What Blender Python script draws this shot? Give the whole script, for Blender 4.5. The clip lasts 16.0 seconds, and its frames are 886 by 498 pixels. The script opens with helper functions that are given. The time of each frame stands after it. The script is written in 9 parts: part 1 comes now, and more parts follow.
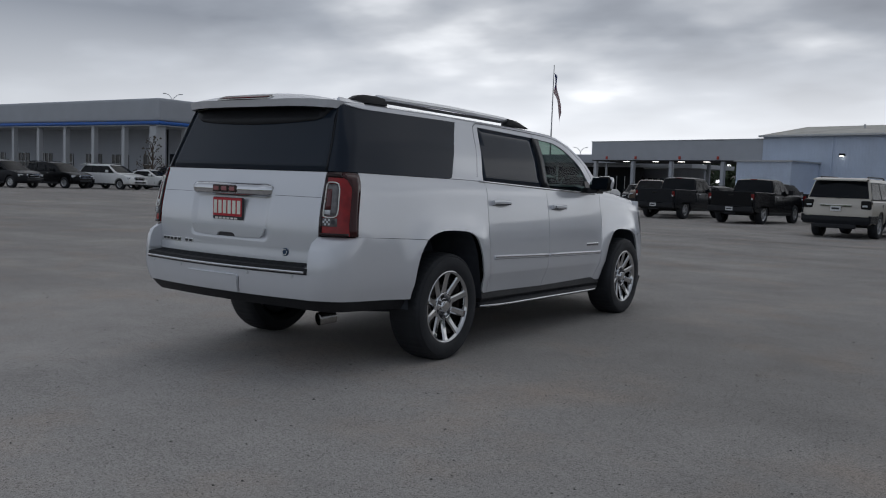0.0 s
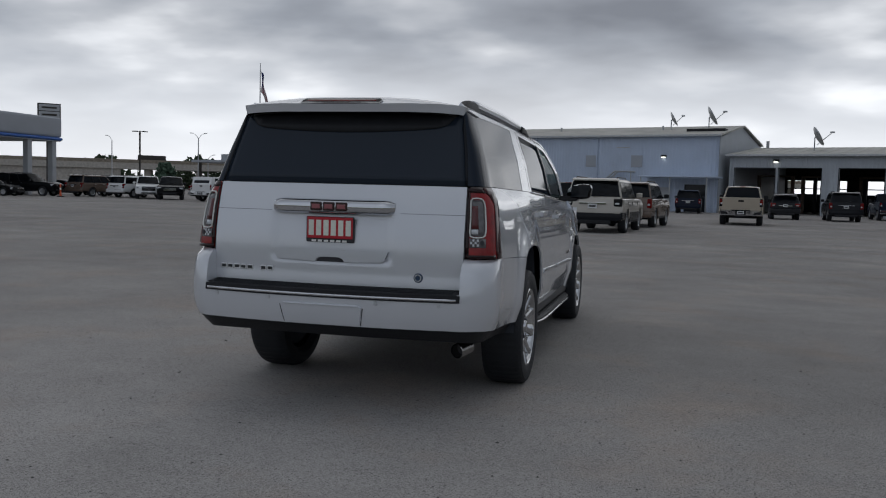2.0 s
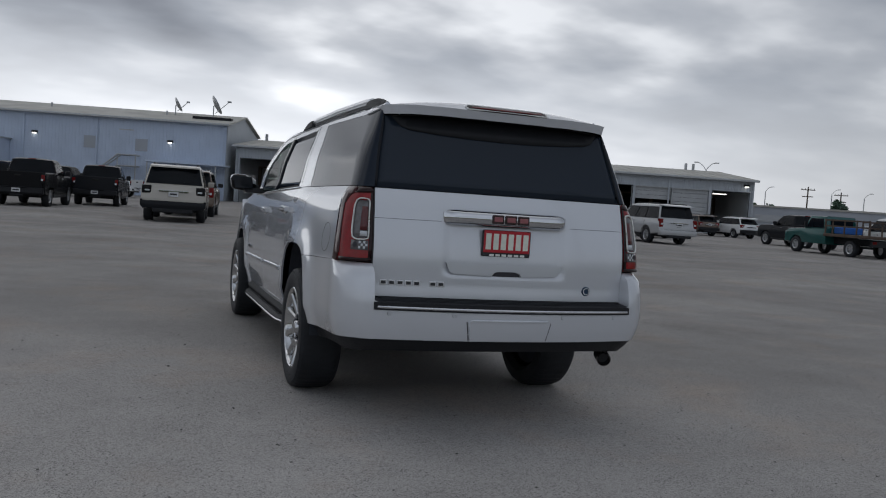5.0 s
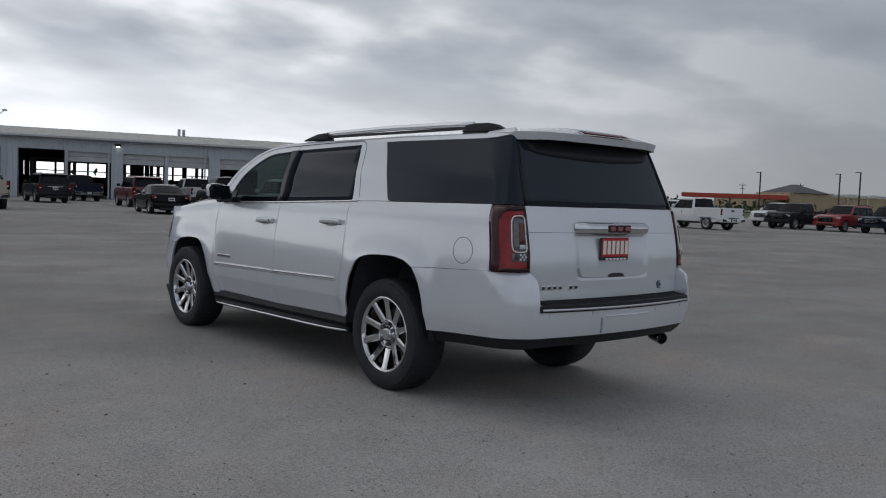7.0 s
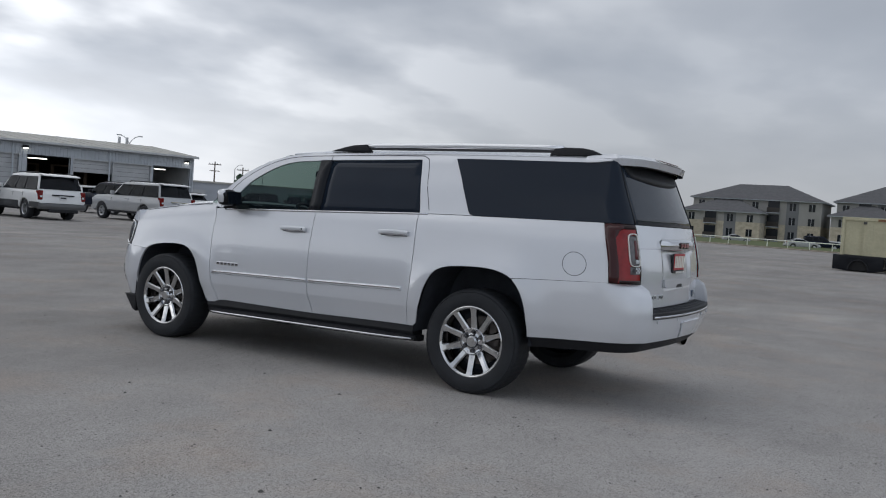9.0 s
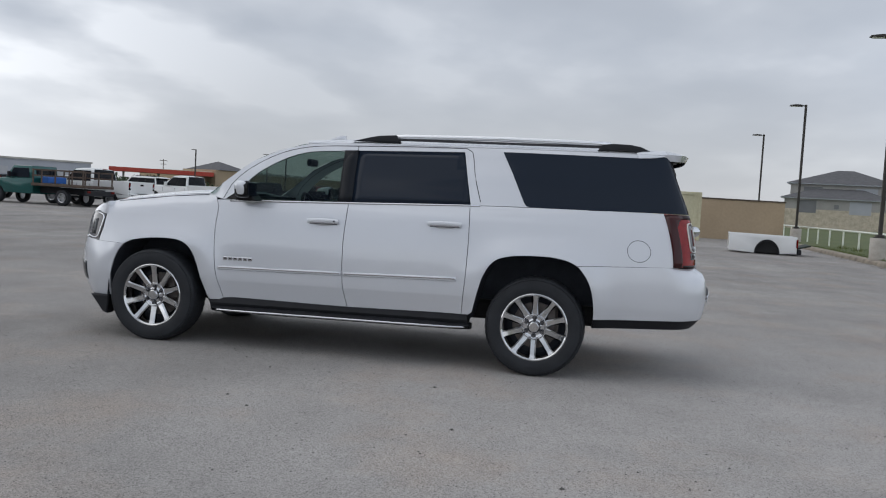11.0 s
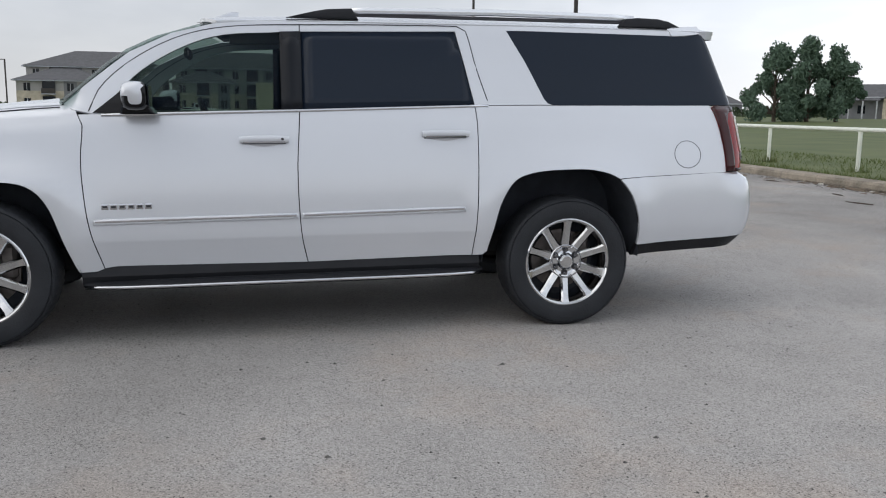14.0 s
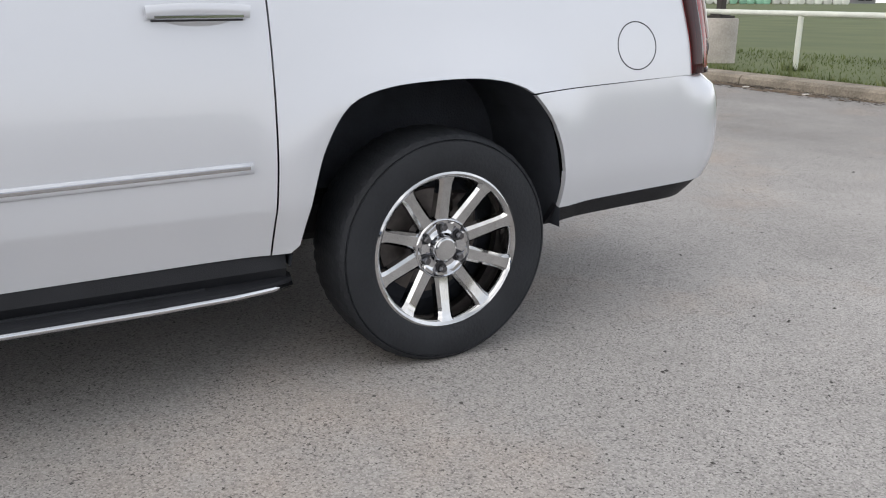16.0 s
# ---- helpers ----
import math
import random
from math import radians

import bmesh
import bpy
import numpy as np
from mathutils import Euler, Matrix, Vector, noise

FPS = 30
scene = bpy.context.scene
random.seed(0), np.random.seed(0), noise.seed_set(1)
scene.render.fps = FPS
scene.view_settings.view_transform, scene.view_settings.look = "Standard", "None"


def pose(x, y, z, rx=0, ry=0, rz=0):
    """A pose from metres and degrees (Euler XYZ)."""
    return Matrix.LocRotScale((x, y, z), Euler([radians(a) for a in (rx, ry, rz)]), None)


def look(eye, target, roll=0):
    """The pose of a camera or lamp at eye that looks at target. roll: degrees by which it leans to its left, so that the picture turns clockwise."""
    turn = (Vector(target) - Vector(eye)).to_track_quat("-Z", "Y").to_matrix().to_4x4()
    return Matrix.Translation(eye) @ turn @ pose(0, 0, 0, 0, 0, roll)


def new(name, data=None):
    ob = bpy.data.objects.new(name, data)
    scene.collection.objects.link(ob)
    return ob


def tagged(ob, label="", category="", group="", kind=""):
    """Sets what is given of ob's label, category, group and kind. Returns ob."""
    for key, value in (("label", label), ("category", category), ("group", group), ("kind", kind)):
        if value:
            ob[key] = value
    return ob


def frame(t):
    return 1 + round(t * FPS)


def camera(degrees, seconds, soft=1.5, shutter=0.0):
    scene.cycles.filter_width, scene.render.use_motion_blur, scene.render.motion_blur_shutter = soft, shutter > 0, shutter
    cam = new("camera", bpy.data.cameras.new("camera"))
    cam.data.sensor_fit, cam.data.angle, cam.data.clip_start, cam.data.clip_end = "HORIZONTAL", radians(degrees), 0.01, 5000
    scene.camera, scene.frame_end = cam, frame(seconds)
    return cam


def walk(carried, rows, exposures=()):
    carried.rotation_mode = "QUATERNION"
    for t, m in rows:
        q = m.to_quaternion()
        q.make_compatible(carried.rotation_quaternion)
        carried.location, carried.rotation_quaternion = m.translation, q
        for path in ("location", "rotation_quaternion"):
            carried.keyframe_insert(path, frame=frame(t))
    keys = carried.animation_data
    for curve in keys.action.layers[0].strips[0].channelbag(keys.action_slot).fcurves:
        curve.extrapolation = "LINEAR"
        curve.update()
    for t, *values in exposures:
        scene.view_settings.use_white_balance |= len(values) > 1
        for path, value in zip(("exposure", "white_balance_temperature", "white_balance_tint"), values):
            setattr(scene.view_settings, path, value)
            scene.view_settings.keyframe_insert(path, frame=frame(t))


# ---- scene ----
cam = camera(54.6, 16.0, soft=1.1)
PATH = [
    (0, (4.488, -5.220, 1.309), (3.360, -3.576, 1.154), 2.1),
    (0.5, (3.857, -5.451, 1.309), (2.843, -3.734, 1.170), 1.8),
    (1, (3.218, -5.649, 1.304), (2.361, -3.846, 1.172), 1.8),
    (1.5, (2.546, -5.781, 1.320), (1.845, -3.912, 1.188), 1.7),
    (2, (1.887, -5.909, 1.321), (1.381, -3.978, 1.186), 1.5),
    (2.5, (1.239, -5.948, 1.327), (0.960, -3.971, 1.205), 1.9),
    (3, (0.565, -6.002, 1.312), (0.431, -4.011, 1.190), 2.8),
    (3.5, (-0.091, -5.953, 1.302), (-0.095, -3.958, 1.161), 2.6),
    (4, (-0.730, -5.890, 1.300), (-0.498, -3.904, 1.153), 2.8),
    (4.5, (-1.356, -5.794, 1.290), (-0.872, -3.858, 1.157), 3.0),
    (5, (-2.022, -5.683, 1.292), (-1.333, -3.808, 1.183), 3.9),
    (5.2, (-2.272, -5.601, 1.315), (-1.507, -3.756, 1.208), 4.3),
    (7.3, (-4.973, -4.627, 1.382), (-3.594, -3.184, 1.268), 2.64),
    (7.5, (-5.186, -4.477, 1.351), (-3.761, -3.078, 1.245), 3.21),
    (8, (-5.760, -4.062, 1.357), (-4.209, -2.804, 1.250), 4.10),
    (8.5, (-6.262, -3.584, 1.341), (-4.602, -2.472, 1.237), 3.65),
    (9, (-6.618, -3.016, 1.326), (-4.893, -2.007, 1.247), 3.91),
    (9.2, (-6.778, -2.773, 1.305), (-5.025, -1.816, 1.213), 3.96),
    (11.3, (-7.799, -0.161, 1.355), (-5.823, 0.136, 1.263), 3.32),
    (11.5, (-7.812, 0.080, 1.341), (-5.830, 0.332, 1.263), 3.28),
    (12, (-7.702, 0.669, 1.328), (-5.709, 0.793, 1.223), 2.50),
    (12.5, (-7.462, 1.168, 1.326), (-5.469, 1.166, 1.159), 1.96),
    (13, (-7.031, 1.522, 1.344), (-5.052, 1.361, 1.105), 0.76),
    (13.5, (-6.491, 1.792, 1.299), (-4.540, 1.458, 1.017), 0.30),
    (14, (-5.839, 1.873, 1.294), (-3.912, 1.441, 0.976), 0.77),
    (14.5, (-5.203, 1.866, 1.269), (-3.311, 1.331, 0.901), 0.54),
    (15, (-4.592, 1.710, 1.223), (-2.750, 1.042, 0.824), 0.36),
    (15.5, (-3.976, 1.553, 1.215), (-2.201, 0.762, 0.743), 0.39),
    (16, (-3.381, 1.330, 1.203), (-1.694, 0.414, 0.642), 0.58),
]
walk(cam, [(t, look(eye, target, roll)) for t, eye, target, roll in PATH],
     exposures=[(0, -0.73, 6300, 10), (2.5, -0.83, 6310, 10), (5, -0.70, 6310, 10), (7.5, -0.57, 6330, 10), (8, -0.50, 6330, 10), (9, -0.15, 6350, 10), (11.5, 0.14, 6400, 10), (12.5, 0.20, 6440, 10), (14, 0.44, 6560, 10), (15, 0.58, 6660, 10), (15.5, 0.58, 6710, 11), (16, 0.73, 6780, 11)])

# ---- world and sun ----
world = bpy.data.worlds.new("sky")
scene.world = world
world.use_nodes = True
SUN_EL, SUN_AZ = 34.0, -8.0


def build_world():
    nt = world.node_tree
    nt.nodes.clear()
    N, L = nt.nodes.new, nt.links.new
    out, bg = N("ShaderNodeOutputWorld"), N("ShaderNodeBackground")
    sky = N("ShaderNodeTexSky")
    sky.sky_type, sky.sun_disc = "NISHITA", False
    sky.sun_elevation, sky.sun_rotation = radians(SUN_EL), radians(SUN_AZ)
    tc, sep = N("ShaderNodeTexCoord"), N("ShaderNodeSeparateXYZ")
    L(tc.outputs["Generated"], sep.inputs[0])
    up = N("ShaderNodeMath")
    up.operation = "MAXIMUM"
    L(sep.outputs["Z"], up.inputs[0])
    up.inputs[1].default_value = 0.0
    den = N("ShaderNodeMath")
    den.operation = "ADD"
    L(up.outputs[0], den.inputs[0])
    den.inputs[1].default_value = 0.21
    comb = N("ShaderNodeCombineXYZ")
    for i, axis in enumerate("XY"):
        div = N("ShaderNodeMath")
        div.operation = "DIVIDE"
        L(sep.outputs[axis], div.inputs[0])
        L(den.outputs[0], div.inputs[1])
        L(div.outputs[0], comb.inputs[i])
    stretch = N("ShaderNodeMapping")
    stretch.inputs["Location"].default_value = (3.1, 1.7, 0.4)
    stretch.inputs["Rotation"].default_value = (0, 0, radians(-25))
    stretch.inputs["Scale"].default_value = (0.85, 1.0, 1.0)
    L(comb.outputs[0], stretch.inputs[0])
    big, fine = N("ShaderNodeTexNoise"), N("ShaderNodeTexNoise")
    for n, s, d, r in ((big, 0.85, 5.0, 0.46), (fine, 3.0, 4.0, 0.42)):
        L(stretch.outputs[0], n.inputs["Vector"])
        n.inputs["Scale"].default_value = s
        n.inputs["Detail"].default_value = d
        n.inputs["Roughness"].default_value = r
    mixn = N("ShaderNodeMix")
    mixn.inputs[0].default_value = 0.32
    L(big.outputs["Fac"], mixn.inputs[2])
    L(fine.outputs["Fac"], mixn.inputs[3])
    ramp = N("ShaderNodeValToRGB")
    ramp.color_ramp.elements[0].position, ramp.color_ramp.elements[0].color = 0.365, (1.25, 1.26, 1.28, 1)
    ramp.color_ramp.elements[1].position, ramp.color_ramp.elements[1].color = 0.585, (0.29, 0.31, 0.355, 1)
    mid = ramp.color_ramp.elements.new(0.485)
    mid.color = (0.50, 0.53, 0.585, 1)
    gap = ramp.color_ramp.elements.new(0.42)
    gap.color = (0.78, 0.80, 0.84, 1)
    L(mixn.outputs[0], ramp.inputs[0])
    # the cloud sheet is brightest towards the hidden sun and low over the horizon
    dot = N("ShaderNodeVectorMath")
    dot.operation = "DOT_PRODUCT"
    L(tc.outputs["Generated"], dot.inputs[0])
    dot.inputs[1].default_value = (math.sin(radians(SUN_AZ)) * math.cos(radians(SUN_EL)), math.cos(radians(SUN_AZ)) * math.cos(radians(SUN_EL)), math.sin(radians(SUN_EL)))
    glow = N("ShaderNodeMapRange")
    L(dot.outputs["Value"], glow.inputs[0])
    glow.interpolation_type = "SMOOTHSTEP"
    glow.inputs[1].default_value, glow.inputs[2].default_value = 0.3, 0.95
    glow.inputs[3].default_value, glow.inputs[4].default_value = 0.96, 1.42
    # the break in the clouds lies low: higher up the sheet is thick and grey
    thick = N("ShaderNodeMapRange")
    thick.interpolation_type = "SMOOTHSTEP"
    L(up.outputs[0], thick.inputs[0])
    thick.inputs[1].default_value, thick.inputs[2].default_value = 0.10, 0.55
    thick.inputs[3].default_value, thick.inputs[4].default_value = 1.0, 0.0
    shine = N("ShaderNodeMix")
    L(thick.outputs[0], shine.inputs[0])
    shine.inputs[2].default_value = 0.92
    L(glow.outputs[0], shine.inputs[3])
    # and paler again in the south
    south = N("ShaderNodeMapRange")
    south.interpolation_type = "SMOOTHSTEP"
    L(sep.outputs["Y"], south.inputs[0])
    south.inputs[1].default_value, south.inputs[2].default_value = -0.75, -0.10
    south.inputs[3].default_value, south.inputs[4].default_value = 1.65, 1.0
    pale_south = N("ShaderNodeMath")
    pale_south.operation = "MULTIPLY"
    L(shine.outputs[0], pale_south.inputs[0])
    L(south.outputs[0], pale_south.inputs[1])
    # and in the west, where the sheet is thin
    west = N("ShaderNodeMapRange")
    west.interpolation_type = "SMOOTHSTEP"
    L(sep.outputs["X"], west.inputs[0])
    west.inputs[1].default_value, west.inputs[2].default_value = -0.98, -0.55
    west.inputs[3].default_value, west.inputs[4].default_value = 1.34, 1.0
    pale_west = N("ShaderNodeMath")
    pale_west.operation = "MULTIPLY"
    L(pale_south.outputs[0], pale_west.inputs[0])
    L(west.outputs[0], pale_west.inputs[1])
    low = N("ShaderNodeMapRange")
    L(up.outputs[0], low.inputs[0])
    low.inputs[1].default_value, low.inputs[2].default_value = 0.0, 0.17
    low.inputs[3].default_value, low.inputs[4].default_value = 1.0, 0.0
    pale = N("ShaderNodeMix")
    pale.data_type = "RGBA"
    haze = N("ShaderNodeMath")
    haze.operation = "MULTIPLY"
    L(low.outputs[0], haze.inputs[0])
    haze.inputs[1].default_value = 0.78
    L(haze.outputs[0], pale.inputs[0])
    calm = N("ShaderNodeMapRange")
    L(dot.outputs["Value"], calm.inputs[0])
    calm.inputs[1].default_value, calm.inputs[2].default_value = 0.25, 0.85
    calm.inputs[3].default_value, calm.inputs[4].default_value = 0.20, 1.0
    soft = N("ShaderNodeMix")
    soft.data_type = "RGBA"
    L(calm.outputs[0], soft.inputs[0])
    soft.inputs[6].default_value = (0.515, 0.555, 0.62, 1)
    L(ramp.outputs[0], soft.inputs[7])
    L(soft.outputs[2], pale.inputs[6])
    bright = N("ShaderNodeMapRange")
    L(dot.outputs["Value"], bright.inputs[0])
    bright.inputs[1].default_value, bright.inputs[2].default_value = 0.28, 0.8
    bright.inputs[3].default_value, bright.inputs[4].default_value = 0.58, 1.95
    veil = N("ShaderNodeVectorMath")
    veil.operation = "SCALE"
    veil.inputs[0].default_value = (1.0, 1.01, 1.03)
    L(bright.outputs[0], veil.inputs["Scale"])
    L(veil.outputs[0], pale.inputs[7])
    lit = N("ShaderNodeVectorMath")
    lit.operation = "SCALE"
    L(pale.outputs[2], lit.inputs[0])
    L(pale_west.outputs[0], lit.inputs["Scale"])
    over = N("ShaderNodeMapRange")
    L(up.outputs[0], over.inputs[0])
    over.inputs[1].default_value, over.inputs[2].default_value = 0.3, 1.0
    over.inputs[3].default_value, over.inputs[4].default_value = 1.0, 1.1
    dome = N("ShaderNodeVectorMath")
    dome.operation = "SCALE"
    L(lit.outputs[0], dome.inputs[0])
    L(over.outputs[0], dome.inputs["Scale"])
    skyl = N("ShaderNodeVectorMath")
    skyl.operation = "SCALE"
    L(sky.outputs[0], skyl.inputs[0])
    skyl.inputs["Scale"].default_value = 0.10
    both = N("ShaderNodeMix")
    both.data_type = "RGBA"
    both.inputs[0].default_value = 0.94
    L(skyl.outputs[0], both.inputs[6])
    L(dome.outputs[0], both.inputs[7])
    L(both.outputs[2], bg.inputs[0])
    bg.inputs[1].default_value = 0.92
    L(bg.outputs[0], out.inputs[0])


build_world()
sun = new("sun", bpy.data.lights.new("sun", "SUN"))
sun.data.energy, sun.data.angle, sun.data.color = 0.6, radians(110), (1.0, 0.96, 0.9)
sun.matrix_world = look((0, 0, 60), (-60 * math.sin(radians(SUN_AZ)) / math.tan(radians(SUN_EL)), -60 * math.cos(radians(SUN_AZ)) / math.tan(radians(SUN_EL)), 0))


# ---- materials ----
def mat(name, color, rough=0.6, metal=0.0, vary=0.0, scale=3.0, grain=0.0, grain_scale=60.0, bump=0.0, bump_scale=80.0, coat=0.0, per_object=0.0, emit=0.0, spec=0.5):
    """A surface with large stains (vary), fine grain and a fine relief."""
    m = bpy.data.materials.new(name)
    m.use_nodes = True
    nt = m.node_tree
    N, L = nt.nodes.new, nt.links.new
    b = nt.nodes["Principled BSDF"]
    b.inputs["Roughness"].default_value, b.inputs["Metallic"].default_value = rough, metal
    b.inputs["Coat Weight"].default_value = coat
    b.inputs["Specular IOR Level"].default_value = spec
    rgb = N("ShaderNodeRGB")
    rgb.outputs[0].default_value = (*color, 1)
    col = rgb.outputs[0]
    tc = N("ShaderNodeTexCoord")
    for amount, sc, det in ((vary, scale, 5.0), (grain, grain_scale, 2.0)):
        if amount:
            n, r, mul = N("ShaderNodeTexNoise"), N("ShaderNodeMapRange"), N("ShaderNodeVectorMath")
            n.inputs["Scale"].default_value, n.inputs["Detail"].default_value = sc, det
            L(tc.outputs["Object"], n.inputs["Vector"])
            L(n.outputs["Fac"], r.inputs[0])
            r.inputs[1].default_value, r.inputs[2].default_value = 0.28, 0.72
            r.inputs[3].default_value, r.inputs[4].default_value = 1 - amount, 1 + amount
            mul.operation = "SCALE"
            L(col, mul.inputs[0])
            L(r.outputs[0], mul.inputs["Scale"])
            col = mul.outputs[0]
    if per_object:
        info, r, mul = N("ShaderNodeObjectInfo"), N("ShaderNodeMapRange"), N("ShaderNodeVectorMath")
        L(info.outputs["Random"], r.inputs[0])
        r.inputs[3].default_value, r.inputs[4].default_value = 1 - per_object, 1 + per_object
        mul.operation = "SCALE"
        L(col, mul.inputs[0])
        L(r.outputs[0], mul.inputs["Scale"])
        col = mul.outputs[0]
    L(col, b.inputs["Base Color"])
    if bump:
        n, bp = N("ShaderNodeTexNoise"), N("ShaderNodeBump")
        n.inputs["Scale"].default_value, n.inputs["Detail"].default_value = bump_scale, 3.0
        L(tc.outputs["Object"], n.inputs["Vector"])
        L(n.outputs["Fac"], bp.inputs["Height"])
        bp.inputs["Strength"].default_value, bp.inputs["Distance"].default_value = bump, 0.01
        L(bp.outputs[0], b.inputs["Normal"])
    if emit:
        b.inputs["Emission Color"].default_value, b.inputs["Emission Strength"].default_value = (*color, 1), emit
    return m


def glass_mat(name, tint, alpha, face=(0.012, 0.019, 0.032)):
    """Tinted car glass: a clear, dark sheet with a glossy face."""
    m = bpy.data.materials.new(name)
    m.use_nodes = True
    nt = m.node_tree
    N, L = nt.nodes.new, nt.links.new
    nt.nodes.clear()
    out, mx, tr, gl = N("ShaderNodeOutputMaterial"), N("ShaderNodeMixShader"), N("ShaderNodeBsdfTransparent"), N("ShaderNodeBsdfPrincipled")
    tr.inputs[0].default_value = (*tint, 1)
    gl.inputs["Base Color"].default_value = (*face, 1)
    gl.inputs["Roughness"].default_value = 0.04
    gl.inputs["IOR"].default_value = 1.45
    gl.inputs["Specular IOR Level"].default_value = 0.26
    mx.inputs[0].default_value = alpha
    L(tr.outputs[0], mx.inputs[1])
    L(gl.outputs[0], mx.inputs[2])
    L(mx.outputs[0], out.inputs[0])
    return m


def ground_mat(name, base, warm, stain=0.18, chips=True):
    """Worn chip-seal paving: pale and dark stones, broad stains, faint tyre sweeps, rusty flecks, and brightness
    painted in round the suv.
    """
    m = bpy.data.materials.new(name)
    m.use_nodes = True
    nt = m.node_tree
    N, L = nt.nodes.new, nt.links.new
    b = nt.nodes["Principled BSDF"]
    b.inputs["Roughness"].default_value = 0.88
    b.inputs["Specular IOR Level"].default_value = 0.12
    tc = N("ShaderNodeTexCoord")
    co = tc.outputs["Object"]

    def noise_node(scale, detail, rough=0.5, vec=co):
        n = N("ShaderNodeTexNoise")
        n.inputs["Scale"].default_value, n.inputs["Detail"].default_value, n.inputs["Roughness"].default_value = scale, detail, rough
        L(vec, n.inputs["Vector"])
        return n.outputs["Fac"]

    def span(src, a, c, lo, hi):
        r = N("ShaderNodeMapRange")
        L(src, r.inputs[0])
        for i, v in zip((1, 2, 3, 4), (a, c, lo, hi)):
            r.inputs[i].default_value = v
        return r.outputs[0]

    def times(x, y):
        k = N("ShaderNodeMath")
        k.operation = "MULTIPLY"
        L(x, k.inputs[0])
        L(y, k.inputs[1])
        return k.outputs[0]

    stretch = N("ShaderNodeMapping")
    stretch.inputs["Scale"].default_value = (0.25, 1.3, 1)
    stretch.inputs["Rotation"].default_value = (0, 0, radians(32))
    L(co, stretch.inputs[0])
    f = times(span(noise_node(0.16, 5, 0.6), 0.3, 0.7, 1 - stain, 1 + stain), span(noise_node(0.9, 6, 0.62), 0.3, 0.7, 1 - stain * 0.7, 1 + stain * 0.7))
    f = times(f, span(noise_node(0.55, 5, 0.6, stretch.outputs[0]), 0.35, 0.7, 1 - stain * 0.5, 1 + stain * 0.45))
    # brighter light painted into the colour round the suv, dimmer farther out, ragged edge
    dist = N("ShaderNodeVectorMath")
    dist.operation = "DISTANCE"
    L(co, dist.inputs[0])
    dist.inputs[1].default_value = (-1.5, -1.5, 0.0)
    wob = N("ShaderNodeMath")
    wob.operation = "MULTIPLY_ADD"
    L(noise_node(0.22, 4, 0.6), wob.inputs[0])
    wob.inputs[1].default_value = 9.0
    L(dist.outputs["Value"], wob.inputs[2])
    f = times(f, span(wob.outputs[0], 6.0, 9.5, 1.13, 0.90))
    hue = N("ShaderNodeMix")
    hue.data_type = "RGBA"
    L(span(noise_node(0.7, 5, 0.65), 0.50, 0.72, 0, 1), hue.inputs[0])
    hue.inputs[6].default_value, hue.inputs[7].default_value = (*base, 1), (*warm, 1)
    col = hue.outputs[2]
    if chips:
        v = N("ShaderNodeTexVoronoi")
        v.inputs["Scale"].default_value = 175.0
        L(co, v.inputs["Vector"])
        bw = N("ShaderNodeSeparateXYZ")
        L(v.outputs["Color"], bw.inputs[0])
        worn = N("ShaderNodeMix")
        L(span(noise_node(2.4, 5, 0.65), 0.38, 0.60, 0.50, 1.0), worn.inputs[0])
        worn.inputs[2].default_value = 1.0
        L(span(bw.outputs["X"], 0.0, 0.26, 0.42, 1.08), worn.inputs[3])
        f = times(times(f, worn.outputs[0]), span(bw.outputs["Y"], 0, 1, 0.80, 1.20))
        gap = span(v.outputs["Distance"], 0.3, 0.75, 1.04, 0.90)
        f = times(f, gap)
        pit = span(noise_node(62, 2, 0.6), 0.31, 0.36, 0.30, 1.0)
        f = times(f, pit)
        bp = N("ShaderNodeBump")
        bp.inputs["Strength"].default_value, bp.inputs["Distance"].default_value = 0.8, 0.006
        L(times(gap, pit), bp.inputs["Height"])
        L(bp.outputs[0], b.inputs["Normal"])
    mul = N("ShaderNodeVectorMath")
    mul.operation = "SCALE"
    L(col, mul.inputs[0])
    L(f, mul.inputs["Scale"])
    L(mul.outputs[0], b.inputs["Base Color"])
    return m


def leaf_mat(name, dark, pale, scale=1.2):
    m = bpy.data.materials.new(name)
    m.use_nodes = True
    nt = m.node_tree
    N, L = nt.nodes.new, nt.links.new
    b = nt.nodes["Principled BSDF"]
    b.inputs["Roughness"].default_value = 0.75
    b.inputs["Specular IOR Level"].default_value = 0.25
    tc, n, geo, mx, mx2 = N("ShaderNodeTexCoord"), N("ShaderNodeTexNoise"), N("ShaderNodeNewGeometry"), N("ShaderNodeMix"), N("ShaderNodeMath")
    n.inputs["Scale"].default_value, n.inputs["Detail"].default_value = scale, 6
    L(tc.outputs["Object"], n.inputs["Vector"])
    mx2.operation = "ADD"
    L(n.outputs["Fac"], mx2.inputs[0])
    half = N("ShaderNodeMapRange")
    L(geo.outputs["Random Per Island"], half.inputs[0])
    half.inputs[3].default_value, half.inputs[4].default_value = -0.3, 0.3
    L(half.outputs[0], mx2.inputs[1])
    mx.data_type = "RGBA"
    L(mx2.outputs[0], mx.inputs[0])
    mx.inputs[6].default_value, mx.inputs[7].default_value = (*dark, 1), (*pale, 1)
    L(mx.outputs[2], b.inputs["Base Color"])
    return m


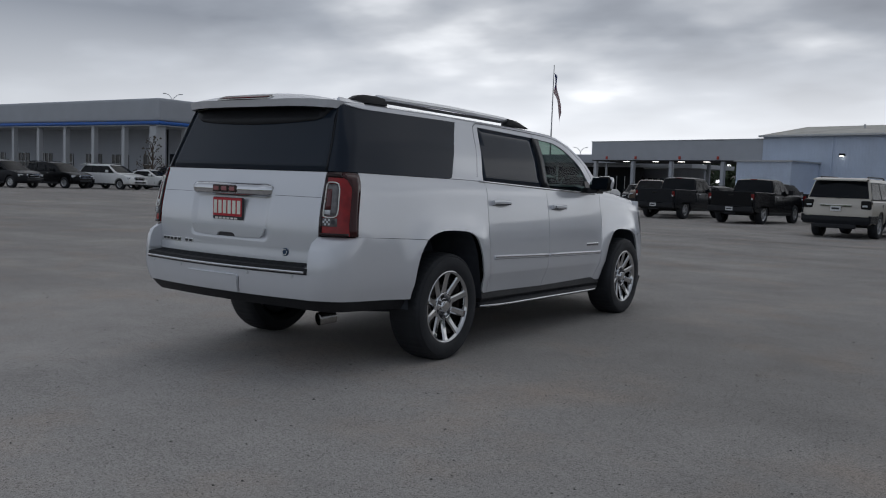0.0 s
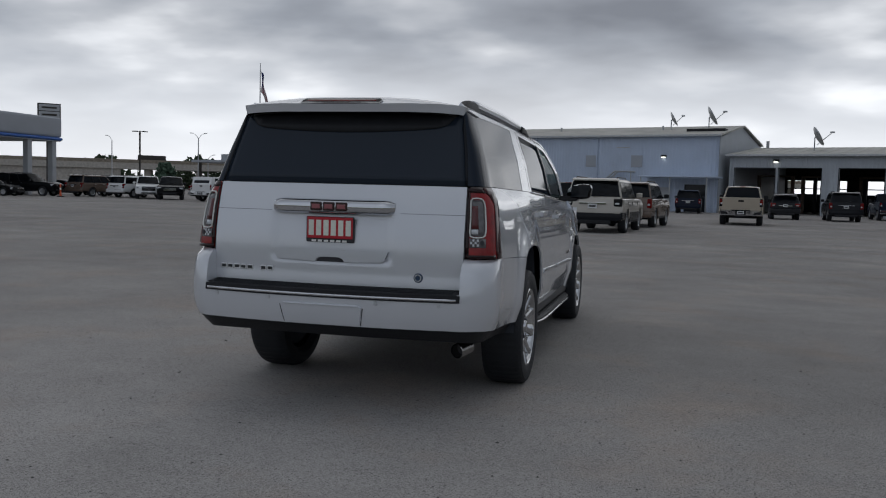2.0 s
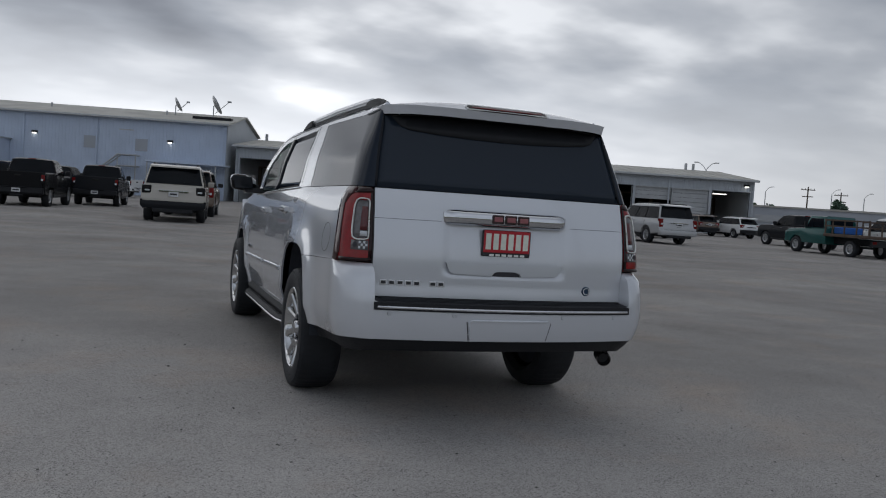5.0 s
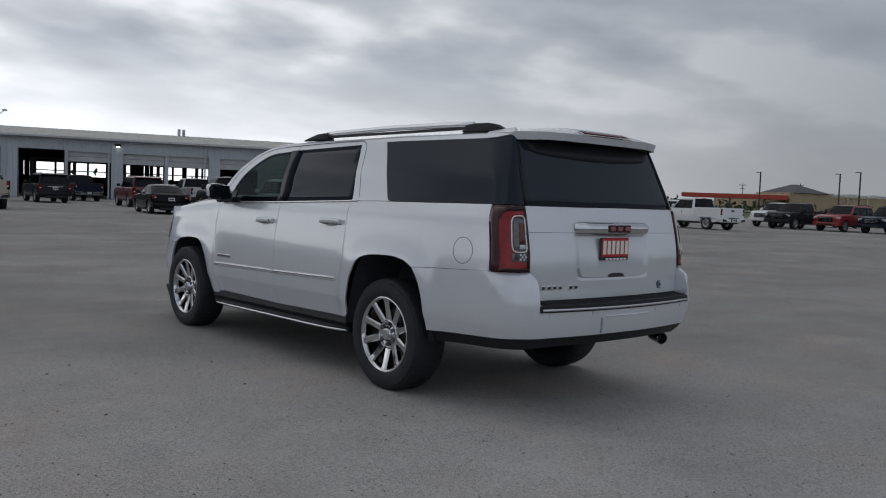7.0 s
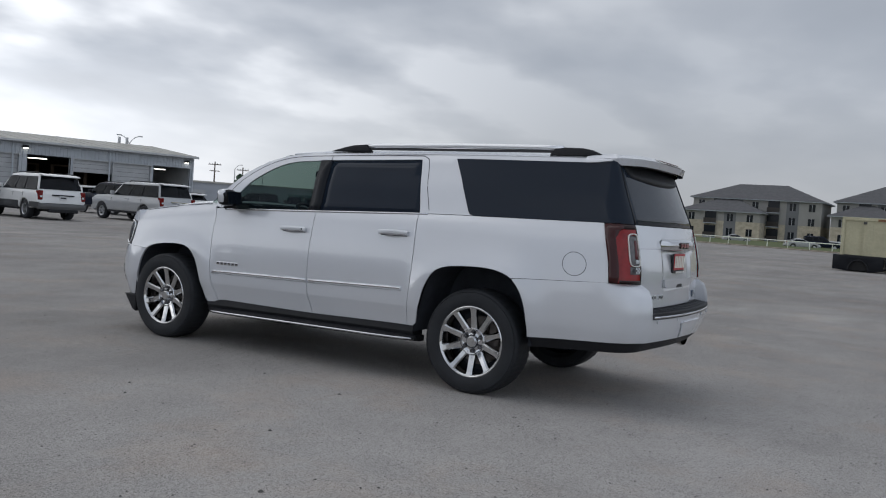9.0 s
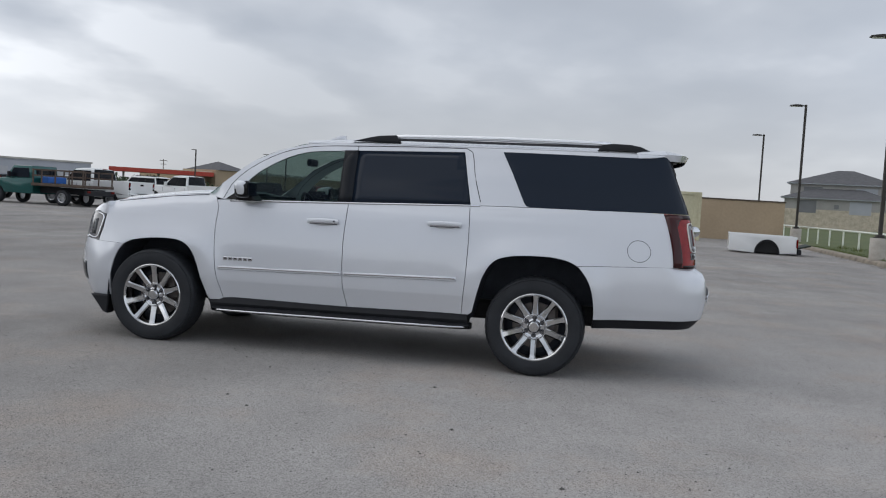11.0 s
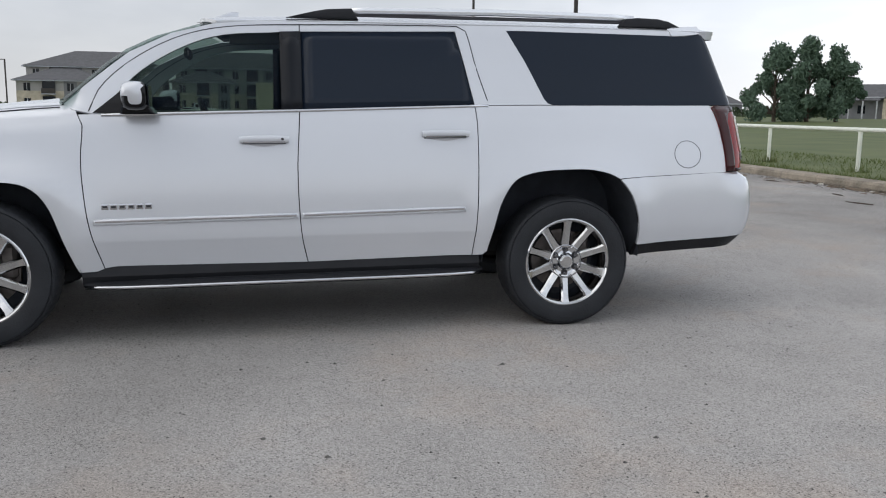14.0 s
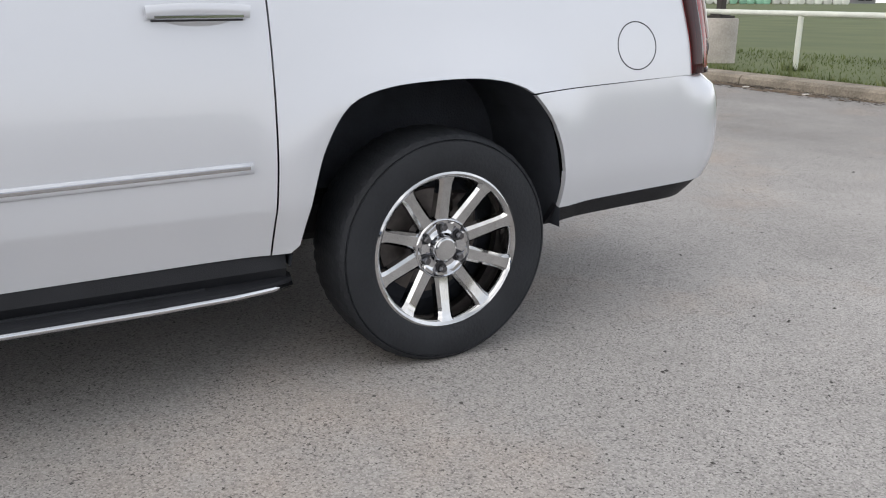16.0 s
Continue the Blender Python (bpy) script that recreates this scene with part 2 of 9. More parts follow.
M = {
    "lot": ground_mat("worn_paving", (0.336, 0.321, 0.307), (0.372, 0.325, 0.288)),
    "kerb": mat("kerb_concrete", (0.25, 0.215, 0.17), 0.9, vary=0.42, scale=2.5, grain=0.2, grain_scale=40, bump=0.5, bump_scale=60),
    "concrete": mat("concrete", (0.42, 0.39, 0.35), 0.9, vary=0.2, scale=2.0, grain=0.12, grain_scale=35, bump=0.4, bump_scale=40),
    "grass": leaf_mat("grass", (0.056, 0.078, 0.024), (0.150, 0.170, 0.062), 0.35),
    "blade": leaf_mat("grass_blades", (0.06, 0.088, 0.024), (0.165, 0.195, 0.07), 0.6),
    "leaf": leaf_mat("tree_leaves", (0.060, 0.098, 0.072), (0.125, 0.19, 0.13), 0.7),
    "leaf_far": leaf_mat("far_leaves", (0.035, 0.055, 0.03), (0.07, 0.09, 0.05), 0.3),
    "bark": mat("bark", (0.09, 0.07, 0.055), 0.95, vary=0.3, scale=6, bump=0.8, bump_scale=30),
    "dirt": mat("dirt", (0.14, 0.105, 0.075), 0.95, vary=0.35, scale=6, grain=0.3, grain_scale=60, bump=0.8, bump_scale=50),
    "white_paint": mat("white_fence_paint", (0.74, 0.76, 0.68), 0.5, vary=0.08, scale=4, grain=0.05),
    "pole": mat("dark_bronze_pole", (0.045, 0.04, 0.036), 0.5, metal=0.4, vary=0.15),
    "galv": mat("galvanised_steel", (0.45, 0.46, 0.47), 0.45, metal=0.8, vary=0.15, scale=8),
    "lens": mat("lamp_lens", (0.75, 0.75, 0.72), 0.3),
    "lamp_on": mat("lit_lamp", (1.0, 0.95, 0.85), 0.3, emit=3.5),
    "black": mat("black_plastic", (0.012, 0.013, 0.016), 0.55, vary=0.15, scale=9, bump=0.15, bump_scale=250, spec=0.3),
    "black_gloss": mat("black_gloss", (0.006, 0.0065, 0.008), 0.10, spec=0.25),
    "liner": mat("wheel_arch_felt", (0.048, 0.053, 0.064), 0.9, vary=0.2, scale=8, bump=0.3, bump_scale=120, spec=0.2),
    # near-black with shade put into the colour: gaps, wheel wells, dim interiors
    "dark": mat("shade_black", (0.012, 0.012, 0.013), 0.9),
    "rubber": mat("tyre_rubber", (0.020, 0.022, 0.026), 0.6, vary=0.2, scale=7, bump=0.3, bump_scale=90, spec=0.3),
    "chrome": mat("chrome", (0.62, 0.63, 0.65), 0.04, metal=1.0),
    "alloy": mat("machined_alloy", (0.58, 0.585, 0.59), 0.07, metal=1.0, vary=0.10, scale=22),
    "alloy_far": mat("alloy_wheel", (0.60, 0.61, 0.63), 0.28, metal=0.85),
    "rotor": mat("brake_rotor", (0.20, 0.18, 0.17), 0.5, metal=0.8, vary=0.3, scale=20),
    "glass": glass_mat("privacy_glass", (0.07, 0.08, 0.10), 0.95),
    "glass_front": glass_mat("front_glass", (0.50, 0.60, 0.56), 0.30),
    "glass_far": mat("dark_car_glass", (0.007, 0.010, 0.015), 0.06, spec=0.30),
    "pane": mat("window_pane", (0.014, 0.017, 0.021), 0.08, spec=0.25),
    "lamp_red": mat("red_lamp", (0.15, 0.004, 0.004), 0.16, coat=0.15, vary=0.3, scale=14, spec=0.3),
    "lamp_white": mat("clear_lamp", (0.55, 0.57, 0.6), 0.15, coat=0.5),
    "plate": mat("number_plate", (0.62, 0.63, 0.64), 0.5, vary=0.1),
    "ink": mat("dark_ink", (0.03, 0.03, 0.035), 0.6),
    "pearl": mat("white_pearl_paint", (0.64, 0.66, 0.70), 0.22, metal=0.22, coat=1.0, vary=0.012, scale=2.0),
    "wall_blue": mat("blue_grey_metal_siding", (0.47, 0.54, 0.66), 0.5, vary=0.07, scale=0.5, grain=0.04, grain_scale=9),
    "wall_grey": mat("grey_metal_siding", (0.41, 0.44, 0.475), 0.6, vary=0.08, scale=0.4, grain=0.04, grain_scale=9),
    "roof_metal": mat("weathered_metal_roof", (0.40, 0.39, 0.355), 0.6, vary=0.18, scale=0.6, grain=0.06, grain_scale=12),
    "stucco_grey": mat("grey_stucco", (0.37, 0.39, 0.425), 0.85, vary=0.05, scale=0.6, bump=0.2, bump_scale=30),
    "stucco_pale": mat("pale_grey_stucco", (0.45, 0.465, 0.485), 0.85, vary=0.05, scale=0.6),
    "band_blue": mat("blue_band", (0.015, 0.11, 0.42), 0.4, vary=0.05),
    "tan_wall": mat("tan_stucco", (0.40, 0.31, 0.21), 0.9, vary=0.1, scale=0.3, grain=0.05, grain_scale=6),
    "stone": mat("cream_stone", (0.46, 0.41, 0.32), 0.9, vary=0.22, scale=1.2, grain=0.15, grain_scale=5),
    "shingle": mat("grey_shingle", (0.10, 0.10, 0.105), 0.9, vary=0.15, scale=1.2, grain=0.15, grain_scale=8),
    "red_canopy": mat("red_canopy", (0.42, 0.05, 0.03), 0.5, vary=0.08),
    "door_panel": mat("roll_up_door", (0.40, 0.41, 0.42), 0.6, vary=0.1, scale=1.5),
    "cream_box": mat("cream_container", (0.50, 0.47, 0.32), 0.6, vary=0.14, scale=0.8, grain=0.06, grain_scale=10),
    "wood": mat("weathered_wood", (0.085, 0.06, 0.045), 0.85, vary=0.3, scale=4, bump=0.4),
    "twig": mat("bare_twigs", (0.10, 0.085, 0.07), 0.9, vary=0.2, scale=8),
    "litter": mat("pale_litter", (0.62, 0.60, 0.55), 0.8, vary=0.2, scale=20, per_object=0.25),
    "tuft": leaf_mat("weeds", (0.06, 0.10, 0.03), (0.20, 0.21, 0.09), 1.5),
    "joint": mat("dark_joint_filler", (0.10, 0.095, 0.09), 0.9, vary=0.3, scale=1.0),
    "wrap": mat("bale_wrap", (0.62, 0.64, 0.60), 0.35, vary=0.12, scale=1.2, bump=0.4, bump_scale=4, per_object=0.2),
    "wrap_green": mat("green_bale_wrap", (0.25, 0.48, 0.36), 0.35, vary=0.15, scale=1.2, bump=0.4, bump_scale=4, per_object=0.2),
    "rust": mat("rusty_steel", (0.22, 0.11, 0.06), 0.9, vary=0.4, scale=3, grain=0.2, grain_scale=20),
    "dark_green": mat("dark_green_liner", (0.012, 0.022, 0.016), 0.7, vary=0.2, scale=3),
    "house_wall": mat("grey_house_wall", (0.20, 0.205, 0.215), 0.85, vary=0.10, scale=0.7, grain=0.06, grain_scale=8),
    "apartment_wall": mat("grey_beige_stucco", (0.31, 0.305, 0.29), 0.85, vary=0.08, scale=0.5, grain=0.05, grain_scale=7),
    "siding": mat("slate_siding", (0.17, 0.175, 0.185), 0.85, vary=0.08, scale=0.8),
    "cone": mat("orange_plastic", (0.65, 0.10, 0.03), 0.5),
    "flag_red": mat("flag_red", (0.22, 0.025, 0.035), 0.9),
    "flag_white": mat("flag_white", (0.70, 0.70, 0.70), 0.9),
    "flag_blue": mat("flag_blue", (0.03, 0.045, 0.14), 0.9),
}
PAINTS = {}


def paint(color, rough=0.25):
    if color not in PAINTS:
        PAINTS[color] = mat("car_paint", color, rough, metal=0.15 if 0.03 < max(color) < 0.5 else 0.0, coat=0.25 if max(color) > 0.03 else 0.0, vary=0.04, scale=1.5, spec=0.5 if max(color) > 0.03 else 0.16)
    return PAINTS[color]


# ---- mesh helpers ----
def part(name, bm, material, parent=None, label="", smooth=False, angle=None):
    """Links a bmesh as one mesh object under a thing or a part."""
    me = bpy.data.meshes.new(name)
    bm.normal_update()
    bm.to_mesh(me)
    bm.free()
    me.materials.append(material)
    if smooth:
        me.polygons.foreach_set("use_smooth", [True] * len(me.polygons))
        if angle:
            me.set_sharp_from_angle(angle=radians(angle))
    ob = new(name, me)
    if parent is not None:
        ob.parent = parent
    if label:
        ob["label"] = label
    return ob


def thing(name, m, label, category, group="", kind=""):
    ob = new(name)
    ob.empty_display_size = 0.3
    ob.matrix_world = m
    return tagged(ob, label, category, group, kind)


def box(cx, cy, cz, sx, sy, sz, bevel=0.0, bm=None, seg=1):
    """A box by its centre and size."""
    bm = bm or bmesh.new()
    geo = bmesh.ops.create_cube(bm, size=1.0, matrix=Matrix.LocRotScale((cx, cy, cz), None, (sx, sy, sz)))
    if bevel:
        edges = {e for v in geo["verts"] for e in v.link_edges}
        bmesh.ops.bevel(bm, geom=list(edges), offset=bevel, segments=seg, affect="EDGES", profile=0.6)
    return bm


def prism(poly, x0, x1, bm=None, axis="x", bevel=0.0, seg=2):
    """A flat outline in (y, z) drawn out from x0 to x1 (axis x); or (x, z) along y; or (x, y) along z."""
    bm = bm or bmesh.new()

    def at(a, b, c):
        return {"x": (c, a, b), "y": (a, c, b), "z": (a, b, c)}[axis]

    lo = [bm.verts.new(at(a, b, x0)) for a, b in poly]
    hi = [bm.verts.new(at(a, b, x1)) for a, b in poly]
    faces = [bm.faces.new(lo), bm.faces.new(hi[::-1])]
    n = len(poly)
    for i in range(n):
        faces.append(bm.faces.new((lo[i], hi[i], hi[(i + 1) % n], lo[(i + 1) % n])))
    bmesh.ops.recalc_face_normals(bm, faces=faces)
    if bevel:
        rim = [e for f in faces[:2] for e in f.edges]
        bmesh.ops.bevel(bm, geom=rim, offset=bevel, segments=seg, affect="EDGES", profile=0.5)
    return bm


def tube(points, radius, sides=8, bm=None, caps=True):
    """A round bar along points; radius is one number or one for each point."""
    bm = bm or bmesh.new()
    pts = [Vector(p) for p in points]
    rad = radius if isinstance(radius, (list, tuple)) else [radius] * len(pts)
    rings = []
    side = None
    for i, p in enumerate(pts):
        d = (pts[min(i + 1, len(pts) - 1)] - pts[max(i - 1, 0)]).normalized()
        if side is None:
            side = d.orthogonal().normalized()
        side = (side - d * side.dot(d)).normalized()
        up = d.cross(side)
        rings.append([bm.verts.new(p + rad[i] * (math.cos(a) * side + math.sin(a) * up)) for a in (2 * math.pi * k / sides for k in range(sides))])
    for a, b in zip(rings, rings[1:]):
        for k in range(sides):
            bm.faces.new((a[k], a[(k + 1) % sides], b[(k + 1) % sides], b[k]))
    if caps:
        bm.faces.new(rings[0][::-1])
        bm.faces.new(rings[-1])
    return bm


def lathe(profile, sides=24, bm=None, cx=0.0, cy=0.0, cz=0.0, axis="x"):
    """Turns (radius, along) pairs round an axis."""
    bm = bm or bmesh.new()
    rings = []
    for r, s in profile:
        ring = []
        for k in range(sides):
            a = 2 * math.pi * k / sides
            u, v = r * math.cos(a), r * math.sin(a)
            ring.append(bm.verts.new({"x": (cx + s, cy + u, cz + v), "y": (cx + u, cy + s, cz + v), "z": (cx + u, cy + v, cz + s)}[axis]))
        rings.append(ring)
    for a, b in zip(rings, rings[1:]):
        for k in range(sides):
            bm.faces.new((a[k], a[(k + 1) % sides], b[(k + 1) % sides], b[k]))
    bmesh.ops.recalc_face_normals(bm, faces=bm.faces[:])
    return bm


def sheet(poly, z, bm=None):
    bm = bm or bmesh.new()
    f = bm.faces.new([bm.verts.new((x, y, z)) for x, y in poly])
    if f.normal.z < 0:
        f.normal_flip()
    bm.normal_update()
    return bm


def heading(x, y, az, z=0.0):
    """A pose on the ground that faces az degrees clockwise from +y."""
    return pose(x, y, z, 0, 0, -az)


# ---- ground ----
def kerb_y(x):
    return -8.52 - 0.042 * x


def fence_y(x):
    return -9.674 - 0.056 * x


def build_ground():
    g = part("ground", sheet([(-2500, -2500), (2500, -2500), (2500, 2500), (-2500, 2500)], -0.06), M["grass"])
    tagged(g, "dry green grass land reaching the horizon", "ground", kind="structure")
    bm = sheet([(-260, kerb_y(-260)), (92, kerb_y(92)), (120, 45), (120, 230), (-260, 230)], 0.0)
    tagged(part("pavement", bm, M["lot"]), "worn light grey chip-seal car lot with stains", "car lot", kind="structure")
    # field behind the kerb
    bm = bmesh.new()
    xs = [-300, -60, -20, 0, 10, 20, 30, 45, 60, 92, 300, 900]
    rows = []
    for off, z in ((0.40, 0.135), (1.2, 0.17), (6, 0.10), (25, 0.05), (60, 0.5), (120, 1.0), (900, 1.0)):
        rows.append([bm.verts.new((x, kerb_y(min(x, 95)) - off, z)) for x in xs])
    for a, b in zip(rows, rows[1:]):
        for i in range(len(xs) - 1):
            bm.faces.new((a[i], b[i], b[i + 1], a[i + 1]))
    tagged(part("field", bm, M["grass"], smooth=True), "mown green field behind the white fence", "grass field", kind="structure")
    # field beyond the east end of the lot
    bm = bmesh.new()
    rows = [[bm.verts.new((x + o, y, z)) for x, y in ((92, -12.4), (120, 45), (121, 230))] for o, z in ((0.2, 0.13), (20, 0.3), (200, 1.0), (900, 1.0))]
    for a, b in zip(rows, rows[1:]):
        for i in range(2):
            bm.faces.new((a[i], b[i], b[i + 1], a[i + 1]))
    tagged(part("field_east", bm, M["grass"], smooth=True), "grass verge east of the lot", "grass field", kind="structure")


def build_kerb():
    x = -30.0
    root = thing("kerb", pose(0, 0, 0), "stained concrete kerb between lot and grass", "kerb", kind="structure")
    while x < 92:
        n = 3.0
        a, b = Vector((x + 0.01, kerb_y(x), 0)), Vector((x + n - 0.01, kerb_y(x + n), 0))
        bm = bmesh.new()
        prof = [(0.0, 0.0), (-0.02, 0.10), (-0.06, 0.140), (-0.40, 0.155), (-0.40, 0.0)]
        ends = [[bm.verts.new((p.x, p.y + o, h)) for o, h in prof] for p in (a, b)]
        for i in range(5):
            bm.faces.new((ends[0][i], ends[0][(i + 1) % 5], ends[1][(i + 1) % 5], ends[1][i]))
        bm.faces.new(ends[0])
        bm.faces.new(ends[1][::-1])
        bmesh.ops.recalc_face_normals(bm, faces=bm.faces[:])
        part("kerb_stone", bm, M["kerb"], root)
        x += n
    y0, y1 = (92, -12.4), (120, 45)
    bm = tube([(y0[0], y0[1], 0.03), (y1[0], y1[1], 0.03), (120.5, 230, 0.03)], 0.15, 6)
    tagged(part("kerb_east", bm, M["kerb"]), "far concrete kerb of the lot", "kerb", kind="structure")


def build_fence():
    root = thing("fence", pose(0, 0, 0), "white painted pipe rail fence beside the grass", "fence", kind="structure")
    pts = [(x, fence_y(x), 1.025) for x in (-24, 20, 60, 94)]
    part("rail", tube(pts, 0.045, 8), M["white_paint"], root, smooth=True, angle=50)
    x = -21.37
    shared = None
    while x < 92:
        y = fence_y(x)
        if shared is None:
            shared = part("post", tube([(0, 0, 0.0), (0, 0, 0.99)], 0.042, 8), M["white_paint"], root, smooth=True, angle=50)
            ob = shared
        else:
            ob = new("post", shared.data)
            ob.parent = root
        ob.location = (x, y, 0.0)
        x += 3.426
    root = thing("fence", pose(0, 0, 0), "far white pipe rail fence at the lot's east end", "fence", kind="structure")
    part("rail", tube([(96, -10, 1.02), (122, 46, 1.02), (123, 80, 1.02)], 0.06, 6), M["white_paint"], root)
    for i in range(22):
        t = i / 21
        part("post", tube([(96 + 26 * t, -10 + 56 * t, 0), (96 + 26 * t, -10 + 56 * t, 1.0)], 0.05, 5), M["white_paint"], root)


build_ground()
build_kerb()
build_fence()


# ---- parked vehicles ----
WHEELS = {}


def wheel_meshes(r, w, rim):
    key = (r, w, rim)
    if key not in WHEELS:
        bm = lathe([(rim * 0.98, -w / 2 + 0.02), (r * 0.93, -w / 2), (r, -w / 2 + 0.05), (r, w / 2 - 0.05), (r * 0.93, w / 2), (rim * 0.98, w / 2 - 0.02)], 24)
        a = bpy.data.meshes.new("tyre")
        bm.to_mesh(a)
        bm.free()
        a.materials.append(M["rubber"])
        a.polygons.foreach_set("use_smooth", [True] * len(a.polygons))
        face = -w / 2 + 0.065
        bm = lathe([(0.0, face - 0.02), (rim * 0.3, face - 0.02), (rim * 0.32, face - 0.01)], 12)
        for k in range(6):
            t = radians(60 * k)
            b2 = box(face, 0, rim * 0.6, 0.04, rim * 0.22, rim * 0.75)
            bmesh.ops.rotate(b2, verts=b2.verts[:], cent=(0, 0, 0), matrix=Matrix.Rotation(t, 3, "X"))
            tmp = bpy.data.meshes.new("t")
            b2.to_mesh(tmp)
            b2.free()
            bm.from_mesh(tmp)
            bpy.data.meshes.remove(tmp)
        lathe([(rim * 0.99, face + 0.03), (rim * 0.99, face - 0.045), (rim * 0.9, face - 0.03), (rim * 0.88, face + 0.05)], 24, bm)
        lathe([(rim * 0.9, face + 0.09), (0.02, face + 0.09)], 16, bm)
        b = bpy.data.meshes.new("rim")
        bm.to_mesh(b)
        bm.free()
        b.materials.append(M["alloy_far"])
        WHEELS[key] = (a, b)
    return WHEELS[key]


def arch(cy, r, z0, n=8):
    """Points over a wheel from front to back, at the sill's height z0."""
    c = r * 0.92
    a0 = math.asin(max(-1, min(1, (z0 - c) / (r * 1.16))))
    return [(cy + r * 1.16 * math.cos(a0 + (math.pi - 2 * a0) * k / n), c + r * 1.16 * math.sin(a0 + (math.pi - 2 * a0) * k / n)) for k in range(n + 1)]


SHAPES = {
    # length, width, height, wheelbase, front overhang, wheel radius, belt, hood height, nose height
    "large_suv": (5.37, 2.07, 1.94, 3.07, 0.98, 0.41, 1.22, 1.22, 1.08),
    "long_suv": (5.72, 2.07, 1.94, 3.35, 1.0, 0.41, 1.22, 1.22, 1.08),
    "crossover": (4.85, 1.92, 1.73, 2.86, 0.95, 0.37, 1.10, 1.08, 0.92),
    "pickup": (5.95, 2.08, 1.98, 3.75, 0.98, 0.43, 1.28, 1.28, 1.14),
    "sedan": (4.85, 1.86, 1.47, 2.85, 0.95, 0.34, 0.95, 0.93, 0.75),
}


def cut(bm, levels, axis=2):
    """Cuts a closed form across at the given heights, so that it can be bent there."""
    for v in levels:
        co, no = [0, 0, 0], [0, 0, 0]
        co[axis], no[axis] = v, 1
        bmesh.ops.bisect_plane(bm, geom=bm.verts[:] + bm.edges[:] + bm.faces[:], plane_co=co, plane_no=no)


def even(ob):
    """Lets the large faces carry the shading, so that rounded edges do not dent them."""
    mod = ob.modifiers.new("even", "WEIGHTED_NORMAL")
    mod.keep_sharp = True
    return ob


def blank(profile, hw, rim=0.05):
    """A side outline drawn across in stations, its rims rounded."""
    bm = bmesh.new()
    rows = [[bm.verts.new((u * hw, y, z)) for y, z in profile] for u in (-1, -0.8, -0.45, 0, 0.45, 0.8, 1)]
    n = len(profile)
    faces = [bm.faces.new(rows[0]), bm.faces.new(rows[-1][::-1])]
    for a, b in zip(rows, rows[1:]):
        for i in range(n):
            faces.append(bm.faces.new((a[i], b[i], b[(i + 1) % n], a[(i + 1) % n])))
    bmesh.ops.recalc_face_normals(bm, faces=faces)
    edge = [e for f in faces[:2] for e in f.edges]
    bmesh.ops.bevel(bm, geom=edge, offset=rim, segments=3, affect="EDGES", profile=0.5)
    return bm


def shell(profile, hw, fr, rr, round_front=0.16, round_back=0.09, waist=0.85):
    """A car body: ends rounded in plan, sides barrelled and tucked in above and below the waist."""
    bm = blank(profile, hw)
    zs = [p[1] for p in profile]
    cut(bm, [z for z in (0.45, 0.55, 0.66, 0.78, waist, 0.92, 1.0, 1.08, 1.17, 1.25) if min(zs) + 0.03 < z < max(zs) - 0.03])
    for v in bm.verts:
        u, y, z = abs(v.co.x) / hw, v.co.y, v.co.z
        v.co.y += max(0.0, 1 - (y - rr) / 0.5) * round_back * u**3 - max(0.0, 1 - (fr - y) / 0.7) * round_front * u**3
        v.co.x *= 1 - 0.065 * min(1.0, max(0.0, z - waist) / 0.45) ** 1.6 - 0.04 * (max(0.0, 0.66 - z) / 0.3) ** 1.4
    return bm


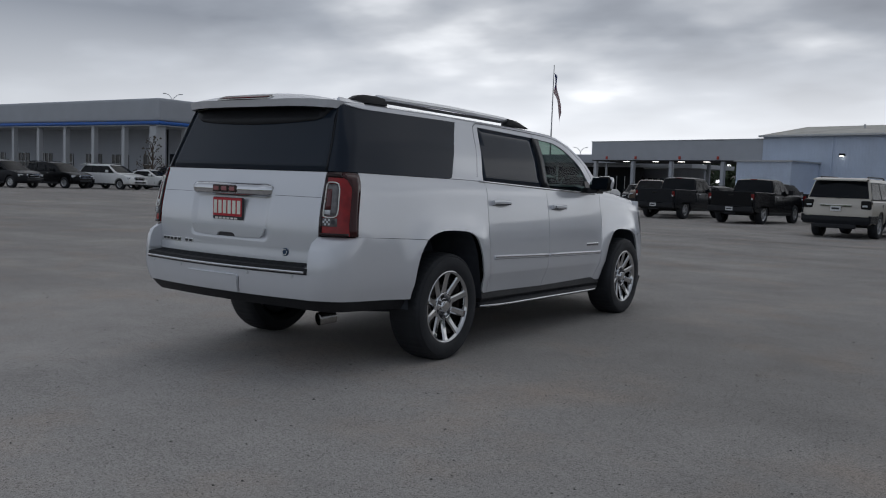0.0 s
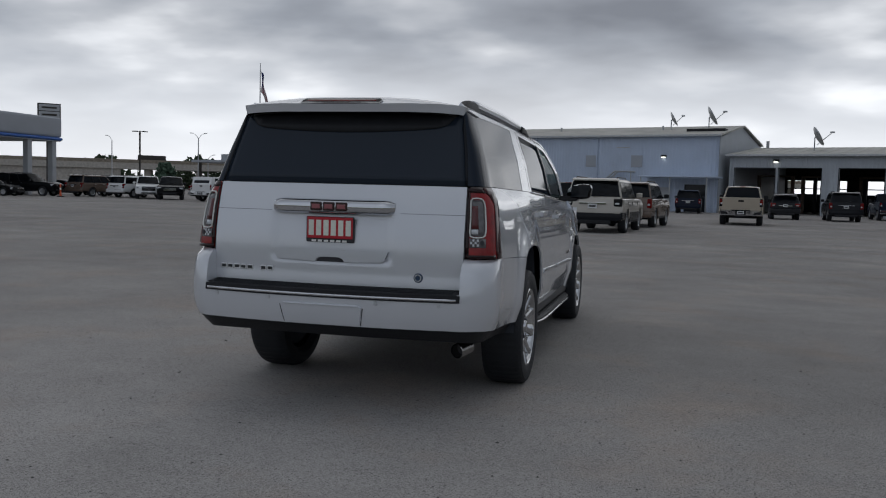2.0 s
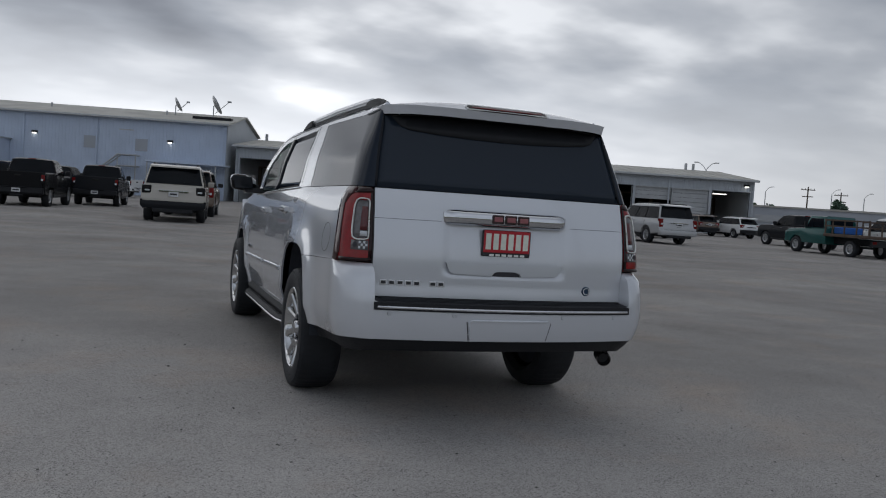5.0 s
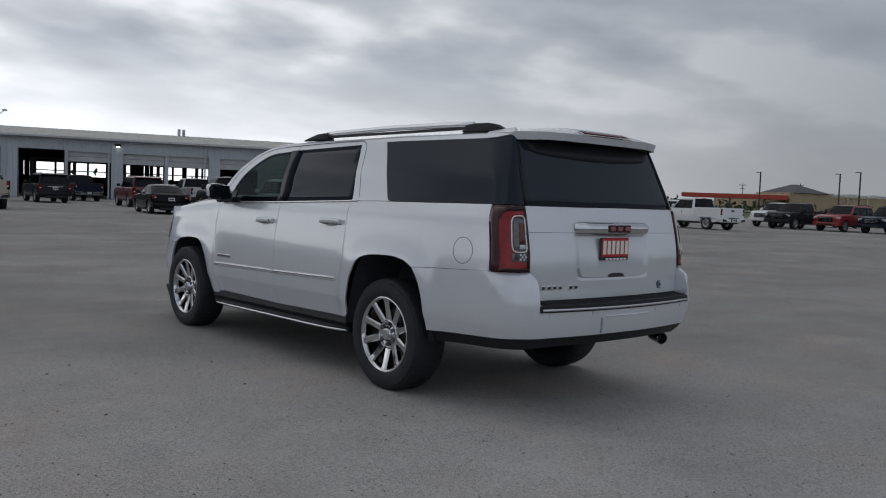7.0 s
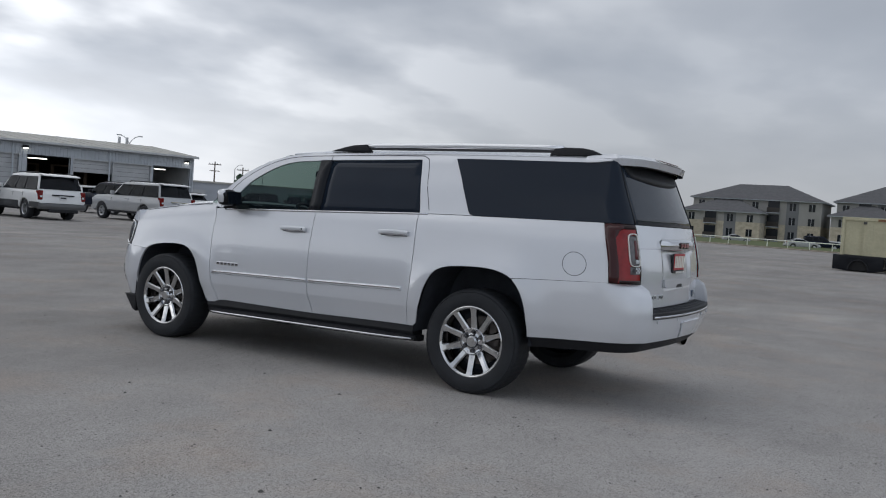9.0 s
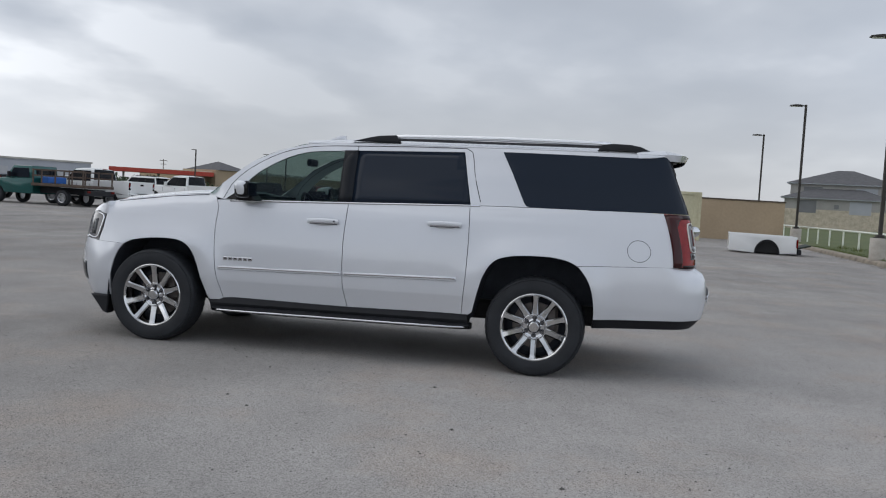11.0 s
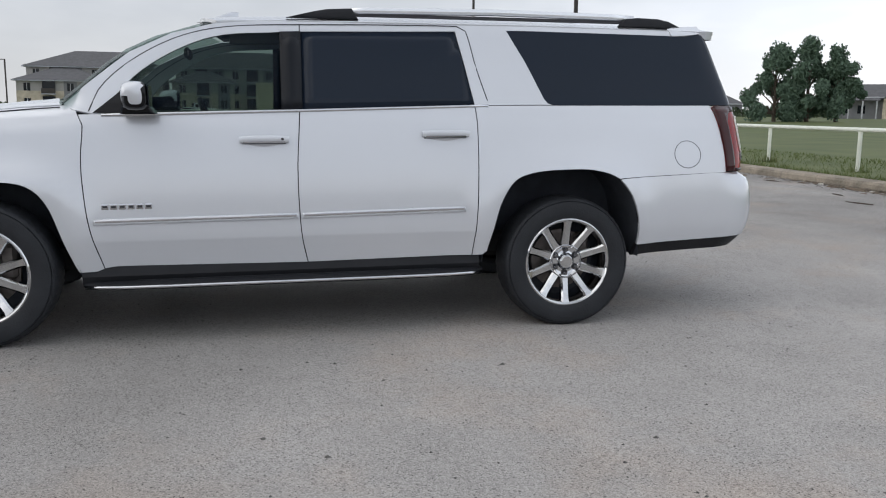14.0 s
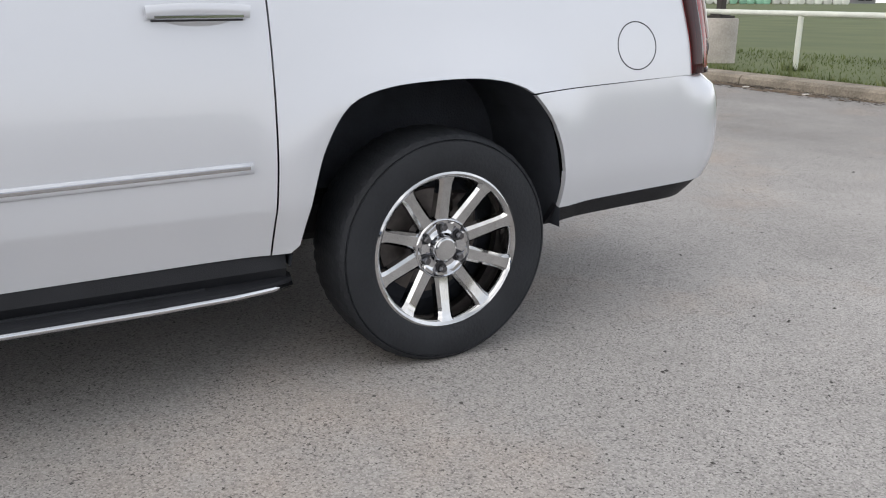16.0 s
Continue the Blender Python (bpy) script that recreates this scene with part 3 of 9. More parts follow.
def vehicle(kind, color, x, y, az, label, group="parked vehicles", dual_tone=None, cap=None, rims=0.62, plate=True, dark_lamps=False, bright_bumper=False):
    """A parked vehicle; x, y is the middle between its rear wheels."""
    L_, W, H, WB, FO, R, BELT, HOOD, NOSE = SHAPES[kind]
    hw = W / 2
    category = {"pickup": "pickup truck", "sedan": "car", "crossover": "suv", "large_suv": "suv", "long_suv": "suv"}[kind]
    name = {"pickup": "pickup_truck", "sedan": "sedan"}.get(kind, "suv")
    root = thing(name, heading(x, y, az), label, category, group)
    pm = paint(color)
    fr, rr = WB + FO, WB + FO - L_
    sill = {"sedan": 0.28, "crossover": 0.36}.get(kind, 0.46)
    low = [(fr - 0.10, sill + 0.02)] + arch(WB, R, sill) + arch(0, R, sill) + [(rr + 0.08, sill + 0.08)]
    if kind == "pickup":
        cab_back, bed_z = WB - 2.66, 0.80
        top = [(rr + 0.06, bed_z), (cab_back, bed_z), (cab_back - 0.02, BELT), (WB - 0.52, BELT), (WB - 0.40, HOOD + 0.02), (fr - 0.35, HOOD - 0.02), (fr - 0.10, NOSE + 0.02), (fr, NOSE - 0.12), (fr - 0.01, 0.74)]
    elif kind == "sedan":
        top = [(rr, 0.62), (rr + 0.03, 0.95), (rr + 0.12, 1.01), (rr + 0.65, 1.03), (0.55, BELT), (WB - 0.55, BELT), (WB - 0.3, HOOD), (fr - 0.45, HOOD - 0.10), (fr - 0.10, NOSE - 0.03), (fr, NOSE - 0.22)]
    elif kind == "crossover":
        top = [(rr, sill + 0.22), (rr + 0.0, 0.80), (rr + 0.04, BELT - 0.15), (rr + 0.10, BELT), (WB - 0.20, BELT), (WB + 0.05, HOOD), (fr - 0.42, HOOD - 0.07), (fr - 0.16, NOSE), (fr - 0.03, NOSE - 0.14), (fr, 0.66)]
    else:
        top = [(rr, sill + 0.22), (rr + 0.01, 0.80), (rr + 0.05, BELT - 0.15), (rr + 0.12, BELT), (WB - 0.60, BELT), (WB - 0.45, HOOD), (fr - 0.45, HOOD - 0.04), (fr - 0.10, NOSE), (fr, NOSE - 0.16), (fr - 0.01, 0.66)]
    nose, tail = {"pickup": (0.20, 0.04), "sedan": (0.34, 0.22), "crossover": (0.32, 0.20)}.get(kind, (0.22, 0.13))
    even(part("body", shell(low + top, hw, fr, rr, nose, tail), pm, root, smooth=True, angle=38))
    for cy in (0, WB):
        part("wheel_well", box(0, cy, R * 1.55, W - 0.66, R * 2.2, R * 1.0), M["dark"], root)
    # greenhouse
    if kind == "pickup":
        sec = [(WB - 2.66, BELT), (WB - 2.54, H - 0.05), (WB - 2.3, H), (WB - 1.55, H), (WB - 1.22, H - 0.05), (WB - 0.52, BELT)]
    elif kind == "sedan":
        sec = [(-0.5, 1.02), (0.25, H - 0.07), (0.65, H), (WB - 1.75, H), (WB - 1.40, H - 0.06), (WB - 0.42, BELT)]
    elif kind == "crossover":
        sec = [(rr + 0.10, BELT), (rr + 0.48, H - 0.14), (rr + 0.72, H - 0.05), (rr + 1.3, H), (WB - 1.55, H), (WB - 1.05, H - 0.07), (WB - 0.12, BELT)]
    else:
        sec = [(rr + 0.12, BELT), (rr + 0.34, H - 0.10), (rr + 0.5, H - 0.03), (WB - 1.7, H), (WB - 1.32, H - 0.05), (WB - 0.60, BELT)]
    tum = {"sedan": 0.23, "crossover": 0.20, "pickup": 0.18}.get(kind, 0.17)
    bx = hw * 0.945
    bow_b, bow_f = (0.05, 0.13) if kind == "pickup" else (0.13, 0.15)

    def side_x(z):
        k = min(1, max(0, (z - BELT) / (H - BELT)))
        return bx - 0.012 - tum * k

    cab = blank(sec, 1.0, 0.06)
    cut(cab, [BELT + (H - BELT) * q for q in (0.15, 0.3, 0.45, 0.6, 0.75, 0.88)])
    y_mid = (sec[0][0] + sec[-1][0]) / 2
    for v in cab.verts:
        u, z = v.co.x, v.co.z
        v.co.x = u * side_x(z)
        v.co.y += bow_b * u * u if v.co.y < y_mid else -bow_f * u * u
        v.co.z -= 0.045 * u * u * max(0.0, (z - BELT) / (H - BELT)) ** 3
    even(part("cabin", cab, pm, root, smooth=True, angle=32))
    # side windows, each a pane of its own, on a dark surround
    z0, z1 = BELT + 0.03, H - 0.17
    b0, b1, f0, f1 = sec[0], sec[1], sec[-1], sec[-2]
    at = lambda p, q, z: p[0] + (q[0] - p[0]) * (z - p[1]) / (q[1] - p[1])
    yb0, yb1 = at(b0, b1, z0) + 0.10 + bow_b, at(b0, b1, z1) + 0.10 + bow_b
    yf0, yf1 = at(f0, f1, z0) - 0.14 - bow_f, at(f0, f1, z1) - 0.07 - bow_f
    cuts = {"pickup": (0.02, 0.46, 0.49, 0.98), "sedan": (0.10, 0.50, 0.53, 0.97)}.get(kind, (0.0, 0.33, 0.37, 0.63, 0.655, 0.98))

    def side_pane(nm, s, a, b, off, material, grow=0.0):
        bm = bmesh.new()
        vs = []
        for t, z in ((a, z0 - grow), (b, z0 - grow), (b, z1 + grow), (a, z1 + grow)):
            lo, hi = (yb0, yf0) if z < BELT + 0.1 else (yb1, yf1)
            vs.append(bm.verts.new((s * (side_x(z) + off), lo + (hi - lo) * t, z)))
        fc = bm.faces.new(vs)
        bmesh.ops.solidify(bm, geom=[fc], thickness=0.012)
        return part(nm, bm, material, root)

    for s in (-1, 1):
        side_pane("window_surround", s, cuts[0] - 0.01, cuts[-1] + 0.01, 0.004, M["black"], 0.015)
        for a, b in zip(cuts[::2], cuts[1::2]):
            side_pane("side_window", s, a, b, 0.010, M["glass_far"])
    for nm, p, q, s in (("rear_window", b0, b1, -1), ("windscreen", f0, f1, 1)):
        bm = bmesh.new()
        za, zb = p[1] + 0.05, q[1] - 0.03
        rows = []
        for z in (za, (za + zb) / 2, zb):
            half = side_x(z) - (0.055 if s < 0 and kind != "pickup" else 0.085)
            rows.append([bm.verts.new((u * half, at(p, q, z) + (bow_b if s < 0 else -bow_f) * (u * half / side_x(z)) ** 2 + 0.012 * s, z + 0.004)) for u in (-1, -0.75, -0.4, 0, 0.4, 0.75, 1)])
        for a, b in zip(rows, rows[1:]):
            for i in range(6):
                bm.faces.new((a[i], a[i + 1], b[i + 1], b[i]))
        bmesh.ops.solidify(bm, geom=bm.faces[:], thickness=0.008)
        part(nm, bm, M["glass_far"], root, smooth=True, angle=30)
    mid_y = (yb0 + yf0) / 2 if kind in ("pickup", "sedan") else yb0 + (yf0 - yb0) * 0.64
    back_y = yb0 + (yf0 - yb0) * (0.02 if kind in ("pickup", "sedan") else 0.35)
    for s in (-1, 1):
        for yy in (mid_y, back_y, yf0 + 0.12):
            part("door_seam", box(s * (hw * 0.985), yy, (BELT + sill) / 2 + 0.02, 0.022, 0.010, BELT - sill - 0.30), M["dark"], root)
        for yy in (mid_y + 0.16, back_y + 0.16):
            part("door_handle", box(s * (hw * 0.972 + 0.014), yy, BELT - 0.13, 0.03, 0.20, 0.035, 0.01), M["chrome"] if max(color) < 0.2 else pm, root)
        part("sill", box(s * (hw - 0.09), WB / 2, sill - 0.03, 0.14, WB - 2 * R - 0.25, 0.12, 0.02), M["black"], root)
        if dual_tone:
            part("lower_cladding", box(s * (hw - 0.02), WB / 2, sill + 0.14, 0.055, WB - 2.35 * R, 0.30, 0.015), paint(dual_tone), root)
            part("lower_cladding", prism([(rr + 0.03, sill + 0.05), (-R * 1.18, sill + 0.05), (-R * 1.12, 0.74), (rr + 0.0, 0.74)], s * (hw * 0.94), s * (hw + 0.006), bevel=0.01, seg=1), paint(dual_tone), root)
    # bed
    if kind == "pickup":
        bz = BELT + 0.10
        prof = [(rr + 0.04, 0.64)] + arch(0, R, 0.52)[::-1] + [(WB - 2.70, 0.52), (WB - 2.70, bz - 0.02), (rr + 0.04, bz)]
        for s in (-1, 1):
            part("bed_side", prism(prof, s * (hw - 0.09), s * (hw - 0.004), bevel=0.02, seg=1), pm, root, smooth=True, angle=35)
        part("tailgate", box(0, rr + 0.06, (bz + 0.74) / 2, W - 0.20, 0.07, bz - 0.74, 0.02), pm, root)
        part("tailgate_handle", box(0, rr + 0.02, bz - 0.17, 0.26, 0.03, 0.09, 0.01), M["black_gloss"], root)
        part("tailgate_crease", box(0, rr + 0.026, bz - 0.30, W - 0.5, 0.012, 0.02), pm, root)
        part("bed_floor", box(0, (rr + WB - 2.70) / 2, 0.82, W - 0.2, WB - 2.70 - rr - 0.1, 0.05), M["black"], root)
        part("stop_lamp", box(0, WB - 2.58, H - 0.04, 0.3, 0.04, 0.03), M["lamp_red"], root)
        if cap:
            hc = H - 0.05
            bm = prism([(rr + 0.06, bz - 0.01), (rr + 0.22, hc), (WB - 2.72, hc + 0.01), (WB - 2.72, bz - 0.01)], -hw + 0.08, hw - 0.08, bevel=0.07, seg=3)
            part("bed_cap", bm, paint(cap), root, smooth=True, angle=40)
            part("cap_window", prism([(rr + 0.075, bz + 0.06), (rr + 0.195, hc - 0.10), (rr + 0.20, hc - 0.10), (rr + 0.085, bz + 0.06)], -hw + 0.30, hw - 0.30), M["glass_far"], root)
            for s in (-1, 1):
                part("cap_window", box(s * (hw - 0.08), (rr + WB - 2.66) / 2, (bz + hc) / 2, 0.02, 1.3, hc - bz - 0.22, 0.02), M["glass_far"], root)
    # bumpers, lamps, trim
    dark_b = M["black"]
    if kind == "pickup":
        bump = M["chrome"] if bright_bumper else (paint(color) if max(color) > 0.5 else dark_b)
        part("rear_bumper", prism([(rr - 0.06, 0.50), (rr - 0.10, 0.56), (rr - 0.10, 0.72), (rr - 0.04, 0.76), (rr + 0.14, 0.76), (rr + 0.14, 0.50)], -hw + 0.05, hw - 0.05, bevel=0.02, seg=1), bump, root)
        part("bumper_step", box(0, rr - 0.06, 0.765, 0.9, 0.12, 0.02), dark_b, root)
        part("plate_recess", box(0, rr - 0.096, 0.635, 0.50, 0.02, 0.19, 0.008), dark_b, root)
        for s in (-1, 1):
            part("corner_step", prism([(s * 0.58, 0.555), (s * (hw - 0.12), 0.555), (s * (hw - 0.08), 0.70), (s * 0.66, 0.66)][:: -s], rr - 0.112, rr - 0.05, axis="y"), dark_b, root)
        part("hitch", box(0, rr + 0.02, 0.46, 0.5, 0.12, 0.10, 0.02), dark_b, root)
        part("front_bumper", prism([(fr + 0.05, 0.50), (fr + 0.07, 0.56), (fr + 0.06, 0.74), (fr - 0.25, 0.76), (fr - 0.25, 0.46)], -hw + 0.06, hw - 0.06, bevel=0.05, seg=2), M["chrome"] if bright_bumper else bump, root, smooth=True, angle=40)
    else:
        lower = paint(dual_tone) if dual_tone else (dark_b if kind == "crossover" else pm)
        q = 0.44 if kind == "sedan" else 0.56
        part("rear_bumper", shell([(rr - 0.07, q - 0.10), (rr - 0.09, q), (rr - 0.07, q + 0.13), (rr + 0.20, q + 0.16), (rr + 0.20, q - 0.14)], hw * 0.99, fr, rr - 0.09), lower, root, smooth=True, angle=45)
        part("bumper_insert", box(0, rr - 0.03, q - 0.17, W * 0.62, 0.14, 0.14, 0.03), dark_b, root)
        part("front_bumper", shell([(fr + 0.05, q - 0.14), (fr + 0.06, q), (fr + 0.04, q + 0.10), (fr - 0.30, q + 0.10), (fr - 0.30, q - 0.16)], hw * 0.985, fr + 0.06, rr), pm, root, smooth=True, angle=45)
        part("lower_grille", box(0, fr + 0.045, q - 0.05, W * 0.55, 0.04, 0.12, 0.02), dark_b, root)
        if kind == "sedan":
            part("boot_seam", box(0, rr + 0.015, 0.66, W * 0.7, 0.02, 0.012), M["dark"], root)
        else:
            part("tailgate_seam", box(0, rr - 0.004, 0.70, W * 0.74, 0.02, 0.012), M["dark"], root)
            part("tailgate_trim", box(0, rr + 0.0, BELT - 0.18, W * 0.46, 0.05, 0.06, 0.015), M["chrome"] if max(color) < 0.6 else M["black"], root)
            part("spoiler", prism([(rr + 0.18, H - 0.12), (rr + 0.20, H - 0.075), (rr + 0.6, H - 0.02), (rr + 0.6, H - 0.06)], -hw + 0.24, hw - 0.24, bevel=0.015, seg=1), pm, root)
            part("rear_wiper", tube([(0, rr + 0.11, BELT + 0.05), (0.32, rr + 0.13, BELT + 0.12)], 0.012, 4), dark_b, root)
    gz = NOSE - (0.22 if kind != "sedan" else 0.14)
    gh = 0.34 if kind != "sedan" else 0.16
    gw = W * (0.40 if kind == "crossover" else 0.52)
    if kind == "crossover":
        gz, gh = NOSE - 0.24, 0.40
        part("grille_frame", prism([(-gw * 0.62, gz + 0.10), (-gw * 0.50, gz + 0.215), (gw * 0.50, gz + 0.215), (gw * 0.62, gz + 0.10), (gw * 0.44, gz - 0.215), (-gw * 0.44, gz - 0.215)], fr - 0.10, fr + 0.022, axis="y"), M["chrome"], root, "chrome grille frame")
        part("grille", prism([(-gw * 0.56, gz + 0.09), (-gw * 0.46, gz + 0.18), (gw * 0.46, gz + 0.18), (gw * 0.56, gz + 0.09), (gw * 0.40, gz - 0.185), (-gw * 0.40, gz - 0.185)], fr - 0.10, fr + 0.030, axis="y"), M["black_gloss"], root)
    else:
        part("grille", box(0, fr, gz, gw, 0.07, gh, 0.03), M["black_gloss"], root)
    for dz in (-0.09, 0.0, 0.09):
        part("grille_bar", box(0, fr + 0.036, gz + dz * gh / 0.34, gw * 0.88, 0.02, 0.022, 0.006), M["chrome"], root)
    lz = {"pickup": 1.13, "sedan": 0.84, "crossover": 0.98}.get(kind, 1.02)
    lh = {"pickup": 0.40, "sedan": 0.17, "crossover": 0.24}.get(kind, 0.40)
    lw = {"pickup": 0.15, "sedan": 0.38, "crossover": 0.34}.get(kind, 0.19)
    if dark_lamps:
        lz, lh, lw = 1.07, 0.27, 0.30
    for s in (-1, 1):
        off = 0.05 if kind == "pickup" else 0.07
        tl = part("tail_lamp", box(s * (hw * 0.962 - lw / 2 + 0.012), rr + off + 0.07 + tail * 0.45, lz, lw, 0.24, lh, 0.03, seg=2), M["black_gloss"] if dark_lamps or kind == "pickup" else M["lamp_red"], root)
        if kind == "pickup":
            part("red_lens", box(s * (hw * 0.962 - lw / 2 + 0.016), rr + off + 0.066 + tail * 0.45, lz + lh * 0.10, lw * 0.92, 0.25, lh * 0.60, 0.02), M["lamp_red"], tl)
        part("reversing_lamp", box(s * (hw * 0.962 - lw / 2 - 0.01), rr + off - 0.052 + tail * 0.45, lz - lh * 0.12, lw * 0.5, 0.02, lh * 0.2, 0.006), M["lamp_white"], tl)
        back_by = nose * 0.62
        hl = part("headlamp", box(s * (hw - 0.25), fr - 0.10 - back_by, NOSE - 0.13, 0.40, 0.24, 0.15, 0.05, seg=2), M["lamp_white"], root)
        part("lamp_bezel", box(s * (hw - 0.25), fr + 0.012 - back_by, NOSE - 0.15, 0.28, 0.03, 0.05, 0.01), M["black_gloss"], hl)
        mr = part("mirror", box(s * (hw + 0.08), WB - 1.0, BELT + 0.12, 0.22, 0.11, 0.18 if kind != "pickup" else 0.24, 0.04, seg=2), pm if max(color) > 0.4 else M["black"], root)
        part("mirror_arm", box(s * (hw - 0.04), WB - 0.98, BELT + 0.06, 0.12, 0.05, 0.04), M["black"], mr)
    if plate:
        py = rr - 0.112 if kind == "pickup" else rr - 0.012
        pz = {"pickup": 0.64, "sedan": 0.74}.get(kind, 0.94)
        p = part("number_plate", box(0, py, pz, 0.31, 0.02, 0.155), M["plate"], root)
        part("plate_bar", box(0, py - 0.013, pz, 0.23, 0.004, 0.06), M["ink"], p)
    if kind in ("large_suv", "long_suv", "crossover"):
        for s in (-1, 1):
            rx = side_x(H) - 0.09
            part("roof_rail", tube([(s * rx, rr + 0.60, H - 0.06), (s * rx, rr + 0.70, H + 0.01), (s * rx, WB - 1.9, H + 0.02), (s * rx, WB - 1.75, H - 0.05)], 0.022, 6), M["black"], root)
    ty, rm = wheel_meshes(R, 0.28 if kind != "sedan" else 0.22, R * rims)
    for s in (-1, 1):
        for cy in (0, WB):
            w = new("tyre", ty)
            w.parent = root
            w.matrix_local = pose(s * (hw - 0.17), cy, R - 0.01, 0, 0, 0 if s < 0 else 180)
            o = new("rim", rm)
            o.parent = w
    part("underbody", box(0, (fr + rr) / 2, sill + 0.05, W - 0.5, L_ - 0.5, 0.16), M["dark"], root)
    part("axle", tube([(-hw + 0.2, 0, R * 0.95), (hw - 0.2, 0, R * 0.95)], 0.07, 6), M["black"], root)
    return root


# ---- buildings ----
def wall_frame(ax, ay, bx, by):
    """A pose at (ax, ay) whose x runs to (bx, by), and the length; its -y side is the front."""
    d = math.hypot(bx - ax, by - ay)
    return pose(ax, ay, 0, 0, 0, math.degrees(math.atan2(by - ay, bx - ax))), d


def ribbed(x0, x1, z0, z1, y, pitch=0.30, depth=0.035, bm=None):
    """A sheet of upright ribs, its face at y, seen from -y."""
    bm = bm or bmesh.new()
    n = max(1, int((x1 - x0) / pitch))
    step = (x1 - x0) / n
    pts = []
    for i in range(n):
        a = x0 + i * step
        pts += [(a, y), (a + step * 0.72, y), (a + step * 0.78, y - depth), (a + step * 0.94, y - depth)]
    pts.append((x1, y))
    lo = [bm.verts.new((px, py, z0)) for px, py in pts]
    hi = [bm.verts.new((px, py, z1)) for px, py in pts]
    for i in range(len(pts) - 1):
        bm.faces.new((lo[i], lo[i + 1], hi[i + 1], hi[i]))
    return bm


def wall_lamp(root, x, z, y):
    p = part("wall_lamp", box(x, y - 0.12, z, 0.50, 0.24, 0.22, 0.03), M["black"], root)
    part("lamp_glow", box(x, y - 0.17, z - 0.13, 0.34, 0.18, 0.09), M["lamp_on"], p)


def dish(root, x, y, z, r, lean):
    """A roof dish on a post with its feed arm; the dish turns to the side."""
    d = part("satellite_dish", lathe([(0.02, 0.0), (r * 0.5, 0.06 * r), (r * 0.85, 0.19 * r), (r, 0.28 * r), (r * 1.01, 0.26 * r), (r * 0.85, 0.15 * r), (0.02, -0.05)], 24, axis="x"), M["galv"], root, "grey satellite dish on a roof post", smooth=True)
    d.matrix_local = pose(x, y, z + 1.25 * r + 0.5, 0, -lean, 20)
    part("dish_post", tube([(x - 0.1, y, z - 0.3), (x - 0.1, y, z + 1.25 * r + 0.5)], 0.06, 6), M["galv"], root)
    c = Vector((x, y, z + 1.25 * r + 0.5))
    tip = c + Vector((1.5 * r, -0.3 * r, 0.45 * r))
    part("feed_arm", tube([c + Vector((0.1, -0.1, -0.75 * r)), tip], 0.035, 5), M["galv"], root)
    part("feed_horn", box(tip.x, tip.y, tip.z, 0.4 * r, 0.2, 0.15, 0.02), M["galv"], root)


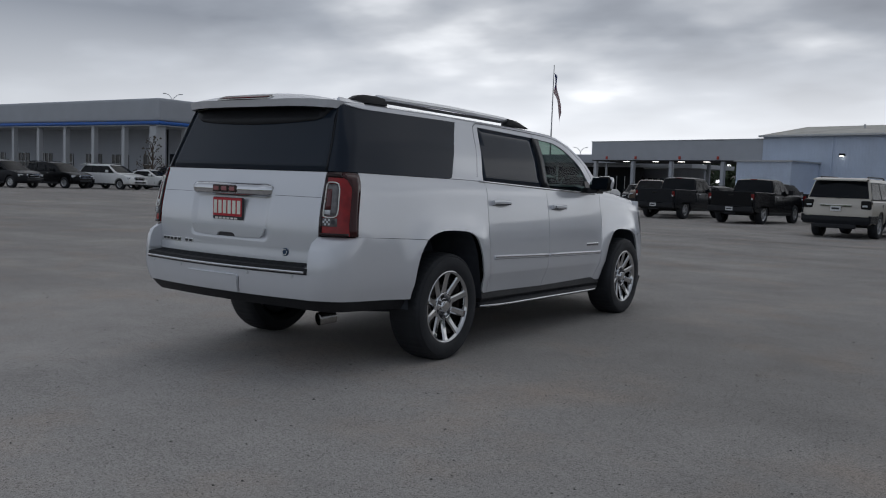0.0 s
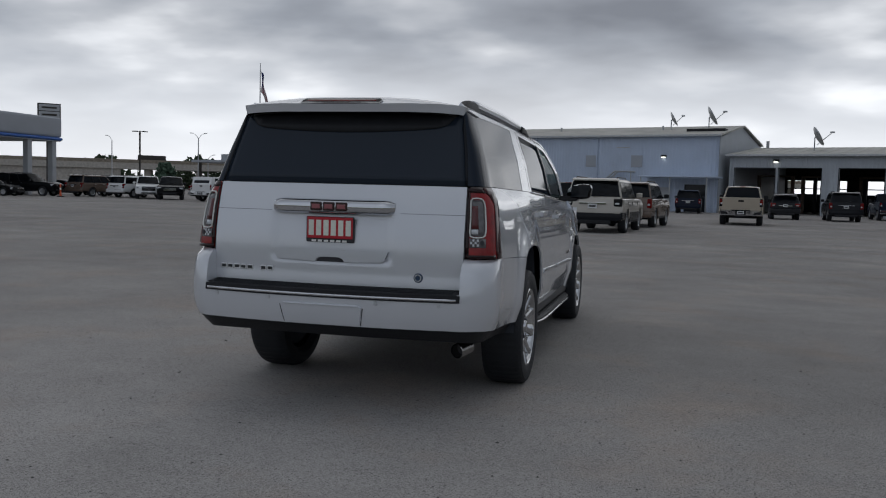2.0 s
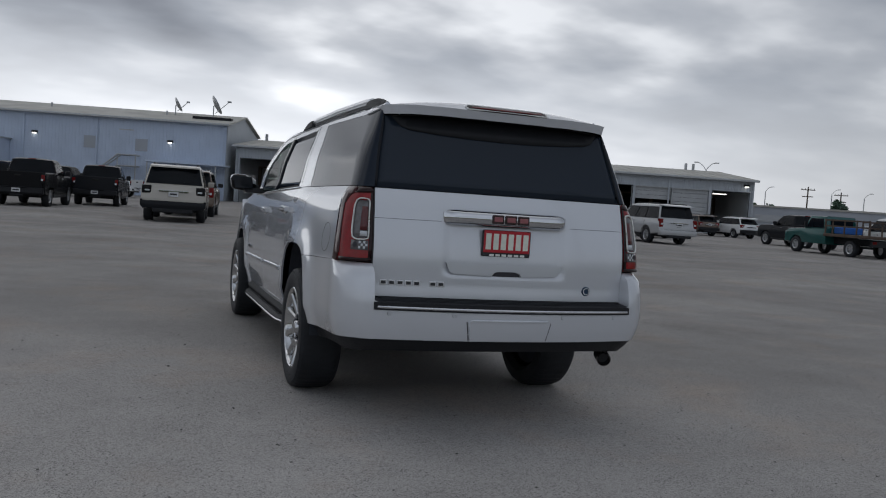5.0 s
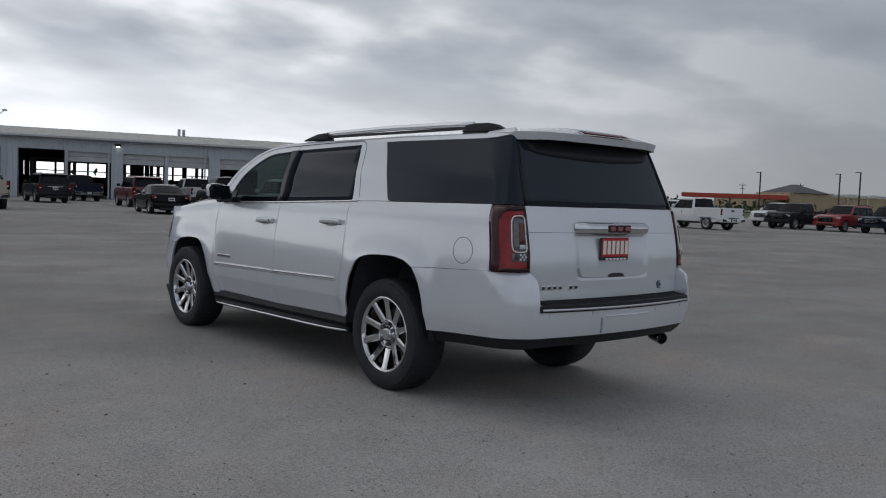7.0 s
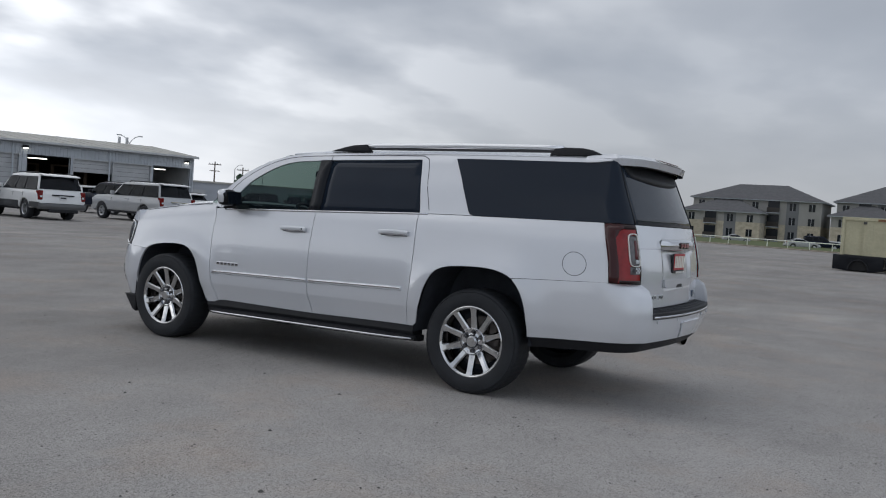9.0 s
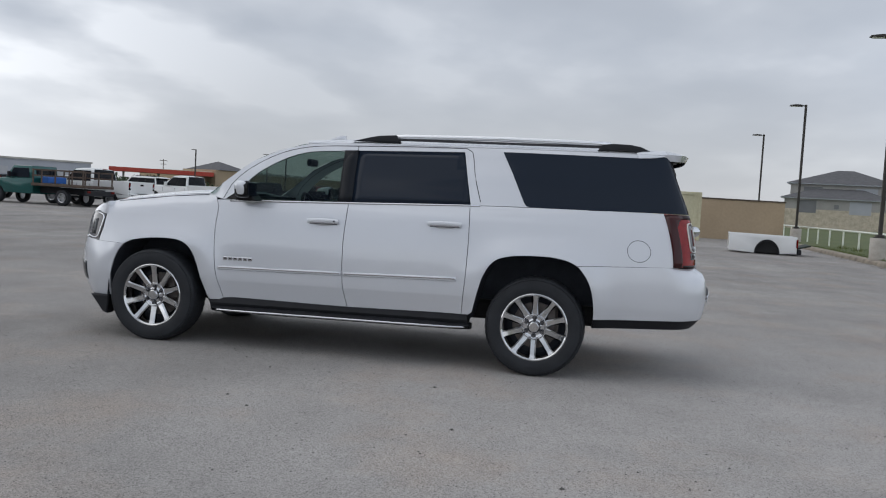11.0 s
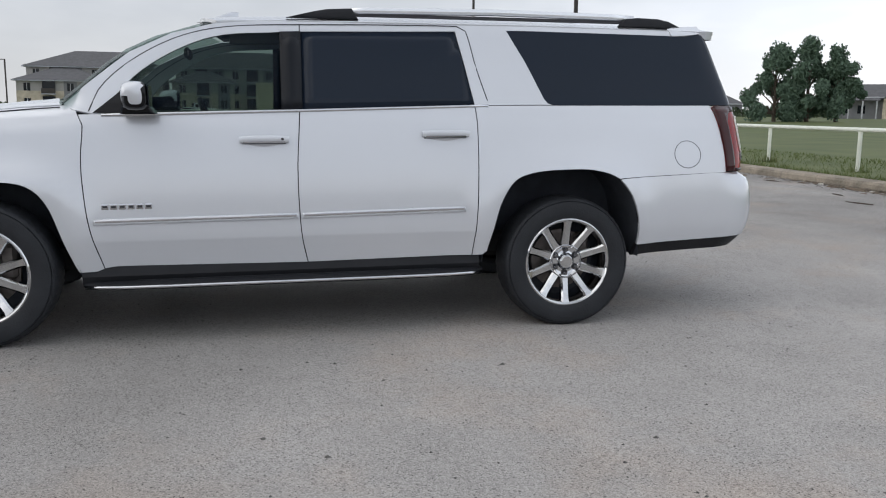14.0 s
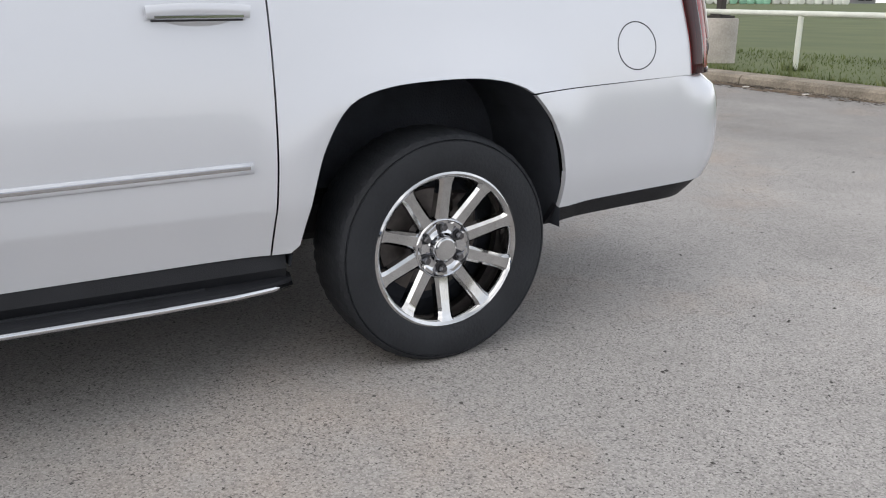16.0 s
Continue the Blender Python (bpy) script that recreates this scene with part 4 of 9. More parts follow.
def build_bays():
    """The long workshop with paired doors."""
    m, n = wall_frame(7.0, 76.4, 53.2, 60.65)
    EAVE, DOORH, DEPTH, RIDGE = 5.15, 4.08, 22.0, 6.3
    root = thing("workshop", m, "long grey metal workshop with twelve roll-up doors", "building", kind="structure")
    pair = n / 6
    starts = (0.5, 9.2, 17.45, 25.75, 33.75, 41.05)
    # front wall between the openings
    front = ribbed(0, n, DOORH, EAVE, 0.0)
    gaps = []
    for k in range(6):
        d0, e1 = starts[k], starts[k] + 7.28
        d1, e0 = d0 + 3.48, e1 - 3.48
        gaps += [(d0, d1), (e0, e1)]
        ribbed(starts[k - 1] + 7.28 if k else 0.0, d0, 0, DOORH, 0.0, bm=front)
        if k == 5:
            ribbed(e1, n, 0, DOORH, 0.0, bm=front)
        ribbed(d1, e0, 0, DOORH, 0.0, pitch=0.24, bm=front)
    part("front_wall", front, M["wall_grey"], root)
    # wall thickness behind the sheet, with the openings through it
    for a, b in [(0, gaps[0][0])] + [(gaps[i][1], gaps[i + 1][0]) for i in range(11)] + [(gaps[-1][1], n)]:
        part("pier", box((a + b) / 2, 0.16, DOORH / 2, b - a, 0.28, DOORH), M["wall_grey"], root)
    part("lintel", box(n / 2, 0.16, (DOORH + EAVE) / 2, n, 0.28, EAVE - DOORH), M["wall_grey"], root)
    # doors: how far each hangs down from the lintel
    drop = [0.0, 0.0, 0.0, 0.9, 0.95, 1.0, 1.0, 4.08, 0.0, 1.15, 4.08, 0.0]
    for (a, b), dr in zip(gaps, drop):
        part("door_frame", prism([(a - 0.06, 0), (a, 0), (a, DOORH - 0.02), (b, DOORH - 0.02), (b, 0), (b + 0.06, 0), (b + 0.06, DOORH + 0.05), (a - 0.06, DOORH + 0.05)], -0.05, -0.02, axis="y"), M["galv"] if dr else M["black"], root)
        if dr:
            bm = bmesh.new()
            rows = max(1, round(dr / 0.42))
            for r in range(rows):
                box((a + b) / 2, 0.20, DOORH - (r + 0.5) * dr / rows, b - a - 0.04, 0.05, dr / rows - 0.02, 0.008, bm=bm)
            part("roll_up_door", bm, M["door_panel"], root)
    # ends, back wall with its own openings, floor, ceiling
    part("end_wall", prism([(0.3, 0), (DEPTH, 0), (DEPTH, EAVE), (DEPTH / 2, RIDGE), (0.3, EAVE)], n - 0.25, n - 0.02), M["wall_grey"], root)
    part("end_wall", prism([(0.3, 0), (DEPTH, 0), (DEPTH, EAVE), (DEPTH / 2, RIDGE), (0.3, EAVE)], 0.02, 0.25), M["wall_grey"], root)
    # back wall painted near black, so the dim interior's shade is in the colour
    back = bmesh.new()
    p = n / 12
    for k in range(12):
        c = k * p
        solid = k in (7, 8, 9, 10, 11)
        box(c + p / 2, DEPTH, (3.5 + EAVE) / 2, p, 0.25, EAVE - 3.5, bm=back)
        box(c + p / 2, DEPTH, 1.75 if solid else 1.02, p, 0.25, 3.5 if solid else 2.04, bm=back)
        if not solid:
            box(c + 0.25, DEPTH, 2.75, 0.5, 0.25, 1.5, bm=back)
            box(c + p * (0.55 + 0.1 * (k % 3)), DEPTH, 2.75, 0.22, 0.25, 1.5, bm=back)
            box(c + p / 2, DEPTH, 2.62, p, 0.25, 0.10, bm=back)
            if k % 3 == 1:
                box(c + p * 0.8, DEPTH, 2.75, p * 0.36, 0.25, 1.5, bm=back)
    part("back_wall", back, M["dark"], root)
    part("workshop_floor", box(n / 2, DEPTH / 2, 0.012, n - 0.4, DEPTH, 0.02), M["concrete"], root)
    part("roof_deck", box(n / 2, DEPTH / 2, EAVE - 0.12, n - 0.3, DEPTH - 0.5, 0.10), M["black"], root)
    roof = bmesh.new()
    for (y0, z0), (y1, z1) in (((-0.45, EAVE + 0.04), (DEPTH / 2, RIDGE + 0.1)), ((DEPTH / 2, RIDGE + 0.1), (DEPTH + 0.45, EAVE + 0.04))):
        vs = [roof.verts.new(p) for p in ((-0.2, y0, z0), (n + 0.3, y0, z0), (n + 0.3, y1, z1), (-0.2, y1, z1))]
        roof.faces.new(vs)
        vs2 = [roof.verts.new((v.co.x, v.co.y, v.co.z + 0.12)) for v in vs]
        roof.faces.new(vs2)
        roof.faces.new((vs[0], vs[1], vs2[1], vs2[0]))
        roof.faces.new((vs[1], vs[2], vs2[2], vs2[1]))
    k = 0.8
    while k < n:
        tube([(k, -0.45, EAVE + 0.17), (k, DEPTH / 2, RIDGE + 0.23)], 0.03, 4, roof)
        k += 1.2
    part("roof", roof, M["roof_metal"], root)
    part("gutter", box(n / 2, -0.50, EAVE + 0.05, n + 0.5, 0.16, 0.20, 0.02), M["galv"], root)
    for k in range(7):
        part("downpipe", box(min(max(k * pair, 0.15), n - 0.15), -0.10, EAVE / 2, 0.12, 0.10, EAVE - 0.1), M["wall_grey"], root)
    for k, z in ((0.5, 4.75), (2.09, 4.75), (4.12, 4.75), (5.9, 4.75)):
        wall_lamp(root, k * pair, z, -0.02)
    for px in (0.8, 23.0, 23.45, 45.3, 46.1):
        part("vent_pipe", tube([(px, 10.6, RIDGE - 0.4), (px, 10.6, RIDGE + 0.85)], 0.15, 8), M["galv"], root)
    dish(root, 6.3, 5.0, RIDGE - 0.9, 0.95, 28)
    for k, (a, b) in enumerate(gaps):
        if drop[k] < 4:
            lift = thing("car_lift", m @ pose((a + b) / 2 + 0.2, 7.5 + 1.2 * (k % 3), 0.022), "dark two-post car lift in a workshop bay", "car lift", "car lifts")
            for q in (-1, 1):
                part("post", box(q * 1.55, 0, 1.75, 0.30, 0.36, 3.5, 0.02), M["wood"], lift)
                part("base_plate", box(q * 1.55, 0, 0.02, 0.6, 0.7, 0.04), M["black"], lift)
                part("swing_arm", box(q * 0.95, 0.3, 1.25 + 0.4 * (k % 2), 1.0, 0.16, 0.12), M["black"], lift)
            part("crossbeam", box(0, 0, 3.55, 3.4, 0.3, 0.16), M["wood"], lift)
    # lifts, benches and stored cars inside are dark shapes only
    for px in (5.2, 9.7, 17.0, 20.5, 28.0, 36.0):
        part("lift_column", box(px, 12, 1.9, 0.35, 0.35, 3.8, 0.03), M["black"], root)
    for k in (8, 11, 9):
        (a, b) = gaps[k]
        part("strip_lamp", box((a + b) / 2, 3.5, DOORH - 0.15, 1.6, 0.15, 0.08), M["lamp_on"], root)


def build_blue_hall():
    m, n = wall_frame(-18.1, 82.9, 6.0, 75.5)
    EAVE, RIDGE, DEPTH = 6.9, 8.3, 17.0
    root = thing("service_hall", m, "tall blue-grey metal hall with low gable roof", "building", kind="structure")
    part("front_wall", ribbed(0, n, 0, EAVE, 0, pitch=0.3, depth=0.018), M["wall_blue"], root)
    part("wall_core", box(n / 2, DEPTH / 2 + 0.1, EAVE / 2, n - 0.06, DEPTH - 0.1, EAVE - 0.02), M["wall_blue"], root)
    for x in (0.03, n - 0.03):
        part("gable_wall", prism([(0.05, EAVE - 0.1), (DEPTH, EAVE - 0.1), (DEPTH / 2, RIDGE)], x - 0.02, x + 0.02), M["wall_grey"], root)
    roof = bmesh.new()
    for (y0, z0), (y1, z1) in (((-0.4, EAVE), (DEPTH / 2, RIDGE + 0.04)), ((DEPTH / 2, RIDGE + 0.04), (DEPTH + 0.4, EAVE))):
        prism([(y0, z0), (y1, z1), (y1, z1 + 0.14), (y0, z0 + 0.14)], -0.25, n + 0.25, bm=roof)
    part("gable_wall", box(n + 0.01, DEPTH / 2 + 0.1, EAVE / 2, 0.06, DEPTH - 0.1, EAVE - 0.02), M["wall_grey"], root)
    part("roof", roof, M["roof_metal"], root)
    part("gutter", box(n / 2, -0.45, EAVE + 0.06, n + 0.5, 0.16, 0.2, 0.02), M["galv"], root)
    for x in (7.1, 13.6, n - 0.3):
        part("downpipe", box(x, -0.10, EAVE / 2, 0.14, 0.10, EAVE), M["wall_blue"], root)
    wall_lamp(root, 8.1, 5.15, -0.03)
    wall_lamp(root, 20.2, 5.1, -0.03)
    for x, z in ((13.0, 4.6), (17.6, 4.6)):
        part("faded_panel", box(x, -0.045, z, 1.1, 0.02, 1.1), M["stucco_grey"], root, "faded square panel on the wall")
    part("faded_panel", box(16.2, -0.045, 5.9, 1.3, 0.03, 0.10), M["galv"], root)
    # low annex at the hall's west end
    part("annex", box(3.1, -2.4, 2.15, 5.6, 4.8, 4.3), M["wall_blue"], root, "low blue-grey annex with flat roof")
    part("annex_roof", box(3.1, -2.45, 4.36, 6.0, 5.2, 0.14), M["galv"], root)
    part("annex_wall", ribbed(0.3, 5.9, 0, 4.28, -4.82, depth=0.018), M["wall_blue"], root)
    # outside stair with landing
    bm = bmesh.new()
    for i in range(12):
        box(13.0 + i * 0.24, -0.8, 0.2 + i * 0.21, 0.26, 0.9, 0.04, bm=bm)
    part("stair_treads", bm, M["galv"], root)
    for y in (-0.35, -1.25):
        part("stair_rail", tube([(13.0, y, 1.1), (15.9, y, 3.6), (17.6, y, 3.6)], 0.075, 6), M["galv"], root)
        part("stair_string", tube([(13.0, y, 0.1), (15.9, y, 2.6), (17.6, y, 2.6)], 0.08, 6), M["galv"], root)
    part("landing", box(16.7, -0.8, 2.62, 1.8, 1.0, 0.08), M["galv"], root)
    for x in (15.9, 17.5):
        part("landing_post", tube([(x, -1.25, 0), (x, -1.25, 3.6)], 0.06, 6), M["galv"], root)
    # awning with posts over the doors
    part("awning", box(22.2, -1.4, 3.15, 7.0, 2.6, 0.14, 0.02), M["wall_blue"], root)
    for x in (18.9, 21.6, 24.9):
        part("awning_post", tube([(x, -2.55, 0), (x, -2.55, 3.1)], 0.06, 6), M["galv"], root)
    part("hall_door", box(23.2, -0.06, 1.25, 1.9, 0.06, 2.5), M["pane"], root)
    part("hall_door", box(20.4, -0.06, 1.1, 1.0, 0.06, 2.2), M["stucco_pale"], root)
    for x, y, r in ((19.3, 5.0, 0.75), (22.7, 6.0, 0.98)):
        dish(root, x, y, EAVE + 0.55, r, 28)
    part("roof_grille", box(23.2, 3.2, EAVE + 0.75, 3.6, 1.0, 0.30), M["black"], root)
    for x in (7.5, 18.4):
        part("vent_pipe", tube([(x, 5, EAVE + 0.3), (x, 5, EAVE + 1.4)], 0.10, 6), M["galv"], root)


def build_canopy():
    """The drive-through canopy and the low office behind it."""
    m, n = wall_frame(-39.4, 89.2, -18.1, 83.0)
    root = thing("drive_canopy", m, "grey drive-through canopy with deep fascia on steel posts", "building", kind="structure")
    part("fascia", box(n / 2, 4.0, 5.65, n, 8.0, 2.1, 0.03), M["stucco_grey"], root)
    part("fascia_cap", box(n / 2, 4.0, 6.74, n + 0.1, 8.1, 0.09), M["galv"], root)
    # soffit coloured near black: the shade beneath the canopy is painted in
    part("soffit", box(n / 2, 4.0, 4.55, n - 0.2, 7.9, 0.1), M["dark"], root)
    for i, x in enumerate((0.5, 6.0, 11.2, 17.6)):
        part("canopy_post", box(x, 0.35, 2.25, 0.42, 0.42, 4.5, 0.03), M["stucco_pale"] if i == 0 else M["stucco_grey"], root)
        part("canopy_post", box(x, 7.4, 2.25, 0.35, 0.35, 4.5, 0.03), M["stucco_grey"], root)
    for x in (2.4, 6.6, 12.5, 17.2):
        part("lane_sign", box(x, -0.08, 4.85, 0.28, 0.1, 0.34, 0.03), M["red_canopy"], root, "small red lane sign")
    for x in (4.5, 8.6, 12.0, 15.2, 19.5):
        part("soffit_lamp", box(x, 1.0, 4.47, 0.5, 0.5, 0.06), M["lamp_on"], root)
    # glazed front of the office behind
    part("office_wall", box(-0.5, 13.0, 2.0, 15.0, 0.3, 4.0), M["stucco_grey"], root)
    for i in range(5):
        x = -2.5 + i * 1.9
        p = part("office_window", box(x, 12.82, 1.7, 1.6, 0.08, 2.2), M["pane"], root)
        for dx in (-0.8, 0, 0.8):
            part("mullion", box(x + dx, 12.76, 1.7, 0.07, 0.06, 2.25), M["galv"], p)
    part("office_roof", box(-4.75, 14.0, 4.35, 24.5, 9.0, 0.5), M["stucco_pale"], root)
    m, n = wall_frame(-56.5, 99.0, -38.0, 94.0)
    root = thing("parts_office", m, "long low office with deep shaded porch and posts", "building", kind="structure")
    part("roof_slab", box(n / 2, 6.0, 4.95, n, 13.0, 1.05, 0.03), M["stucco_grey"], root)
    # porch back wall painted near black in place of its deep shade
    part("back_wall", box(n / 2, 5.0, 2.2, n, 0.3, 4.4), M["dark"], root)
    for i in range(5):
        part("porch_post", box(1.0 + i * 4.1, 0.0, 2.2, 0.22, 0.22, 4.4), M["stucco_pale"], root)
    for i in range(4):
        p = part("office_window", box(3.0 + i * 4.1, 4.8, 1.8, 2.6, 0.06, 2.2), M["pane"], root)
        for dx in (-1.3, 0, 1.3):
            part("mullion", box(3.0 + i * 4.1 + dx, 4.74, 1.8, 0.08, 0.06, 2.3), M["galv"], p)
    m, n = wall_frame(-66.0, 108.0, -54.0, 105.0)
    root = thing("shelter", m, "thin flat shelter roof on dark posts", "shelter", kind="structure")
    part("shelter_roof", box(n / 2, 2, 4.75, n, 6, 0.35, 0.03), M["stucco_grey"], root)
    for x in (0.6, n - 0.6):
        part("shelter_post", box(x, 0.2, 2.3, 0.3, 0.3, 4.6), M["pole"], root)


def build_showroom():
    root = thing("showroom", pose(-54.0, 39.0, 0), "grey showroom with blue band and square columns", "building", kind="structure")
    TOP, SOF = 7.25, 5.1
    part("parapet", box(-28, 12.5, (TOP + SOF) / 2 + 0.15, 56, 25.0, TOP - SOF - 0.3, 0.25, seg=4), M["stucco_grey"], root, smooth=True, angle=40)
    part("blue_band", box(-28, 12.5, SOF + 0.15, 56.16, 25.16, 0.30, 0.20, seg=3), M["band_blue"], root, smooth=True, angle=40)
    part("soffit", box(-28, 12.5, SOF - 0.04, 55.8, 24.8, 0.08), M["stucco_pale"], root)
    for i in range(13):
        part("column", box(-0.9 - 4.3 * i, 0.55, SOF / 2, 0.9 if i == 0 else 0.42, 0.9 if i == 0 else 0.42, SOF, 0.02), M["stucco_pale"], root)
    for y in (3.1, 9.9, 15.0, 21.0, 24.2):
        part("column", box(-0.5, y, SOF / 2, 0.55, 0.55, SOF, 0.02), M["stucco_pale"], root)
    for y in (21.0, 24.2):
        part("column", box(-7.0, y, SOF / 2, 0.55, 0.55, SOF, 0.02), M["stucco_pale"], root)
    part("south_wall", box(-30, 4.2, SOF / 2, 52, 0.3, SOF), M["stucco_grey"], root)
    part("east_wall", box(-4.1, 12.1, SOF / 2, 0.3, 16.1, SOF), M["stucco_grey"], root)
    part("north_wall", box(-30, 20.0, SOF / 2, 52, 0.3, SOF), M["stucco_grey"], root)
    for i in range(12):
        x = -6.7 - 4.1 * i
        w = part("shop_window", box(x, 4.03, 1.55, 2.5 if i % 3 else 1.5, 0.06, 2.4), M["pane"], root)
        for dx in (-0.7, 0.0, 0.7):
            part("mullion", box(x + dx, 3.98, 1.55, 0.08, 0.06, 2.4), M["galv"], w)
        part("mullion", box(x, 3.98, 1.9, 2.4 if i % 3 else 1.4, 0.06, 0.08), M["galv"], w)
    part("shop_door", box(-3.93, 5.0, 1.45, 0.06, 1.7, 2.9), M["pane"], root)
    for i in range(10):
        y = 7.35 + 1.1 * i
        w = part("shop_window", box(-3.93, y, 2.0, 0.06, 0.98, 2.9), M["pane"], root)
        part("mullion", box(-3.88, y - 0.55, 2.0, 0.06, 0.10, 3.0), M["galv"], w)
        part("mullion", box(-3.88, y, 2.55, 0.06, 0.98, 0.07), M["galv"], w)


def build_far():
    # road on a viaduct
    m, n = wall_frame(-330, 60, 40, 265)
    root = thing("viaduct", m, "concrete highway viaduct with retaining wall", "bridge", kind="structure")
    part("deck", box(n / 2, 6, 5.4, n, 12, 1.5), M["concrete"], root)
    part("barrier", box(n / 2, 0.1, 6.5, n, 0.3, 0.8), M["kerb"], root)
    part("retaining_wall", box(117, 1, 2.3, 234, 0.6, 4.6), M["concrete"], root)
    for i in range(16):
        part("pier", box(240 + i * 12, 6, 2.3, 1.4, 9, 4.6, 0.1), M["concrete"], root)
    # sign pylon
    root = thing("pylon_sign", pose(-85.8, 101.0, 0, 0, 0, 42), "dark pylon sign with three pale panels", "sign")
    part("mast", box(0, 0, 5.0, 0.8, 0.5, 10.0), M["pole"], root)
    part("cabinet", box(0, 0, 10.85, 3.1, 0.7, 3.3, 0.05), M["pole"], root)
    for i in range(3):
        p = part("panel", box(0, -0.38, 11.88 - i * 1.03, 2.75, 0.06, 0.92), M["stucco_pale"], root)
        part("bar", box(0, -0.43, 11.88 - i * 1.03, 2.0, 0.03, 0.26), M["pole"], p)
    # flagpole
    root = thing("flagpole", pose(-88.2, 172.0, 0) @ Matrix.Scale(1.85, 4), "tall steel flagpole with a limp flag", "flagpole")
    part("pole", tube([(0, 0, 0), (0, 0, 15.6)], [0.13, 0.05], 8), M["galv"], root)
    flag = bmesh.new()
    fr = []
    for i in range(9):
        u = i / 8
        fr.append([flag.verts.new((0.08 + 1.05 * u + 0.10 * math.sin(9 * u + v * 4), 0.2 * math.sin(8 * u + 2.0 * v), 14.6 - 2.4 * v * (1 - 0.35 * u) - 4.0 * u * u - 0.9 * u)) for v in (k / 12 for k in range(13))])
    for a, b in zip(fr, fr[1:]):
        for k in range(12):
            flag.faces.new((a[k], b[k], b[k + 1], a[k + 1]))
    f = part("flag", flag, M["flag_red"], root, "red and white striped flag with dark blue corner", smooth=True)
    f.data.materials.append(M["flag_white"])
    f.data.materials.append(M["flag_blue"])
    for i, p in enumerate(f.data.polygons):
        k, col = i % 12, i // 12
        p.material_index = 2 if (k < 6 and col < 4) else k % 2
    mod = f.modifiers.new("thick", "SOLIDIFY")
    mod.thickness = 0.02


def street_lamp(x, y, h, az, label, group, double=False, base=False, w=1.0):
    root = thing("street_lamp", heading(x, y, az), label, "street lamp", group)
    z0 = 0.0
    if base:
        part("concrete_base", lathe([(0.0, 0.92), (0.30, 0.92), (0.315, 0.90), (0.315, 0.0)], 20, axis="z"), M["concrete"], root, "round concrete base", smooth=True, angle=40)
        part("base_plate", box(0, 0, 0.94, 0.34, 0.34, 0.04), M["pole"], root)
        part("plate_cover", box(0, 0, 0.99, 0.26, 0.26, 0.10, 0.02), M["pole"], root)
        z0 = 0.92
    part("pole", box(0, 0, (z0 + h) / 2, 0.125 * w, 0.125 * w, h - z0, 0.012), M["pole"], root)
    for s in ((-1, 1) if double else (-1,)):
        part("arm", box(s * 0.14, 0, h - 0.07, 0.20, 0.07, 0.06), M["pole"], root)
        bm = prism([(s * 0.20, h - 0.12), (s * 0.20, h - 0.02), (s * 0.5, h + 0.0), (s * 0.88, h - 0.05), (s * 0.88, h - 0.10)], -0.16, 0.16, axis="y", bevel=0.015, seg=1)
        hd = part("lamp_head", bm, M["pole"], root)
        part("lens", box(s * 0.62, 0, h - 0.115, 0.38, 0.24, 0.02), M["lens"], hd)
    return root


def curved_lamp(x, y, h, az, s):
    """A road lamp with two (or one) upswept arms."""
    root = thing("street_lamp", heading(x, y, az), "far grey road lamp with upswept arms", "street lamp", "road lamps")
    part("pole", tube([(0, 0, 0), (0, 0, h - 0.95)], [0.14, 0.09], 6), M["galv"], root)
    for d in ((-1, 1) if s == 2 else (1,)):
        part("arm", tube([(0, 0, h - 1.0), (d * 0.3, 0, h - 0.55), (d * 0.7, 0, h - 0.15), (d * 1.15, 0, h)], 0.05, 5), M["galv"], root)
        part("lamp_head", box(d * 1.3, 0, h + 0.01, 0.6, 0.26, 0.14, 0.04), M["galv"], root)


def utility_pole(x, y, h, az):
    root = thing("utility_pole", heading(x, y, az), "wooden utility pole with cross-arms", "utility pole", "utility poles")
    part("pole", tube([(0, 0, 0), (0, 0, h)], [0.18, 0.12], 6), M["wood"], root)
    part("cross_arm", box(0, 0, h - 0.6, 2.6, 0.14, 0.16), M["wood"], root)
    part("cross_arm", box(0, 0, h - 1.9, 2.0, 0.14, 0.16), M["wood"], root)
    for d in (-1.1, -0.5, 0.5, 1.1):
        part("insulator", tube([(d, 0, h - 0.52), (d, 0, h - 0.3)], 0.06, 5), M["galv"], root)


